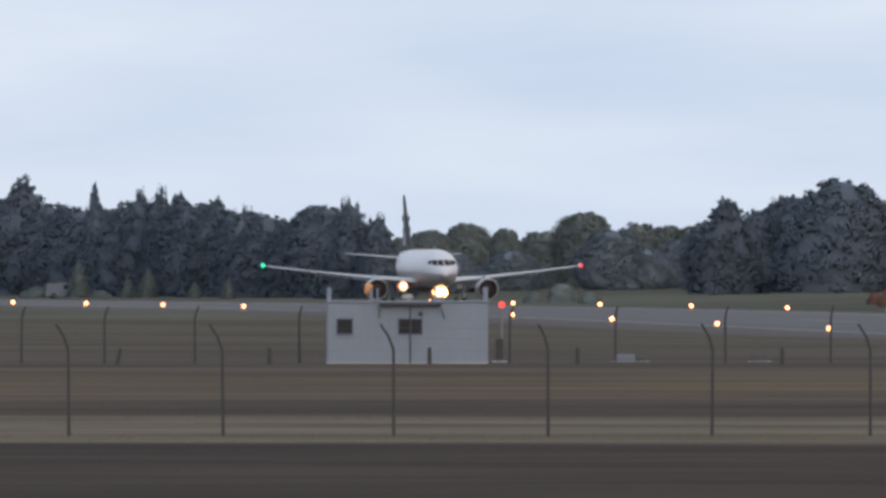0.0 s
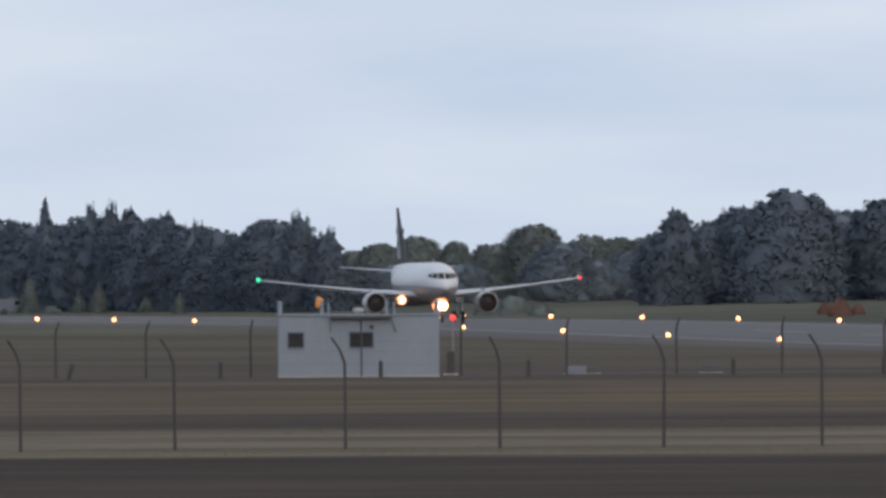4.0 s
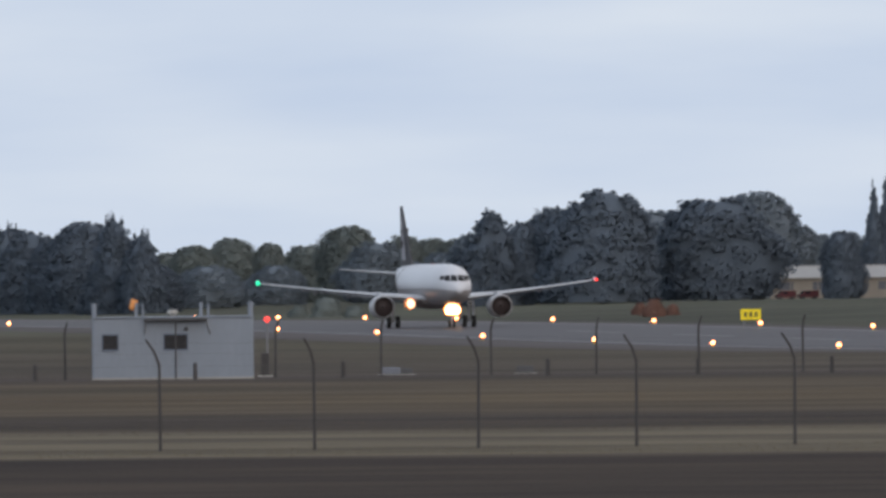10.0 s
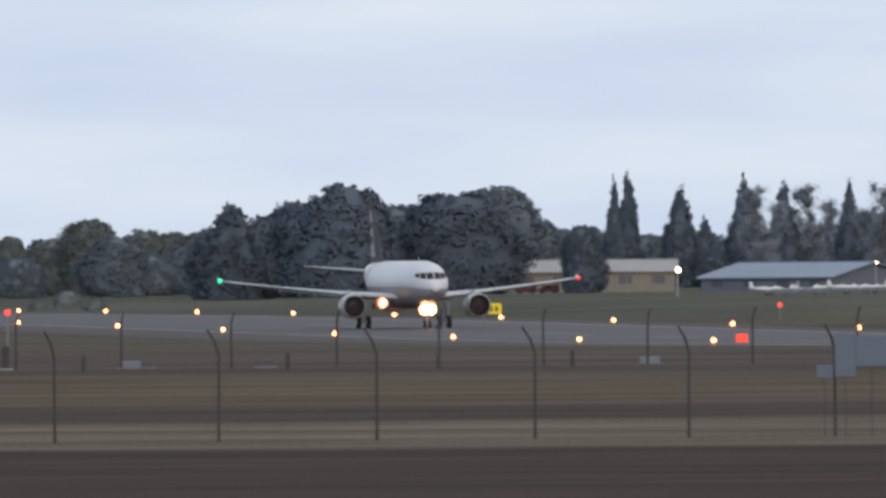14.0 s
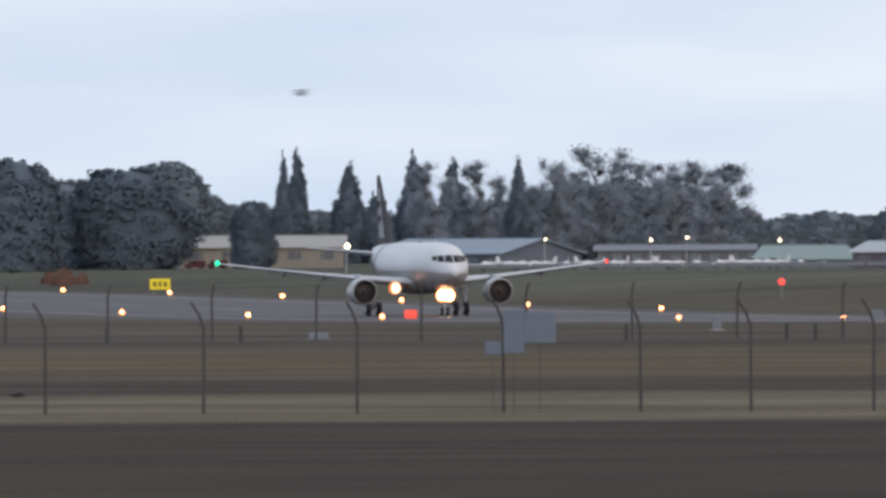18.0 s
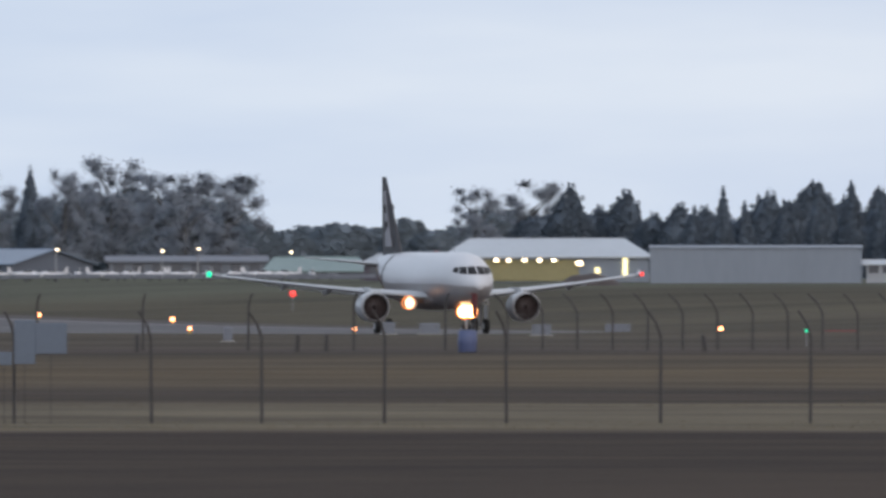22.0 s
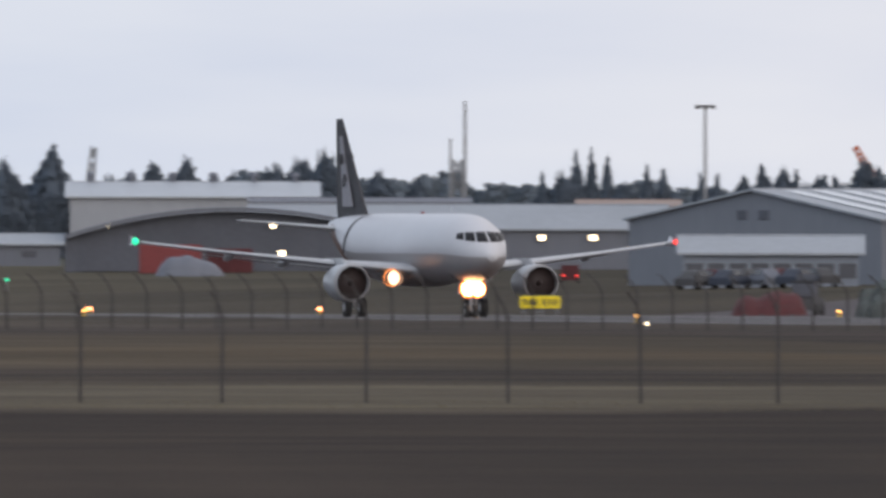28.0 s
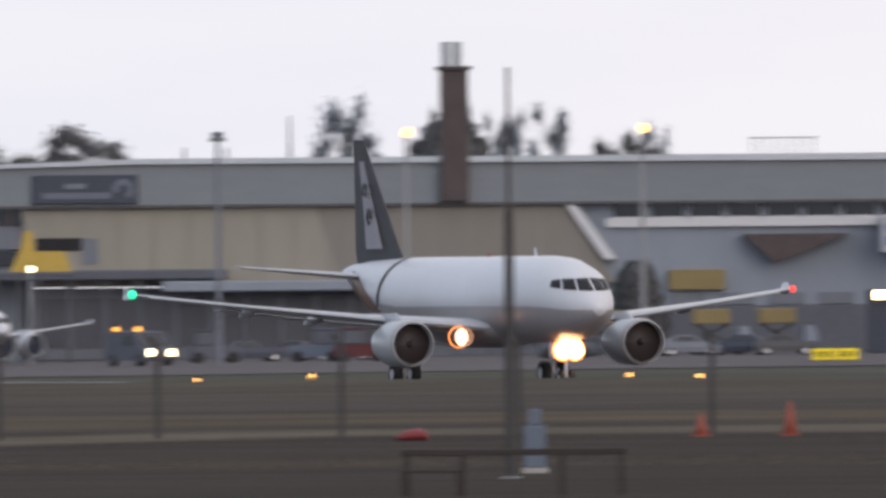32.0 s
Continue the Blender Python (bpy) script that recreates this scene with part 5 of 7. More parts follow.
def build_stakes():
    sh = Shape().tube([(0, 0, -.1), (0, 0, .62), (0, 0, .68)], [.09, .08, .05], 8).mesh("stake", "post")
    for u, lean in ((-24, 0), (-577, 14), (-307, 0), (238, 0), (866, 0), (1103, 0), (1785, 0), (2068, 3), (2120, 0), (600, 0), (-1000, 0), (2790, -8)):
        p = at(u, 915)
        ob = new("marker_stake", sh)
        ob.matrix_world = pose(p.x, p.y, p.z, 0, lean, 0)
        tagged(ob, "short dark wooden marker stake in the grass", "stake", "marker stakes")


build_stakes()


# ---- equipment hut and near things ----
def build_hut():
    d = 925
    k = TICK * d
    t = thing("equipment_hut", facing(-63, d), "pale blue-white metal hut with two dark windows and poles", "hut")
    w, h = 284 * k / 2, 108 * k
    walls = part("wall", Shape().box(-w, w, 0, 4.2, -.05, h, .03), "shed", t)
    rib = Shape().box(-.012, .012, -.007, .0, .05, h - .08).mesh("cladding_rib", "shed")
    for i in range(23):
        part("cladding_rib", rib, "", walls).location = (-w + .18 + i * (2 * w - .36) / 22, 0, 0)
    part("roof", Shape().box(-w - .05, w + .05, -.06, 4.26, h, h + .07, .02), "shed", t)
    part("plinth", Shape().box(-w - .03, w + .03, -.05, 4.23, -.1, .06), "concrete", t)
    for xa, wd, nm in ((-111, 26, "window"), (5, 40, "window")):
        x0, x1 = (xa - wd / 2) * k, (xa + wd / 2) * k
        za, zb = 53 * k, 78 * k
        win = part("window", Shape().box(x0, x1, -.03, .02, za, zb), "pane", walls, "dark closed window")
        for a, b, c, e in ((x0 - .05, x1 + .05, zb, zb + .06), (x0 - .05, x1 + .05, za - .07, za), (x0 - .05, x0, za, zb), (x1, x1 + .05, za, zb)):
            part("frame_bar", Shape().box(a, b, -.05, .01, c, e), "blue_panel", win)
    part("canopy", Shape().box(-50 * k, 60 * k, -.45, .0, 103 * k, 108 * k, .02), "trim", t, "dark flat canopy over the door")
    for xx in (-48, 58):
        part("canopy_brace", Shape().tube([(xx * k, -.4, 103 * k), ((xx + (8 if xx > 0 else -2)) * k, -.02, 80 * k)], .025, 6), "steel", t)
    part("downpipe", Shape().tube([(5 * k, -.05, 0), (5 * k, -.05, 100 * k)], .03, 6), "trim", t)
    for xx, top, r in ((-139, 135, .10), (-64, 135, .055), (-53, 133, .04), (50, 135, .075), (63, 133, .05), (138, 135, .11)):
        part("roof_pole", Shape().tube([(xx * k, .3, 0.0 if abs(xx) > 130 else h), (xx * k, .3, top * k)], r, 8), "shed", t, "upright pale pole above the roof")
    part("vent_cowl", Shape().tube([(0, .8, h), (0, .8, h + .16), (0, .8, h + .18), (0, .8, h + .34)], [.14, .14, .26, .18], 12), "concrete", t, "small round roof vent")
    part("meter_box", Shape().box(20 * k, 27 * k, -.15, 0, 85 * k, 92 * k, .02), "trim", t)


build_hut()


M["sock"] = mat("bright_orange_cloth", (0.78, 0.33, 0.11), 0.8, var=0.1, size=0.3)


def build_windsock():
    t = thing("windsock", facing(-130, 1000), "small orange windsock on a thin pole", "windsock")
    part("pole", Shape().tube([(0, 0, -.1), (0, 0, 3.45)], [.04, .03], 8), "steel", t)
    part("sock", Shape().tube([(0.02, 0, 3.45), (-.05, 0, 3.3), (-.12, 0, 3.12), (-.16, 0, 3.0)], [.16, .15, .12, .08], 12), "sock", t, "drooping orange cloth sock", True)


build_windsock()


def build_obstruction_lamps():
    for u, v, d, red in ((104, 99, 1400, True), (1471, 98, 2150, True), (2060, 102, 2050, True)):
        p = at(u, d)
        z = height(v, d) - p.z
        t = thing("obstruction_light", facing(u, d), "red obstruction lamp on a short mast", "obstruction light", "obstruction lights")
        part("mast", Shape().tube([(0, 0, -.1), (0, 0, z)], .06, 8), "steel", t)
        part("lens", Shape().ball(0, 0, z, .19 if u < 1000 else .22 if u < 1600 else .28), "lamp_red", t, "glowing red lens", True)
    u, d = 1403, 1540
    t = thing("marker_board", facing(u, d), "bright orange-red marker board beside the runway", "marker board")
    part("board", Shape().box(-.40, .42, -.05, .05, .25, .82, .14), "lamp_signal", t, "red lit panel")
    for x in (-.35, .45):
        part("leg", Shape().tube([(x, 0, -.05), (x, 0, .4)], .04, 6), "steel", t)


build_obstruction_lamps()


def build_taxi_lamps():
    """Low taxiway lamps in the grass: green, white and amber."""
    for u, v, d, m, r in ((3125, 168, 1160, "lamp_green", .09), (2969, 168, 1180, "lamp_green", .08), (3865, 114, 1640, "lamp_green", .12), (4998, 192, 985, "lamp_white", .07), (5860, 80, 1600, "lamp_amber", .14)):
        p = at(u, d)
        z = max(.25, height(v, d) - p.z)
        t = thing("taxiway_lamp", facing(u, d), "small lit lamp on a short stalk in the grass", "lamp", "taxiway lamps")
        part("stalk", Shape().tube([(0, 0, -.05), (0, 0, z)], .04, 6), "steel", t)
        part("lens", Shape().ball(0, 0, z, r), m, t, "glowing lens", True)


build_taxi_lamps()


M["sign_mark"] = mat("olive_sign_mark", (0.16, 0.13, 0.02), 0.6, var=0.1, size=0.5, bump=0)


def build_guidance_sign(u, v, w, h, d, label="lit yellow taxiway guidance sign with dark marks"):
    k = TICK * d
    p = at(u, d)
    zc = height(v, d) - p.z
    t = thing("guidance_sign", facing(u, d), label, "guidance sign", "taxiway signs")
    hw, hh = w * k / 2, h * k / 2
    panel = part("panel", Shape().box(-hw, hw, -.08, .08, zc - hh, zc + hh, .03), "lamp_yellow", t, "glowing yellow panel")
    for i in (-1, 0, 1):
        part("mark", Shape().box(i * hw * .52 - hw * .16, i * hw * .52 + hw * .16, -.09, -.084, zc - hh * .5, zc + hh * .5), "sign_mark", panel, "plain dark bar for unreadable writing")
    part("top_rail", Shape().box(-hw - .04, hw + .04, -.03, .12, zc + hh, zc + hh + .04), "trim", t)
    part("bottom_rail", Shape().box(-hw - .04, hw + .04, -.03, .12, zc - hh - .04, zc - hh), "trim", t)
    for x in (-.7, .7):
        part("leg", Shape().tube([(x * hw, 0, -.05), (x * hw, 0, zc - hh)], .05, 6), "steel", t)


for u_, v_, w_, h_, d_ in ((960, 100, 36, 19, 2150), (3255, 170, 38, 26, 1190), (3422, 160, 46, 22, 1270), (3577, 120, 28, 15, 1640), (4792, 152, 36, 22, 1340), (4826, 152, 38, 22, 1338),
                           (5920, 170, 62, 25, 1200), (7958, 150, 40, 20, 1380), (8000, 150, 40, 20, 1380)):
    build_guidance_sign(u_, v_, w_, h_, d_)


M["faded_blue"] = mat("faded_blue_plastic", (0.085, 0.105, 0.21), 0.6, var=0.12, size=0.5)


def build_near_things():
    # notice boards on the security fence
    for u0, u1, v0, v1, nm in ((1567, 1604, 148, 226, 0), (1604, 1660, 154, 208, 1), (1535, 1563, 205, 228, 2)):
        d = 538
        k = TICK * d
        p = at((u0 + u1) / 2, d)
        za, zb = height(v1, d) - p.z, height(v0, d) - p.z
        t = thing("notice_board", facing((u0 + u1) / 2, d), "blank pale blue-grey board fixed to the fence", "notice board", "boards on the fence")
        hw = (u1 - u0) * k / 2
        part("board", Shape().box(-hw, hw, -.02, .02, za, zb, .01), "blue_panel", t)
        part("stay", Shape().tube([(0, .04, -.05), (0, .04, zb)], .008, 6), "post", t)
    # blue drum and its post
    t = thing("blue_drum", facing(2369, 905), "dull blue plastic drum standing in the grass", "drum")
    part("body", Shape().tube([(0, 0, 0), (0, 0, .04), (0, 0, .3), (0, 0, .33), (0, 0, .58), (0, 0, .61), (0, 0, .85), (0, 0, .88)], [.34, .37, .37, .385, .385, .37, .37, .34], 16), "faded_blue", t, smooth=True)
    part("lid", Shape().tube([(0, 0, .88), (0, 0, .92)], [.34, .30], 16), "navy", t)
    t = thing("marker_post", facing(2381, 907), "dark post with a narrow dull red board beside the drum", "marker post")
    part("post", Shape().tube([(0, 0, -.1), (0, 0, 2.2), (0, 0, 2.25)], [.05, .045, .03], 8), "post", t)
    part("board", Shape().box(-.12, .12, -.07, -.045, 1.45, 2.36, .01), "red_cloth", t, "dull red upright board")
    # concrete blocks and grey cabinets on the field
    for u, v, w, h, d, m in ((322, 170, 34, 14, 1120, "mid_wall"), (350, 170, 20, 12, 1118, "trim"), (1240, 168, 36, 14, 1100, "mid_wall"), (2302, 155, 36, 20, 1500, "mid_wall"), (2500, 162, 34, 20, 1400, "mid_wall"),
                             (2635, 145, 45, 20, 1560, "mid_wall"), (2230, 160, 22, 22, 1440, "mid_wall"), (100, 160, 14, 42, 960, "post"), (560, 170, 30, 14, 1120, "trim"), (3030, 155, 60, 10, 1420, "red_paint"), (1945, 165, 16, 26, 1240, "mid_wall")):
        k = TICK * d
        t = thing("field_cabinet", facing(u, d), "low weathered service cabinet on a slab in the grass", "cabinet", "field cabinets")
        part("housing", Shape().box(-w * k / 2, w * k / 2, -.3, .3, 0.04, h * k, .04), m, t)
        part("slab", Shape().box(-w * k / 2 - .15, w * k / 2 + .15, -.45, .45, -.05, .05), "concrete", t)
    # tall pole with a white box
    d = 487
    t = thing("light_pole", facing(7403, d), "tall slim dark steel pole, thinner at the top", "pole")
    part("shaft", Shape().tube([(0, 0, -.2), (0, 0, .1), (0, 0, 5.7), (0, 0, 6.0), (0, 0, 8.8)], [.12, .11, .10, .05, .035], 12), "post", t)
    part("base_plate", Shape().box(-.22, .22, -.22, .22, -.02, .04, .01), "steel", t)
    part("cap", Shape().dome(0, 0, 8.8, .06), "steel", t)
    t = thing("meter_cabinet", facing(7446, 500), "slim white weathered cabinet beside the pole", "cabinet")
    part("housing", Shape().box(-.24, .24, -.2, .2, .12, 1.05, .03), "blue_panel", t)
    part("hood", Shape().box(-.14, .14, -.14, .14, 1.05, 1.42, .03), "blue_panel", t)
    part("plinth", Shape().box(-.28, .28, -.24, .24, -.05, .12), "concrete", t)
    # timber rail with a low bench
    d = 447
    t = thing("timber_rail", facing(7409, d), "dark weathered timber rail on square posts", "rail")
    hw = 2.22
    part("top_rail", Shape().box(-hw, hw, -.07, .07, .80, .93, .015), "wood", t)
    for x in (-2.12, -1.02, .95, 2.12):
        part("post", Shape().box(x - .055, x + .055, -.055, .055, -.1, .80, .01), "wood", t)
    t = thing("timber_bench", facing(7262, d - .6), "low dark timber bench under the rail", "bench")
    part("seat", Shape().box(-.6, .6, -.16, .16, .47, .53, .01), "wood", t)
    for x in (-.54, .54):
        part("leg", Shape().box(x - .05, x + .05, -.14, .14, -.05, .47, .01), "wood", t)
    # red bag and cones
    t = thing("red_sandbag", facing(7230, 605), "crumpled bright red sandbag lying on the grass", "sandbag")
    sh = Shape().rings([[(x, r * .5 * math.cos(2 * math.pi * i / 12), .02 + r * .42 * (1 + math.sin(2 * math.pi * i / 12)) * (1 + .12 * math.sin(5 * x + i))) for i in range(12)] for x, r in ((-.42, .06), (-.3, .24), (-.05, .34), (.2, .42), (.36, .3), (.42, .1))])
    part("bag", sh, "red_paint", t, smooth=True)
    part("tie", Shape().tube([(-.46, 0, .06), (-.42, 0, .08)], [.05, .09], 8), "red_cloth", t)
    for u, h in ((7741, .62), (7898, .95)):
        t = thing("traffic_cone", facing(u, 615), "dull orange-red traffic cone on the grass", "traffic cone", "traffic cones")
        part("cone", Shape().tube([(0, 0, .04), (0, 0, h * .5), (0, 0, h)], [.2, .12, .03], 14), "cone", t, smooth=True)
        part("base", Shape().box(-.26, .26, -.26, .26, -.01, .045, .01), "cone", t)


build_near_things()


# ---- buildings ----
M["dusk_pane"] = mat("dusky_glazing", (0.062, 0.066, 0.084), 0.3, var=0.25, size=3, bump=0)
M["skylight"] = mat("pale_skylight_sheet", (0.66, 0.69, 0.72), 0.4, var=0.06, size=3, bump=0.02)
M["plum_wall"] = mat("plum_grey_cladding", (0.085, 0.075, 0.098), 0.75, var=0.12, size=4, streak=(1, 1, 0.25))
# far hangar wall, the haze before it put into the blue-grey
M["haze_wall"] = mat("blue_grey_cladding", (0.115, 0.13, 0.165), 0.7, var=0.10, size=5, streak=(1, 1, 0.25))
M["freight_roof"] = mat("pale_grey_roof_sheet", (0.33, 0.355, 0.39), 0.5, 0.1, var=0.10, size=6)
M["freight_wall"] = mat("mauve_grey_cladding", (0.195, 0.210, 0.243), 0.7, var=0.08, size=6, streak=(1, 1, 0.25))
M["fascia"] = mat("grey_fascia_sheet", (0.182, 0.198, 0.222), 0.65, var=0.07, size=6, streak=(0.25, 1, 1))
M["cream_roof"] = mat("cream_roof_sheet", (0.31, 0.30, 0.29), 0.6, 0.1, var=0.10, size=6)
M["dull_roof"] = mat("dull_roof_sheet", (0.31, 0.335, 0.37), 0.55, 0.1, var=0.10, size=6)
def house(name, A, B, C, eave, ridge, wall_m, roof_m, label, windows=0, win=(1.4, 1.0, 1.2), over=.5, flat=False, ribs=0, category="building", vents=0, floor_z=None, hip=0.0):
    """A gabled building on the corners A, B, C: A to B is the gable, B to C the long side; heights above the ground."""
    A, B, C = [Vector((p.x, p.y, 0)) for p in (A, B, C)]
    x = (B - A).normalized()
    y = Vector((-x.y, x.x, 0))
    L = (C - B).dot(y)
    y = y if L > 0 else -y
    L, W = abs(L), (B - A).length
    z = ground_z(A.x, A.y) if floor_z is None else floor_z
    m = Matrix(((x.x, y.x, 0, A.x), (x.y, y.y, 0, A.y), (0, 0, 1, z), (0, 0, 0, 1)))
    t = thing(name, m, label, category)
    out = [(0, -.5), (W, -.5), (W, eave)] + ([] if flat or hip else [(W / 2, ridge)]) + [(0, eave)]
    walls = part("wall", Shape().prism(out, 0, L), wall_m, t)
    if flat:
        part("roof", Shape().box(-over, W + over, -over, L + over, eave, eave + .3, .05), roof_m, t)
    else:
        s = (ridge - eave) / (W / 2)
        for side in (0, 1):
            xe, xr = (-over, W / 2) if side == 0 else (W + over, W / 2)
            ze = eave - s * over
            v = [(xe, -over, ze), (xr, hip * L - over, ridge), (xr, L + over - hip * L, ridge), (xe, L + over, ze)]
            v = [Vector(p) + Vector((0, 0, .02)) for p in v] + [Vector(p) + Vector((0, 0, .2)) for p in v]
            part("roof_slope", Shape().add(v, [(0, 1, 2, 3), (7, 6, 5, 4), (0, 4, 5, 1), (1, 5, 6, 2), (2, 6, 7, 3), (3, 7, 4, 0)]), roof_m, t)
        if hip:
            for ya, yb in ((-over, hip * L - over), (L + over, L + over - hip * L)):
                ze = eave - s * over
                v = [Vector(p) for p in ((-over, ya, ze + .01), (W + over, ya, ze + .01), (W / 2, yb, ridge + .01), (-over, ya, ze + .21), (W + over, ya, ze + .21), (W / 2, yb, ridge + .21))]
                part("hip_slope", Shape().add(v, [(0, 1, 2), (5, 4, 3), (0, 3, 4, 1), (1, 4, 5, 2), (2, 5, 3, 0)]), roof_m, t)
        part("ridge_cap", Shape().box(W / 2 - .2, W / 2 + .2, hip * L - over, L + over - hip * L, ridge + .15, ridge + .27, .03), roof_m, t)
        for i in range(vents):
            yy = L * (i + .5) / vents
            part("roof_vent", Shape().tube([(W / 2, yy, ridge), (W / 2, yy, ridge + .7), (W / 2, yy, ridge + .75), (W / 2, yy, ridge + 1.1)], [.3, .3, .55, .3], 10), "mid_wall", t)
    wl, wh, wz = win
    for i in range(windows):
        yy = L * (i + .5) / windows
        p = part("window", Shape().box(W - .06, W + .03, yy - wl / 2, yy + wl / 2, wz, wz + wh), "dusk_pane", walls, "dark closed window")
        part("lintel", Shape().box(W - .02, W + .06, yy - wl / 2 - .1, yy + wl / 2 + .1, wz + wh, wz + wh + .1), wall_m, p)
        part("sill", Shape().box(W - .02, W + .08, yy - wl / 2 - .1, yy + wl / 2 + .1, wz - .1, wz), wall_m, p)
    for i in range(ribs):
        yy = L * (i + .5) / ribs
        part("cladding_rib", Shape().box(W, W + .06, yy - .05, yy + .05, 0, eave - .05), wall_m, walls)
    return t


def broadside(name, u0, u1, d, v_ridge, v_eave, depth, wall_m, roof_m, label, **kw):
    """A building whose long side faces the camera between two bearings."""
    B, C = at(u0, d), at(u1, d)
    # the long side runs from u1 to u0 so that the gable lies at one end, going away
    n = Vector((-(C - B).y, (C - B).x, 0)).normalized()
    A = B + n * depth
    z = ground_z(B.x, B.y)
    return house(name, A, B, C, height(v_eave, d) - z, height(v_ridge, d + depth / 2) - z, wall_m, roof_m, label, **kw)


broadside("long_shed", 995, 1285, 2750, 18, 36, 9, "tan_wall", "cream_roof", "long low tan shed with a pale sheet roof", ribs=12, windows=5, win=(1.6, 1.0, 1.0))
house("aircraft_hangar", at(1706, 2674), at(1562, 2660), at(1335, 2671), 1.6, 3.25, "haze_wall", "blue_roof", "low hangar with a blue-grey roof and dull gable front", windows=4, win=(1.6, .7, .6))
broadside("club_house", 1735, 2010, 2620, 38, 46, 8, "mid_wall", "mid_wall", "long low grey clubhouse with pale posts", windows=8, win=(1.2, 1.0, .7))
broadside("green_roofed_shed", 2013, 2190, 2560, 40, 62, 10, "mid_wall", "green_roof", "low shed with a broad faded green roof", hip=.12)
broadside("low_office", 2186, 2352, 2440, 34, 50, 9, "plum_wall", "freight_roof", "low dark plum-walled office with a pale overhanging roof", hip=.2, windows=4, win=(1.3, .9, .6))
depot = broadside("depot_hall", 2330, 2690, 2360, 8, 38, 18, "grey_wall", "pale_roof", "low depot with yellow lit wall and pale roof", hip=.14, windows=0, ribs=14)
# yellow wall under the lamps; their light is also put into its colour
part("lit_wall", Shape().box(18.0, 18.12, 10 * TICK * 2360, 236 * TICK * 2360, .1, height(42, 2360) - at(2450, 2360).z), "yellow_wall", depot, "yellow cladding with the eave lamps' light in its colour")
broadside("grey_hangar", 2692, 3067, 2300, 21, 23, 22, "grey_wall", "grey_wall", "big plain grey hangar with ribbed cladding", ribs=26, over=.15)
broadside("side_office", 3075, 3150, 2300, 46, 52, 8, "pale_wall", "pale_roof", "small pale office beside the hangar", windows=3, win=(1.0, .9, 1.0))
broadside("low_house", 3175, 3445, 2240, 38, 64, 11, "mid_wall", "freight_roof", "low house with a wide pale hipped roof", hip=.34, windows=4, win=(1.2, .7, .7))
broadside("porch_house", 3212, 3313, 2225, 58, 75, 5, "mid_wall", "pale_roof", "small porch with a pale sheet roof", windows=2, win=(1.4, 1.0, .6))
broadside("flat_store", 3420, 3720, 2180, 68, 72, 8, "grey_wall", "freight_roof", "long low store with a flat pale roof", windows=3, win=(1.2, .5, .8))
broadside("small_house", 3535, 3640, 2200, 50, 66, 7, "mid_wall", "dull_roof", "small house with a pale gabled roof", hip=.3, windows=3, win=(1.2, .6, .8))
broadside("white_store", 3740, 3960, 2150, 36, 52, 9, "mid_wall", "freight_roof", "low pale store with a bright sheet roof", windows=2, win=(1.4, .6, .8))
broadside("white_roofed_hangar", 3977, 4412, 2150, -56, -32, 16, "pale_wall", "pale_roof", "tall pale hangar with a bright white roof and vents", ribs=20, vents=6)
broadside("brown_store", 4300, 4680, 2120, -28, -22, 10, "mid_wall", "mid_wall", "long grey-roofed store behind the hangars", ribs=10)
broadside("cargo_terminal", 4300, 5030, 2031, -16, 24, 16, "mid_wall", "dull_roof", "long cargo hall with a pale roof and wall lamps", windows=0, ribs=18)
broadside("rust_roofed_hall", 4880, 5050, 2066, -25, -16, 9, "mid_wall", "brown_roof", "low hall with a rust-coloured roof edge", ribs=4)
broadside("annex", 5063, 5373, 1670, 38, 66, 8, "grey_wall", "freight_roof", "low annex with a pale lean-to roof and dark windows", windows=8, win=(1.3, 1.1, .7))
broadside("carport", 5690, 5880, 1640, 56, 64, 6, "mid_wall", "dull_roof", "low carport with a thin pale roof", windows=3)
broadside("workshop", 5735, 5890, 1690, 22, 38, 7, "grey_wall", "dull_roof", "small workshop with a pale sheet roof", windows=4)
freight = house("freight_hangar", at(4966, 1717), at(5414, 1690), at(6068, 1710), 4.92, 7.12, "freight_wall", "freight_roof", "large grey gabled hangar with a ribbed roof and skylights", windows=8, win=(1.5, 1.0, 1.9), over=.35)
for i_ in range(4):
    sl_ = Shape()
    y_ = 1.8 + i_ * 2.6
    w_ = 33.6
    x0_, x1_ = w_ * .53, w_ * .93
    zr_ = lambda x: 7.12 - (x - w_ / 2) * 2.2 / (w_ / 2) + .2
    sl_.add([(x0_, y_, zr_(x0_)), (x1_, y_, zr_(x1_)), (x1_, y_ + 1.3, zr_(x1_)), (x0_, y_ + 1.3, zr_(x0_))] + [(x0_, y_, zr_(x0_) + .03), (x1_, y_, zr_(x1_) + .03), (x1_, y_ + 1.3, zr_(x1_) + .03), (x0_, y_ + 1.3, zr_(x0_) + .03)],
            [(3, 2, 1, 0), (4, 5, 6, 7), (0, 1, 5, 4), (1, 2, 6, 5), (2, 3, 7, 6), (3, 0, 4, 7)])
    part("skylight", sl_, "skylight", freight, "pale translucent skylight strip")
for x_ in (15.0, 17.8):
    lv_ = part("louvre", Shape().box(x_ - .7, x_ + .7, -.06, .02, 5.0, 5.75, .02), "mid_wall", freight, "grey louvre high in the gable")
    for i_ in range(4):
        part("blade", Shape().box(x_ - .62, x_ + .62, -.09, -.06, 5.08 + i_ * .16, 5.17 + i_ * .16), "dark_wall", lv_)
broadside("tan_store", 6125, 6222, 1700, 10, 15, 6, "tan_wall", "mid_wall", "low tan-walled store with a flat roof", windows=2)


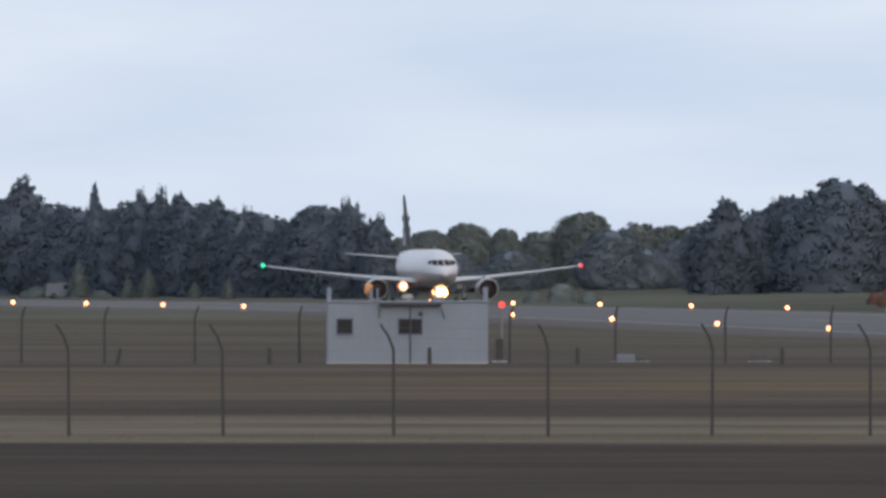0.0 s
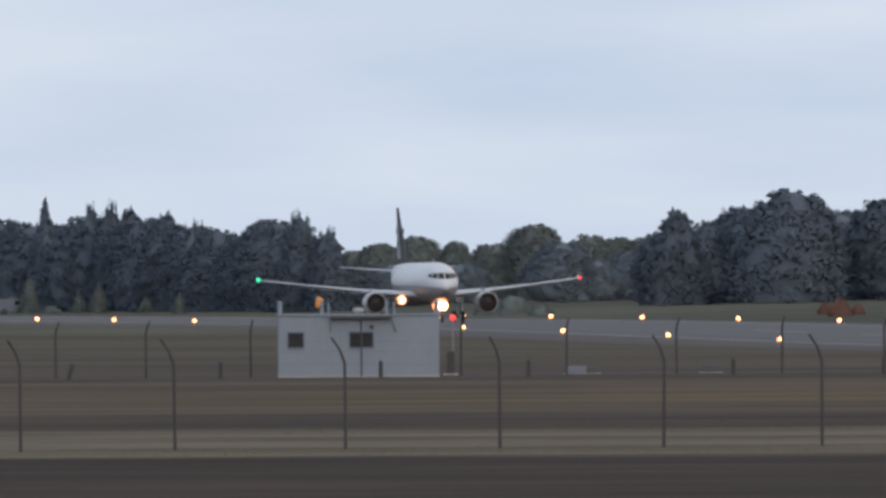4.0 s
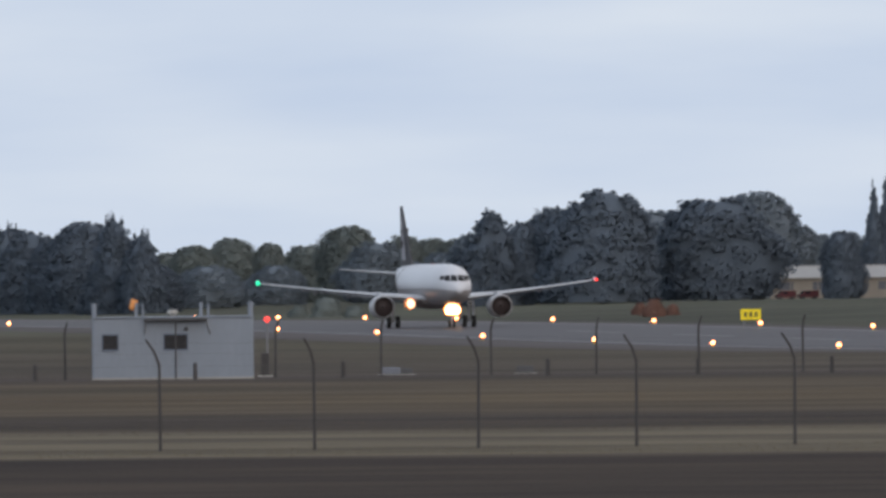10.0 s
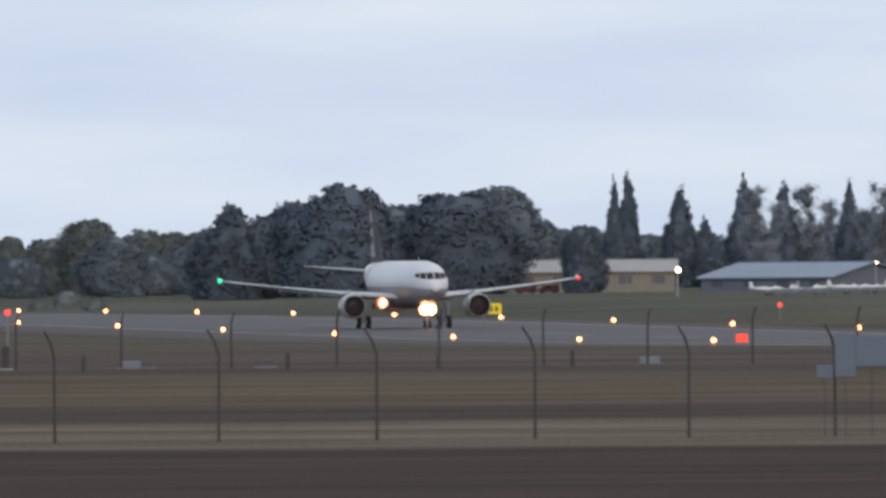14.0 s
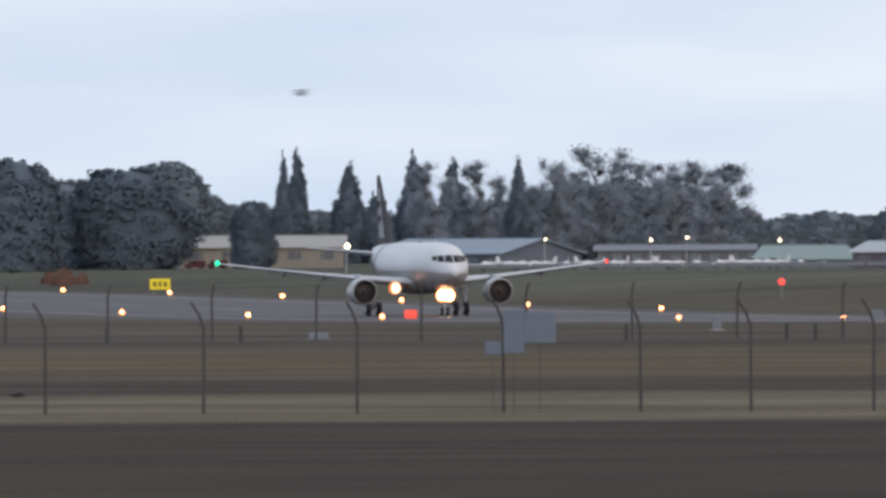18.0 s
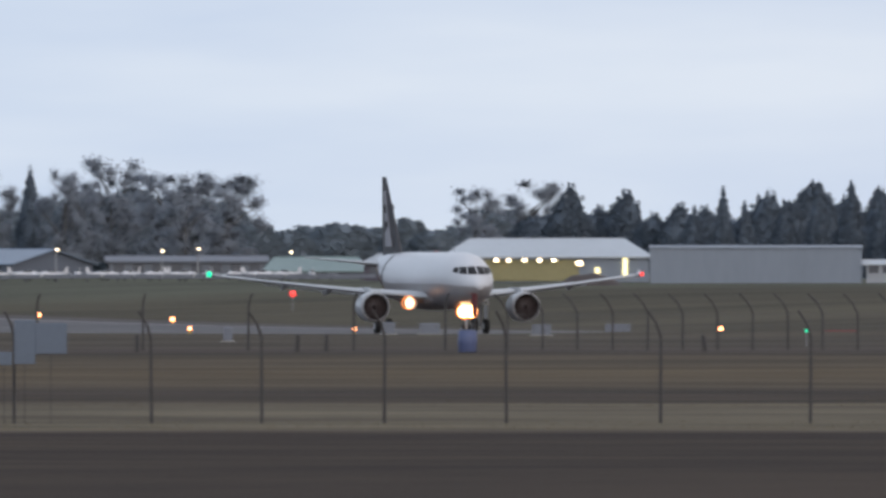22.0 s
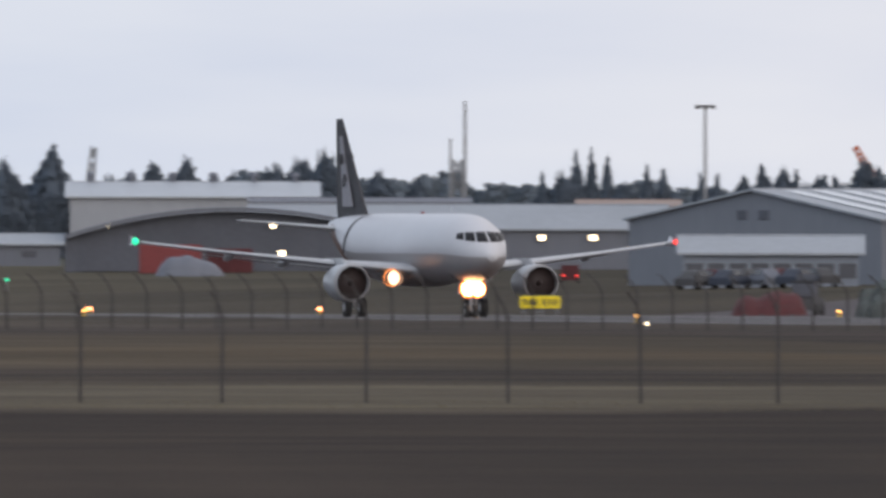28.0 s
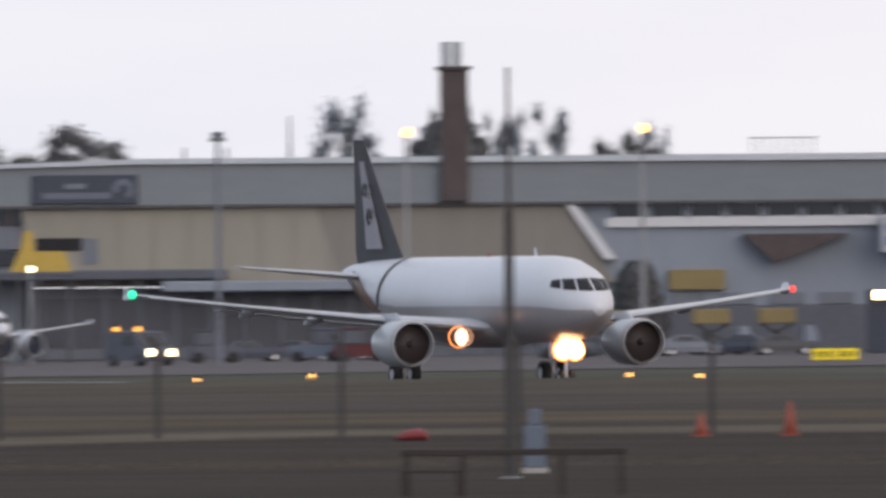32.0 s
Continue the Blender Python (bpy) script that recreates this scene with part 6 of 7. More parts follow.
def build_arched_hangar():
    d = 2010
    k = TICK * d
    u0, u1 = 3968, 4572
    t = thing("arched_hangar", facing((u0 + u1) / 2, d), "wide dark hangar with a shallow arched roof", "hangar")
    hw = (u1 - u0) * k / 2
    z0 = -at((u0 + u1) / 2, d).z
    ze, zr = height(42, d) + z0, height(-7, d) + z0
    arc = []
    n = 18
    for i in range(n + 1):
        a = -1 + 2 * i / n
        arc.append((a * hw, ze + (zr - ze) * (1 - a * a)))
    part("wall", Shape().prism([(-hw, -.5), (hw, -.5)] + [(x, z) for x, z in reversed(arc)], .6, 17.5), "dark_wall", t)
    v, f = [], []
    for x, z in arc:
        for y in (-.8, 18):
            v += [(x, y, z + .05), (x, y, z + .4)]
    for i in range(n):
        a, b = 4 * i, 4 * i + 4
        f += [(a, a + 2, b + 2, b), (a + 1, b + 1, b + 3, a + 3), (a, b, b + 1, a + 1), (a + 2, a + 3, b + 3, b + 2)]
    part("roof", Shape().add(v, f), "mid_wall", t, "shallow arched roof sheet")
    for i in range(9):
        x0 = -hw * .9 + i * hw * .2
        z1 = ze + (zr - ze) * (1 - min(1, (max(abs(x0), abs(x0 + hw * .2)) / hw)) ** 2) - .5
        part("door_leaf", Shape().box(x0 + .04, x0 + hw * .2 - .04, .45, .6, 0, max(2.5, z1 * .82)), "dark_wall", t)


build_arched_hangar()


def build_terminal():
    """The large maintenance hall: fascia, sloped cream wall, window bands."""
    d = 1560
    k = TICK * d
    c = 7200
    t = thing("maintenance_hall", facing(c, d), "large hall with grey fascia, cream wall and dark name board", "hall")
    z0 = -at(c, d).z
    X = lambda u: (u - c) * k
    Z = lambda v: height(v, d) + z0
    part("fascia", Shape().prism([(X(6290), Z(-124)), (X(8800), Z(-124)), (X(8800), Z(-192)), (X(6740), Z(-196)), (X(6300), Z(-186)), (X(6330), Z(-150))], -1.2, 40), "fascia", t)
    part("roof", Shape().prism([(X(6295), Z(-186)), (X(6740), Z(-196)), (X(8800), Z(-193)), (X(8800), Z(-206)), (X(6760), Z(-206)), (X(6295), Z(-192))], -1.6, 40), "pale_roof", t, "pale roof edge")
    part("left_block", Shape().prism([(X(6215), -.5), (X(6545), -.5), (X(6545), Z(-122)), (X(6215), Z(-122)), (X(6222), Z(-50))], .5, 30), "grey_wall", t)
    part("lower_block", Shape().prism([(X(6230), -.5), (X(6456), -.5), (X(6456), Z(-58)), (X(6300), Z(-54)), (X(6230), Z(-46))], -3, .5), "grey_wall", t)
    part("awning", Shape().box(X(6212), X(6303), -4.4, -3, Z(-50), Z(-62), .05), "dark_wall", t, "dark flat awning")
    part("wall_band", Shape().box(X(6376), X(6556), -.1, .5, Z(-48), Z(-88)), "mid_wall", t)
    part("lower_window", Shape().box(X(6420), X(6550), -.2, .5, Z(-20), Z(-44)), "glass", t, "dark ribbon window")
    w = part("window_band", Shape().box(X(6370), X(6545), .3, .6, Z(-90), Z(-119)), "glass", t, "dark bronze ribbon window")
    for i in range(8):
        part("mullion", Shape().box(X(6370 + i * 25) - .06, X(6370 + i * 25) + .06, .22, .3, Z(-90), Z(-119)), "bronze", w)
    part("cream_wall", Shape().prism([(X(6560), Z(20)), (X(7590), Z(20)), (X(7505), Z(-122)), (X(6540), Z(-122))], -.6, 38), "cream_wall", t, "broad cream-clad wall")
    # the cream wall's turned-away side: its shade is put on as a darker panel
    part("taupe_wall", Shape().prism([(X(7108), Z(19)), (X(7588), Z(19)), (X(7504), Z(-121)), (X(7062), Z(-121))], -.66, -.6), "taupe_wall", t, "cream wall's shaded side, as a darker panel")
    for i in range(15):
        u = 6590 + i * 62
        part("panel_joint", Shape().box(X(u) - .03, X(u) + .03, -.68, -.59, Z(18), Z(-120)), "cream_wall", t)
    wn = part("wall_window", Shape().box(X(6566), X(6648), -.7, -.55, Z(-44), Z(-67)), "pane", t, "dark window high in the cream wall")
    part("window_panel", Shape().box(X(6648), X(6676), -.72, -.55, Z(-20), Z(-66)), "mid_wall", wn, "grey panel beside the window")
    part("sloped_beam", Shape().prism([(X(7502), Z(-122)), (X(7520), Z(-122)), (X(7592), Z(-22)), (X(7572), Z(-22))], -1.1, .4), "white", t, "white slanting beam")
    part("drip_edge", Shape().box(X(6290), X(8800), -1.25, -1.15, Z(-119), Z(-124)), "trim", t)
    # upper windows on the further wing
    part("wing_wall", Shape().box(X(7530), X(8800), .2, 38, -.5, Z(-124)), "grey_wall", t)
    part("wing_band", Shape().box(X(7575), X(8800), -.3, .2, Z(-78), Z(-94)), "white", t)
    for i in range(11):
        u = 7590 + i * 68
        wn = part("wing_window", Shape().box(X(u), X(u + 54), .05, .25, Z(-96), Z(-122)), "glass", t, "dark office window")
        part("sill", Shape().box(X(u) - .05, X(u + 54) + .05, -.05, .2, Z(-93), Z(-96)), "white", wn)
    # dark canopy and glazed ground floor
    part("canopy", Shape().box(X(6480), X(6905), -5, 0, Z(8), Z(-10), .1), "dark_wall", t, "dark flat canopy")
    part("canopy", Shape().box(X(6790), X(7205), -5.6, -.7, Z(30), Z(11), .1), "grey_wall", t, "pale sheet-covered canopy")
    part("canopy", Shape().box(X(7210), X(7560), -5, -.7, Z(28), Z(8), .1), "dark_wall", t, "dark flat canopy")
    for i in range(18):
        u = 6500 + i * 62
        part("canopy_post", Shape().tube([(X(u), -4.7, -.3), (X(u), -4.7, Z(28 if u > 6790 else 8))], .09, 8), "dark_wall", t)
    part("ground_glazing", Shape().box(X(6560), X(7560), -.9, -.5, 0, Z(22)), "mid_wall", t)
    for i in range(16):
        u = 6570 + i * 62
        part("glazing_pane", Shape().box(X(u), X(u + 52), -1.0, -.9, .8, Z(40)), "dusk_pane", t)
    # name board with plain bars
    b = part("name_board", Shape().box(X(6560), X(6748), -1.5, -1.2, Z(-127), Z(-178), .05), "navy", t, "dark name board with pale marks")
    part("mark", Shape().box(X(6580), X(6700), -1.53, -1.51, Z(-136), Z(-147)), "dull_mark", b, "plain bar for the name")
    part("mark", Shape().box(X(6618), X(6655), -1.53, -1.51, Z(-154), Z(-163)), "mid_wall", b, "plain bar for writing")
    v, f = [], []
    for i in range(11):
        a = radians(-60 + 260 * i / 10)
        for r in (.35, .75):
            for y in (-1.53, -1.51):
                v.append((X(6722) + r * math.cos(a), y, Z(-152) + r * math.sin(a)))
    f = [(4 * i + a, 4 * i + e, 4 * i + 4 + e, 4 * i + 4 + a) for i in range(10) for a, e in ((0, 1), (1, 3), (3, 2), (2, 0))]
    part("mark", Shape().add(v, f), "dull_mark", b, "plain pale curl")
    part("soffit", Shape().prism([(X(7872), Z(-12)), (X(8004), Z(-64)), (X(7818), Z(-64))], -1.6, .2), "bronze_brick", t, "brown triangular soffit")
    part("yellow_panel", Shape().box(X(7686), X(7785), -.5, .2, Z(34), Z(-2), .04), "dull_yellow", t, "dull yellow wall panel")
    part("plinth_band", Shape().box(X(7560), X(8040), -.4, .2, 0, Z(62)), "dark_wall", t, "dark base of the wing")
    for i in range(5):
        part("roller_door", Shape().box(X(7600 + i * 88), X(7662 + i * 88), -.06, .22, Z(60), Z(40)), "mid_wall", t)
    # blue-striped block and dark box by the further wing
    part("striped_block", Shape().box(X(8060), X(8400), -4, .2, Z(-30), Z(-92)), "pale_wall", t)
    for vv in (-50, -72):
        part("stripe", Shape().box(X(8070), X(8400), -4.03, -4.0, Z(vv + 8), Z(vv - 8)), "blue_paint", t, "blue painted stripe")
    # chimney
    c0 = X(7308)
    sh = part("chimney", Shape().box(c0 - 25 * k, c0 + 25 * k, -2.0, .2, Z(-126), Z(-362), .05), "bronze_brick", t, "square dark brown chimney")
    part("cap", Shape().box(c0 - 32 * k, c0 + 32 * k, -2.3, .5, Z(-358), Z(-365), .05), "bronze_brick", sh)
    for x in (-14, 6):
        part("flue", Shape().tube([(c0 + x * k, -1, Z(-364)), (c0 + x * k, -1, Z(-408))], .32, 12), "pale_wall", sh)
    # roof rail far along the roof
    r = thing("roof_rail", facing(7890, 1570), "thin railing on the roof edge", "railing")
    zr = height(-206, 1570) - at(7890, 1570).z
    for i in range(9):
        part("baluster", Shape().tube([(-2.2 + i * .55, 0, zr - .3), (-2.2 + i * .55, 0, zr + 1.15)], .04, 5), "steel", r)
    part("handrail", Shape().tube([(-2.4, 0, zr + 1.1), (2.4, 0, zr + 1.1)], .05, 5), "steel", r)
    # antenna
    for u in (7017, 6905, 6830):
        a = thing("roof_antenna", facing(u, 1575), "thin upright antenna on the roof", "antenna", "roof antennas")
        top = height(-280 if u == 7017 else -225, 1575) - at(u, 1575).z
        part("rod", Shape().tube([(0, 0, height(-200, 1575) - at(u, 1575).z), (0, 0, top)], [.14, .07], 6), "steel", a)


# cream cladding darkened, the shade held in its colour
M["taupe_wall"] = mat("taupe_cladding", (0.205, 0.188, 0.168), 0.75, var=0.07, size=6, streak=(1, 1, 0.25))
M["dull_mark"] = mat("dull_pale_lettering", (0.12, 0.135, 0.17), 0.6, var=0.1, size=2)
M["dull_yellow"] = mat("dull_yellow_sheet", (0.22, 0.165, 0.07), 0.7, var=0.12, size=2)
M["bronze_brick"] = mat("dark_brick", (0.075, 0.058, 0.058), 0.85, var=0.25, size=1.5)
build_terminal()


def build_lamp_on_wall(u, v, d, size=.32, m="lamp_white"):
    p = at(u, d)
    z = height(v, d)
    t = thing("flood_lamp", pose(p.x, p.y, z, 0, 0, -math.degrees(bearing(u))), "lit floodlight in a small dark housing", "floodlight", "floodlights")
    part("housing", Shape().box(-size * 1.2, size * 1.2, 0, .3, -size * .8, size * .9, .04), "trim", t)
    part("lens", Shape().box(-size, size, -.05, .0, -size * .7, size * .7, .02), m, t, "glowing lens")
    part("bracket", Shape().tube([(0, .3, 0), (0, 1.2, -.1)], .06, 6), "steel", t)


for u_, v_, d_, s_ in ((2266, 53, 2439.3, .15), (2291, 53, 2439.3, .15), (2314, 53, 2439.3, .15), (2338, 53, 2439.3, .16), (2384, 45, 2359.4, .22), (2420, 43, 2359.4, .22), (2442, 43, 2359.4, .22), (2470, 43, 2359.4, .22), (2497, 43, 2359.4, .22), (2522, 43, 2359.4, .22), (2567, 48, 2359.4, .3),
                       (4042, 17, 2009.5, .22), (4337, 18, 2009.5, .22), (4352, 66, 2009.5, .28), (4537, 62, 2009.5, .28), (4625, 39, 2030.4, .3), (4720, 39, 2030.4, .28), (4812, 38, 2030.4, .3), (4903, 38, 2030.4, .3), (4974, 38, 2030.4, .3),
                       (7440, 24, 1554.5, .3), (7482, 24, 1554.5, .3), (7520, 24, 1554.5, .3), (7552, 24, 1554.5, .3), (7090, 24, 1554.5, .22), (8060, 46, 1498.2, .42)):
    build_lamp_on_wall(u_, v_, d_, s_)
for u_, v_, w_, h_ in ((2599, 65, .25, .55), (2648, 56, .25, 1.0)):
    d_ = 2359.85
    p_ = at(u_, d_)
    single("lit_doorway", Shape().box(-w_, w_, -.1, .1, -h_, h_, .03), "lamp_yellowwall", pose(p_.x, p_.y, height(v_, d_), 0, 0, -math.degrees(bearing(u_))), "narrow lit doorway in the depot wall", "doorway")


def build_mast(u, v_top, d, r, head, label, lit="", size=.42, paint="mast"):
    p = at(u, d)
    h = height(v_top, d) - p.z
    t = thing("lamp_mast", facing(u, d), label, "mast", "masts round the apron")
    part("shaft", Shape().tube([(0, 0, -.2), (0, 0, h * .5), (0, 0, h)], [r * 1.25, r, r * .7], 10), paint, t)
    if head == "disc":
        part("head", Shape().tube([(0, 0, h - .35), (0, 0, h - .25), (0, 0, h), (0, 0, h + .12)], [r, .36, .42, .2], 14), paint, t)
        for i in range(4):
            a = i * 1.57 + .7
            part("lamp", Shape().box(-.2, .2, -.12, .12, -.22, 0, .03), "steel", t).location = (.45 * math.cos(a), .45 * math.sin(a), h - .3)
    elif head == "bar":
        part("crossbar", Shape().box(-.85, .85, -.1, .1, h - .12, h + .06, .03), "post", t)
        for x in (-.65, 0, .65):
            part("lamp", Shape().box(x - .2, x + .2, -.25, .1, h - .25, h - .12, .03), "post", t)
    elif head == "lamp":
        part("arm", Shape().tube([(0, 0, h), (.35, 0, h + .15)], .07, 6), "steel", t)
        part("lamp", Shape().ball(.1, -.1, h + .1, size), lit, t, "glowing lamp", True)
    return t


build_mast(4676, -204, 2300, .19, "", "tall thin grey radio mast")
build_mast(4650, -138, 2320, .16, "", "slim grey radio mast")
build_mast(5101, -196, 1900, .15, "bar", "tall grey lamp mast with a short crossbar")
build_mast(5519, -190, 1720, .14, "disc", "tall grey lamp mast with a round head")
build_mast(6207, -155, 1800, .17, "disc", "grey lamp mast with a round head")
build_mast(6889, -250, 1440, .17, "disc", "tall dark lamp mast with a round head", paint="mid_wall")
build_mast(7222, -246, 1455, .14, "lamp", "lamp mast with a warm lit head", "lamp_amber", .3)
build_mast(7640, -250, 1460, .14, "lamp", "lamp mast with a warm lit head", "lamp_amber", .3)
build_mast(5727, 10, 1600, .12, "", "thin grey post by the sheds")
for u_, v_, d_, s_ in ((1290, 36, 2500, .30), (1641, 26, 2640, .15), (1828, 28, 2600, .15), (1892, 24, 2600, .14), (2056, 30, 2600, .15), (3390, 33, 2300, .12), (6555, -10, 1500, .2)):
    build_mast(u_, v_, d_, .1, "lamp", "slim lamp post with a lit head", "lamp_white" if u_ != 3390 else "lamp_amber", s_)


def lattice(name, u0, v0, u1, v1, d, w0, w1, label, m="steel"):
    """A lattice boom or tower from its foot (u0, v0) to its tip (u1, v1)."""
    p0, p1 = at(u0, d), at(u1, d)
    a, b = Vector((p0.x, p0.y, p0.z - .2 if v0 is None else height(v0, d))), Vector((p1.x, p1.y, height(v1, d)))
    t = thing(name, Matrix.Translation((a.x, a.y, p0.z)), label, "crane" if "crane" in name else "tower")
    o = Vector((a.x, a.y, p0.z))
    a, b = a - o, b - o
    q = (b - a).normalized()
    s, r = q.cross(Vector((0, 1, 0))).normalized(), Vector((0, 1, 0))
    L = (b - a).length
    n = max(6, int(L / 1.6))
    cor = lambda i, c: a + q * L * i / n + (s * c[0] + r * c[1]) * (w0 + (w1 - w0) * i / n) / 2
    cs = ((-1, -1), (1, -1), (1, 1), (-1, 1))
    for c in cs:
        part("chord", Shape().tube([cor(0, c), cor(n, c)], .12, 5), m, t)
    br = Shape()
    for i in range(n):
        for j in range(4):
            br.tube([cor(i, cs[j]), cor(i + 1, cs[(j + 1) % 4])], .085, 4)
    part("bracing", br, m, t, "zigzag lattice bracing")
    return t


cr_ = lattice("crane", 3397, -10, 3365, -170, 2900, 1.5, .9, "tall pale lattice crane jib leaning over the trees")
part("cab", Shape().box(-1.4, 1.4, -1.2, 1.2, 0, 6.6, .2), "concrete", cr_)
lattice("radio_tower", 4000, None, 4019, -122, 2600, 1.6, .5, "pale lattice tower behind the hangar roof")
cr_ = lattice("crane", 5398, -70, 5366, -124, 2700, .9, .5, "orange crane jib above the trees", "orange")
part("tower", Shape().tube([(0, 0, -.5), (0, 0, height(-68, 2700) - at(5398, 2700).z)], .45, 8), "steel", cr_)
lattice("radio_tower", 4662, None, 4663, -100, 2310, 1.0, .8, "grey lattice section between two masts")


# ---- vehicles and aircraft on the apron ----
parked_jet = build_airliner("parked_jet", facing(6400, 1490, -71) @ Matrix.Diagonal((.62, .62, .62, 1)), ("white", "white", "white"), "small white jet with blue engine intakes parked on the apron", False)


def add_inner_engines():
    """The jet carries a second, inner pair of engines with wide blue intakes."""
    for ob in [c for c in parked_jet.children if c.name.startswith("engine")]:
        ob.scale = (1.0, 1.25, 1.25)
        ob.location.z -= .35
        ob.location.y *= .62
        twin = new("engine", ob.data)
        twin.parent = parked_jet
        twin.location = (-1.2, ob.location.y * 2.05, ob.location.z + .35)
        twin.scale = (1.0, 1.1, 1.1)
        for ch in ob.children:
            k = new(ch.name.split(".")[0], ch.data)
            k.parent = twin


add_inner_engines()


def build_van(u, d, turn, paint, label, size=1.0, name="van", rear=False, lights=False, beacon=False, category="van"):
    t = thing(name, facing(u, d, turn) @ Matrix.Diagonal((size, size, size, 1)), label, category, "vehicles on the apron")
    b = part("body", Shape().prism([(-2.4, .35), (2.3, .35), (2.4, .9), (1.75, 1.15), (1.1, 1.95), (-2.35, 2.0)], -.95, .95), paint, t)
    part("windscreen", Shape().add([(1.80, -.8, 1.17), (1.80, .8, 1.17), (1.2, .75, 1.9), (1.2, -.75, 1.9)], [(0, 1, 2, 3)]), "glass", b)
    for s in (-1, 1):
        part("side_window", Shape().box(-.2, 1.0, s * .955 - .01, s * .955 + .01, 1.2, 1.75), "glass", b)
        part("headlight", Shape().tube([(2.36, s * .65, .8), (2.46, s * .65, .8)], [.2, .2], 12), "lamp_warm_soft" if lights else "glass", b, "round headlight")
        for x in (-1.55, 1.5):
            w = part("wheel", Shape().tube([(0, -.12, 0), (0, -.1, 0), (0, .1, 0), (0, .12, 0)], [.28, .36, .36, .28], 16), "rubber", t, smooth=True)
            w.location = (x, s * .88, .36)
            part("hub", Shape().tube([(0, -.13, 0), (0, .13, 0)], .18, 10), "dark_metal", w)
    part("bumper", Shape().box(2.3, 2.5, -.9, .9, .35, .6, .05), "trim", t)
    if rear:
        for s in (-1, 1):
            part("tail_light", Shape().box(-2.46, -2.38, s * .7 - .12, s * .7 + .12, .75, .95, .03), "lamp_red", b, "lit red tail light")
    if beacon:
        for s in (-1, 1):
            part("beacon", Shape().ball(-1.6, s * .68, 2.06, .17), "lamp_beacon", t, "glowing orange beacon", True)
            part("beacon_stem", Shape().tube([(-1.6, s * .68, 1.7), (-1.6, s * .68, 1.92)], .06, 6), "steel", t)
    return t


M["lamp_warm_soft"] = mat("headlamp", (1.0, 0.85, 0.55), glow=6)
M["lamp_beacon"] = mat("beacon_lamp", (1.0, 0.42, 0.05), glow=2.2)
build_van(6750, 1445, -62, "dark_wall", "dark grey service truck with lit headlights and orange beacon", 1.15, "service_truck", False, True, True, "truck")
build_van(-670, 2985, 8, "mid_wall", "small grey van with dark windows on the far grass", 1.0)


def build_car(u, d, turn, paint, label, size=1.0):
    """A small saloon, nose along +x."""
    t = thing("car", facing(u, d, turn) @ Matrix.Diagonal((size, size, size, 1)), label, "car", "parked cars")
    b = part("body", Shape().rings([[(x, y * (1 - .06 * (z > .8)), z) for y, z in ((-.84, .28), (.84, .28), (.86, .62), (.80, zt), (-.80, zt), (-.86, .62))] for x, zt in ((-2.05, .78), (-1.9, .92), (-.2, .95), (1.0, .93), (1.9, .78), (2.08, .62))]), paint, t)
    part("roof", Shape().rings([[(x, y, z) for y, z in ((-w, z0), (w, z0), (w * .8, z1), (-w * .8, z1))] for x, w, z0, z1 in ((-1.6, .66, .93, .95), (-1.05, .72, .93, 1.38), (.15, .72, .94, 1.42), (.95, .68, .92, .95))]), paint, b)
    part("windscreen", Shape().add([(.96, -.6, .97), (.96, .6, .97), (.24, .52, 1.39), (.24, -.52, 1.39)], [(0, 1, 2, 3)]), "glass", b)
    for s in (-1, 1):
        part("side_window", Shape().add([(-1.0, s * .73, 1.0), (.55, s * .73, 1.0), (.1, s * .625, 1.34), (-.9, s * .625, 1.34)], [(0, 1, 2, 3)]), "glass", b)
        part("headlight", Shape().box(1.95, 2.06, s * .62 - .16, s * .62 + .16, .58, .72, .03), "glass", b, "unlit headlight")
        for x in (-1.3, 1.3):
            w = part("wheel", Shape().tube([(0, -.1, 0), (0, -.08, 0), (0, .08, 0), (0, .1, 0)], [.25, .31, .31, .25], 14), "rubber", t, smooth=True)
            w.location = (x, s * .76, .31)
            part("hub", Shape().tube([(0, -.11, 0), (0, .11, 0)], .17, 10), "metal", w)
    return t


def build_tug(u, d, turn, paint, label, size=1.0):
    """A low baggage tractor with an upright cab."""
    t = thing("tow_tractor", facing(u, d, turn) @ Matrix.Diagonal((size, size, size, 1)), label, "tractor", "ground vehicles")
    b = part("chassis", Shape().prism([(-1.5, .3), (1.5, .3), (1.5, .95), (.2, 1.05), (-1.5, .95)], -.7, .7), paint, t)
    part("cab", Shape().box(-1.1, .1, -.62, .62, 1.0, 1.85, .08), "dark_wall", b)
    part("cab_roof", Shape().box(-1.2, .2, -.68, .68, 1.85, 1.93, .03), paint, b)
    part("cab_window", Shape().box(.1, .125, -.5, .5, 1.15, 1.7), "glass", b)
    for s in (-1, 1):
        for x in (-1.0, 1.0):
            w = part("wheel", Shape().tube([(0, -.11, 0), (0, .11, 0)], .33, 14), "rubber", t)
            w.location = (x, s * .68, .33)
    return t


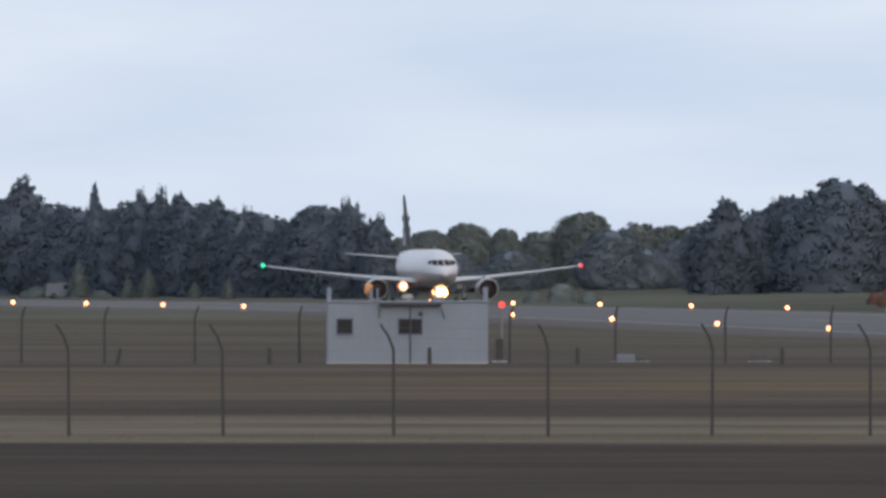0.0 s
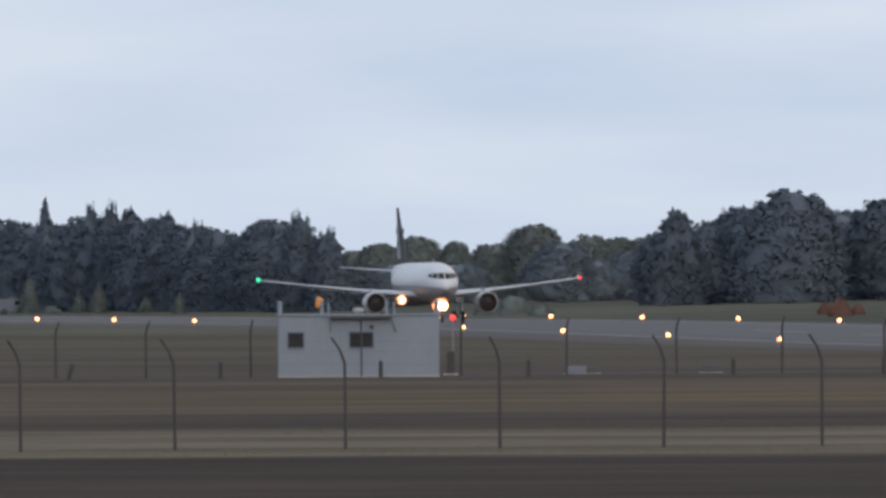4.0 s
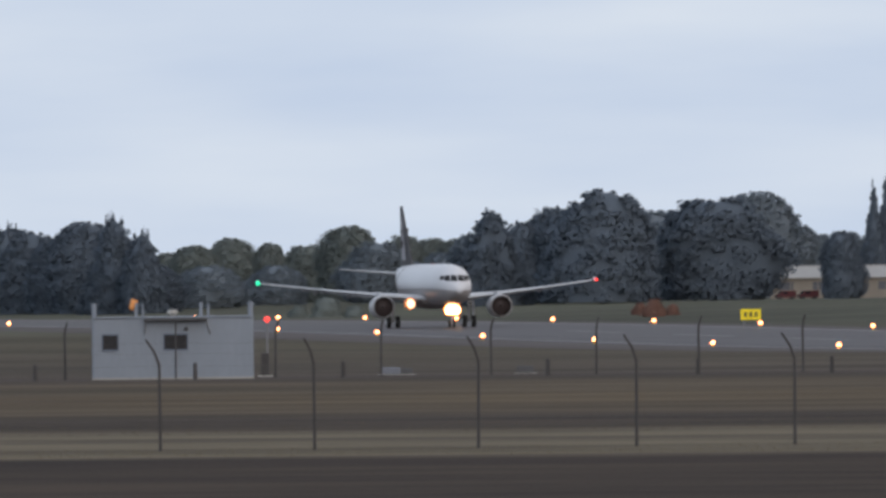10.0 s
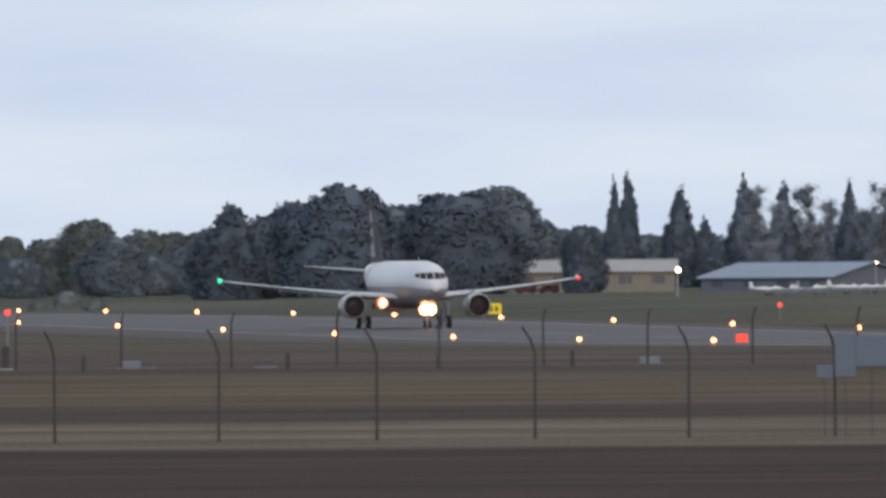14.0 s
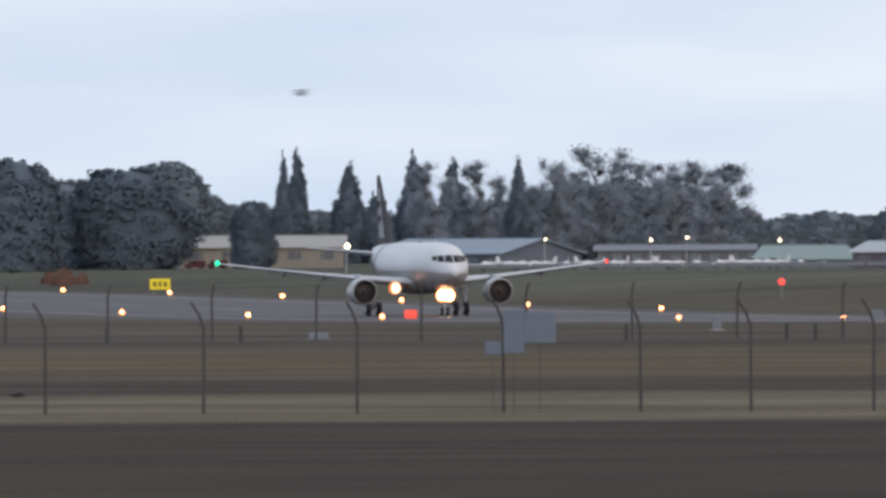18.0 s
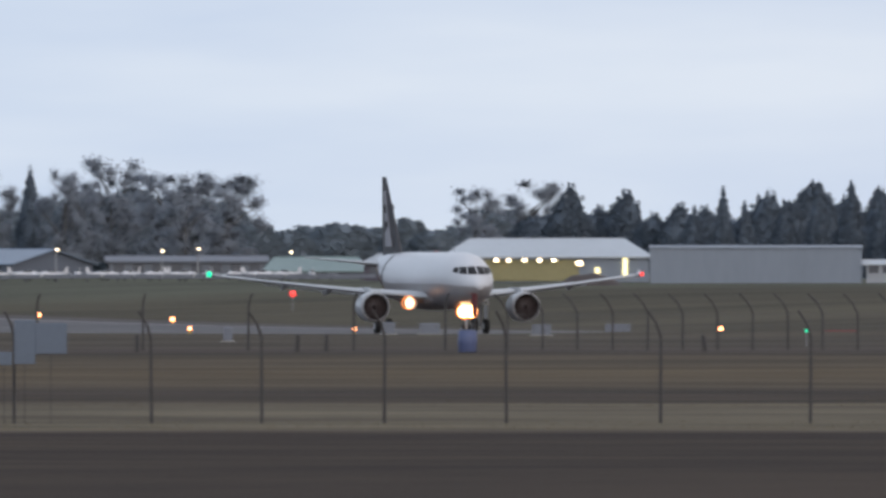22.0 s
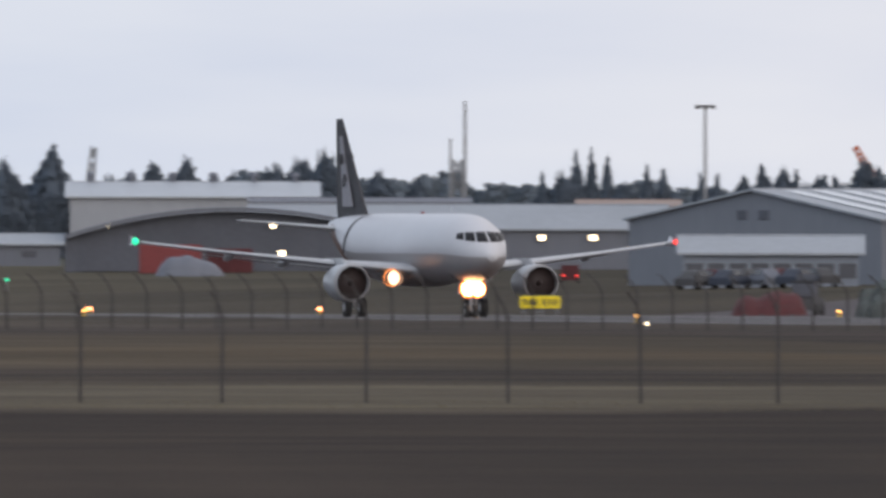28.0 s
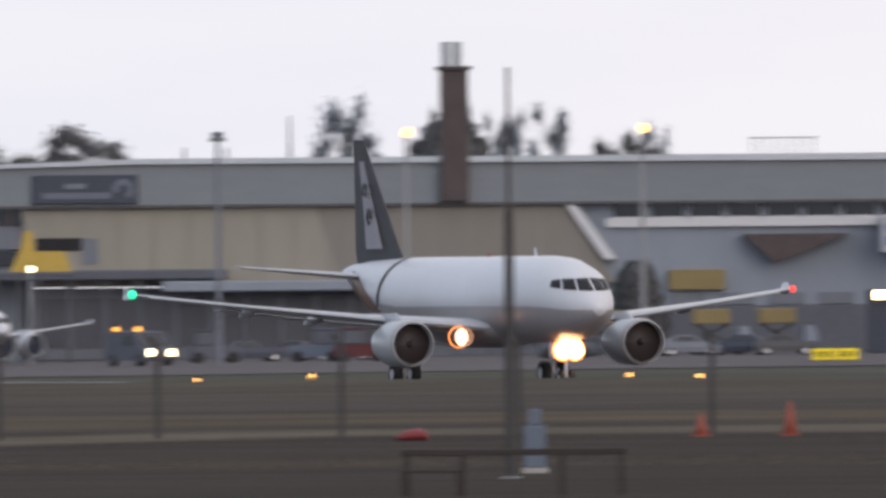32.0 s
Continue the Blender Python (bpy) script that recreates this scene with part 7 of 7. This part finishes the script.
def build_lift(u, d, label):
    """A truck with a yellow box raised on a scissor frame."""
    t = thing("lift_truck", facing(u, d, 10), label, "lift truck", "lift trucks")
    b = part("chassis", Shape().box(-2.2, 2.2, -.9, .9, .45, .9, .08), "dark_wall", t)
    part("cab", Shape().prism([(1.3, .9), (2.2, .9), (2.1, 1.5), (1.9, 1.95), (1.3, 1.95)], -.85, .85), "grey_wall", b)
    for s in (-1, 1):
        part("scissor_arm", Shape().tube([(-1.5, s * .6, .9), (.6, s * .6, 2.1)], .06, 6), "dark_metal", t)
        part("scissor_arm", Shape().tube([(.6, s * .6, .9), (-1.5, s * .6, 2.1)], .06, 6), "dark_metal", t)
        for x in (-1.4, 1.4):
            w = part("wheel", Shape().tube([(0, -.12, 0), (0, .12, 0)], .42, 14), "rubber", t)
            w.location = (x, s * .8, .42)
    part("box", Shape().box(-1.7, .7, -.85, .85, 2.1, 3.1, .06), "dull_yellow", t, "dull yellow raised box")
    return t


for u_, d_, tn_, c_ in ((5088, 1652, 62, "trim"), (5118, 1655, 118, "red_cloth"), (5146, 1652, 66, "navy"), (5176, 1655, 60, "trim"), (5206, 1653, 115, "mid_wall"), (5238, 1654, 64, "red_cloth"), (5268, 1652, 62, "navy"), (5300, 1655, 118, "trim"),
                        (5806, 1560, 8, "trim"), (5858, 1564, 172, "navy"), (5905, 1560, 5, "plum_wall"), (5950, 1562, 10, "mid_wall"), (6075, 1540, 12, "navy"), (6130, 1542, 170, "trim"), (6170, 1540, 8, "plum_wall"),
                        (6950, 1500, 8, "navy"), (7010, 1502, 172, "plum_wall"), (7105, 1500, 5, "blue_panel"), (7190, 1503, 175, "navy"), (7560, 1500, 5, "navy"), (7640, 1502, 170, "trim"), (7720, 1500, 8, "mid_wall"), (7810, 1503, 172, "navy"), (7890, 1500, 6, "trim")):
    build_car(u_, d_, tn_, c_, {"trim": "black", "red_cloth": "dull red", "navy": "dark blue", "mid_wall": "grey", "plum_wall": "dark plum", "blue_panel": "blue-grey"}[c_] + " small car parked " + ("before the annex" if u_ < 5400 else "on the apron by the sheds" if u_ < 6300 else "along the front of the hall"))
for u_, d_, tn_, c_ in ((5281, 1425, 80, "trim"), (5660, 1400, 10, "dark_wall"), (5712, 1402, 170, "trim"), (6880, 1480, 8, "dark_wall"), (7060, 1475, 175, "blue_panel"), (7140, 1470, 5, "red_cloth"), (7500, 1480, 8, "dark_wall")):
    build_tug(u_, d_, tn_, c_, {"trim": "black", "dark_wall": "dark grey", "blue_panel": "blue-grey", "red_cloth": "dull red"}[c_] + " tow tractor parked on the apron", 1.15)
for u_ in (7585, 7772, 7888):
    build_lift(u_, 1512, "parked truck with a dull yellow raised box")
tree("broad", "leaf_near", 7628, -28, 84, 1545)

build_van(4862, 1760, 90, "red_cloth", "dull red utility van with lit tail lights by the cargo hall", .72, rear=True)
build_van(6025, 1490, 5, "grey_wall", "pale small van parked on the apron", .7)


def build_heap(u, d, w, h, m, label, seed):
    """A tarpaulin thrown over stacked gear: a lumpy low mound."""
    rnd = random.Random(seed)
    n, k = 26, 10
    bumps = [(rnd.uniform(-.7, .7), rnd.uniform(.6, 1.0), rnd.uniform(.5, .85)) for _ in range(4)]
    prof = lambda x: max(s * math.exp(-((x - c) / q) ** 2) for c, s, q in bumps)
    top = max(prof(-1 + 2 * i / n) for i in range(n + 1))
    v, f = [], []
    for i in range(n + 1):
        x = -1 + 2 * i / n
        z = h * prof(x) / top * (1 - abs(x) ** 8) + .02
        for j in range(k + 1):
            a = math.pi * j / k
            v.append((x * w / 2, -math.cos(a) * (1.0 + .5 * z) * (1 - .3 * abs(x) ** 4), z * math.sin(a) ** .7 * (1 + .06 * math.sin(7 * x + 3 * j))))
    f = [(i * (k + 1) + j, (i + 1) * (k + 1) + j, (i + 1) * (k + 1) + j + 1, i * (k + 1) + j + 1) for i in range(n) for j in range(k)]
    f.append(tuple(i * (k + 1) for i in range(n + 1)) + tuple((n - i) * (k + 1) + k for i in range(n + 1)))
    t = thing("covered_heap", facing(u, d), label, "covered gear", "covered gear on the apron")
    part("tarpaulin", Shape().add(v, f), m, t, smooth=True)
    for i in range(4):
        x = (-.6 + .4 * i) * w / 2
        part("weight", Shape().box(x - .12, x + .12, -1.75, -1.5, 0, .14, .03), "trim", t)


build_heap(5572, 1370, 8.6, 2.1, "red_cloth", "faded red tarpaulin thrown over stacked gear", 3)
build_heap(5692, 1362, 3.6, 1.7, "red_cloth", "dull red tarpaulin over stacked gear", 8)
build_heap(5215, 1420, 4.8, 1.6, "red_cloth", "dull red tarpaulin over low gear", 5)
build_heap(4190, 1930, 6.0, 1.7, "mid_wall", "pale grey tarpaulin over low gear", 11)


def build_container(u, v_top, w, h, d, m, label):
    k = TICK * d
    t = thing("freight_container", facing(u, d), label, "container", "freight containers")
    b = part("body", Shape().box(-w * k / 2, w * k / 2, -1.2, 1.2, 0.1, h, .04), m, t)
    for i in range(14):
        x = -w * k / 2 + (i + .5) * w * k / 14
        part("corrugation", Shape().box(x - .07, x + .07, -1.24, -1.2, .25, h - .15), m, b)
    for x in (-1, 1):
        part("skid", Shape().box(x * w * k * .4 - .1, x * w * k * .4 + .1, -1.2, 1.2, -.1, .1), "trim", t)


build_container(4155, 60, 110, 2.6, 1960, "red_paint", "long red steel container outside the arched hangar")
build_container(4260, 60, 80, 2.2, 1965, "red_cloth", "dull red steel container outside the arched hangar")
build_container(6400, 60, 130, 2.6, 1545, "grey_wall", "pale grey container beside the maintenance hall")
build_container(8090, 60, 110, 4.3, 1500, "navy", "tall dark blue container by the further wing")


def build_dock():
    """The yellow tail dock in front of the hall."""
    d = 1520
    k = TICK * d
    t = thing("tail_dock", facing(6575, d), "bright yellow work platform on a dark frame", "platform")
    z0 = -at(6575, d).z
    Z = lambda v: height(v, d) + z0
    part("hood", Shape().prism([(-55 * k, Z(-8)), (55 * k, Z(-8)), (42 * k, Z(-44)), (-38 * k, Z(-44))], -1.2, 1.2), "dock_yellow", t)
    part("column", Shape().prism([(-36 * k, Z(-44)), (-12 * k, Z(-44)), (-15 * k, Z(-80)), (-30 * k, Z(-80))], -.5, .5), "dock_yellow", t)
    part("deck", Shape().box(-130 * k, 60 * k, -1.5, 1.5, Z(0), Z(-8), .05), "dark_wall", t)
    for x in (-125, -80, -40, 0, 50):
        part("leg", Shape().tube([(x * k, -1.3, -.2), (x * k, -1.3, Z(0))], .09, 8), "dark_metal", t)


build_dock()


def build_light_plane(u, d, turn):
    t = thing("light_aircraft", facing(u, d, turn) @ Matrix.Diagonal((.58, .58, .58, 1)), "small white light aircraft parked in a row", "light aircraft", "parked light aircraft")
    b = part("fuselage", loft([(3.2, 1.1, .1, .1), (2.8, 1.15, .42, .42), (1.2, 1.25, .55, .6), (-.5, 1.25, .5, .5), (-3.6, 1.35, .12, .18)], 14), "white", t, smooth=True)
    part("canopy", loft([(1.6, 1.6, .1, .1), (1.0, 1.75, .42, .35), (-.2, 1.7, .4, .3), (-.9, 1.55, .1, .1)], 12), "glass", b, smooth=True)
    for s in (-1, 1):
        part("wing", Shape().rings([aerofoil(1.3, s * .4, .95, 1.5, .14), aerofoil(1.1, s * 4.8, 1.25, 1.1, .12)]), "white", t)
        part("tailplane", Shape().rings([aerofoil(-2.8, s * .1, 1.4, .9, .1), aerofoil(-3.0, s * 1.6, 1.4, .6, .1)]), "white", t)
        w = part("wheel", Shape().tube([(0, -.08, 0), (0, .08, 0)], .22, 12), "rubber", t)
        w.location = (.2, s * 1.1, .22)
        part("leg", Shape().tube([(.2, s * 1.1, .22), (.3, s * .6, 1.0)], .04, 5), "metal", t)
    part("fin", Shape().rings([aerofoil(-2.7, 0, 1.4, 1.0, .1, True), aerofoil(-3.3, 0, 2.6, .6, .1, True)]), "white", t)
    part("propeller", Shape().box(3.2, 3.26, -.06, .06, .3, 1.95, .02), "trim", t)


for i_ in range(15):
    build_light_plane(1450 + i_ * 46, 2440 + (i_ * 17) % 30, -150 + (i_ * 47) % 60 if i_ % 3 else 25)


def build_fence_panels():
    """A low pale barrier along the flying club's apron."""
    t = thing("apron_barrier", facing(1900, 2420), "long low pale barrier at the edge of the apron", "barrier")
    inv = t.matrix_world.inverted()
    for i in range(26):
        p = part("rail", Shape().box(-1.5, 1.5, -.05, .05, .35, .75, .02), "mid_wall", t)
        p.matrix_local = inv @ facing(1480 + i * 54, 2420)
        part("foot", Shape().box(-.1, .1, -.2, .2, -.05, .35), "trim", p)


build_fence_panels()


def build_mound():
    """The soil bank beside the depot."""
    d = 2230
    v, f = [], []
    n, k = 24, 8
    for i in range(n + 1):
        x = -1 + 2 * i / n
        for j in range(k + 1):
            y = -1 + 2 * j / k
            z = 2.1 * max(0, 1 - abs(x) ** 2.2) * max(0, 1 - y * y) * (1 + .08 * math.sin(9 * x + 2 * y)) - .15
            v.append((x * 3.4, y * 4, z * .6))
    f = [(i * (k + 1) + j, (i + 1) * (k + 1) + j, (i + 1) * (k + 1) + j + 1, i * (k + 1) + j + 1) for i in range(n) for j in range(k)]
    ob = new("soil_mound", data("soil_mound", v, f, M["soil"], True))
    ob.matrix_world = facing(2585, d)
    tagged(ob, "low bank of dark brown soil beside the depot", "mound")


M["soil"] = mat("bare_soil", (0.062, 0.048, 0.046), 0.95, var=0.25, size=2)
build_mound()


# ---- birds ----
def build_bird(m, label, lift=.10, reach=.38):
    t = thing("bird", m, label, "bird", "birds")
    part("body", loft([(.2, 0, .01, .01), (.16, .01, .035, .035), (.05, 0, .06, .06), (-.12, 0, .04, .04), (-.26, .01, .03, .01)], 10), "post", t, smooth=True)
    for s in (-1, 1):
        part("wing", Shape().rings([aerofoil(.1, s * .03, .02, .18, .1), aerofoil(.08, s * reach * .55, lift, .14, .08), aerofoil(0, s * reach, lift * .5 if lift < .2 else lift * 1.9, .05, .08)]), "post", t)
    return t


bird_low = build_bird(pose(-40, 600, 1), "small dark bird flying low over the grass")
bird_high = build_bird(pose(-30, 560, 6) @ Matrix.Diagonal((.36, .36, .36, 1)), "small dark bird flying above the trees", .12, .17)


for u_, l_ in ((1022, "dull red loader parked before the tan shed"), (1062, "dull red digger parked before the tan shed")):
    build_van(u_, 2700, 200, "red_cloth", l_, .5, "loader", category="loader")


# ---- what moves ----
def motions():
    rows = []
    for t, y, turn in ((0, 2383.5, -78.06), (1, 2379.2, -77.83), (2, 2373.0, -77.59), (3, 2363.9, -77.36), (3.5, 2358.5, -77.24), (5.5, 2329.0, -76.70), (6, 2320.2, -76.56), (7, 2301.1, -76.56), (8, 2279.8, -76.56), (9, 2256.0, -76.56), (10, 2230.1, -76.56), (11, 2201.6, -76.56), (12, 2170.1, -76.56), (13, 2136.3, -76.56), (14, 2100.0, -76.56), (14.5, 2080.9, -76.56), (16.5, 1999.4, -76.56), (17, 1977.8, -76.56), (18, 1932.9, -76.56), (19, 1886.0, -76.56), (20, 1836.6, -76.56), (21, 1785.1, -76.56), (22, 1731.9, -76.56), (23, 1676.2, -76.56), (24, 1618.2, -76.56), (24.5, 1588.5, -76.56), (26.5, 1465.0, -76.56), (27, 1433.2, -76.56), (28, 1368.0, -76.56), (29, 1301.1, -76.56), (30, 1232.4, -76.56), (31, 1161.9, -76.56), (32, 1090.0, -76.56)):
        x = RUN_A * y + RUN_B
        rows.append((t, pose(x, y, ground_z(x, y) + 0.08, 0, 0, turn)))
    walk(airliner, rows)
    # the low bird crosses the field in a straight line, the high one drifts after it
    for bird, u0, v0, speed, d, t0 in ((bird_low, 1490, 300, 782, 560, 19.0), (bird_high, 1212, -235, 1500, 200, 18.0)):
        rows = []
        for t in (0, 8, 16, 18, 20, 24, 32):
            p = at(u0 + speed * (t - t0), d)
            z = height(v0, d) + (0.10 * math.sin(t * 2.1) if bird is bird_low else 0.0)
            rows.append((t, pose(p.x, p.y, max(z, 0.35), 0, 0, (0 if bird is bird_low else 62) - math.degrees(bearing(u0 + speed * (t - t0))))))
        walk(bird, rows)


motions()
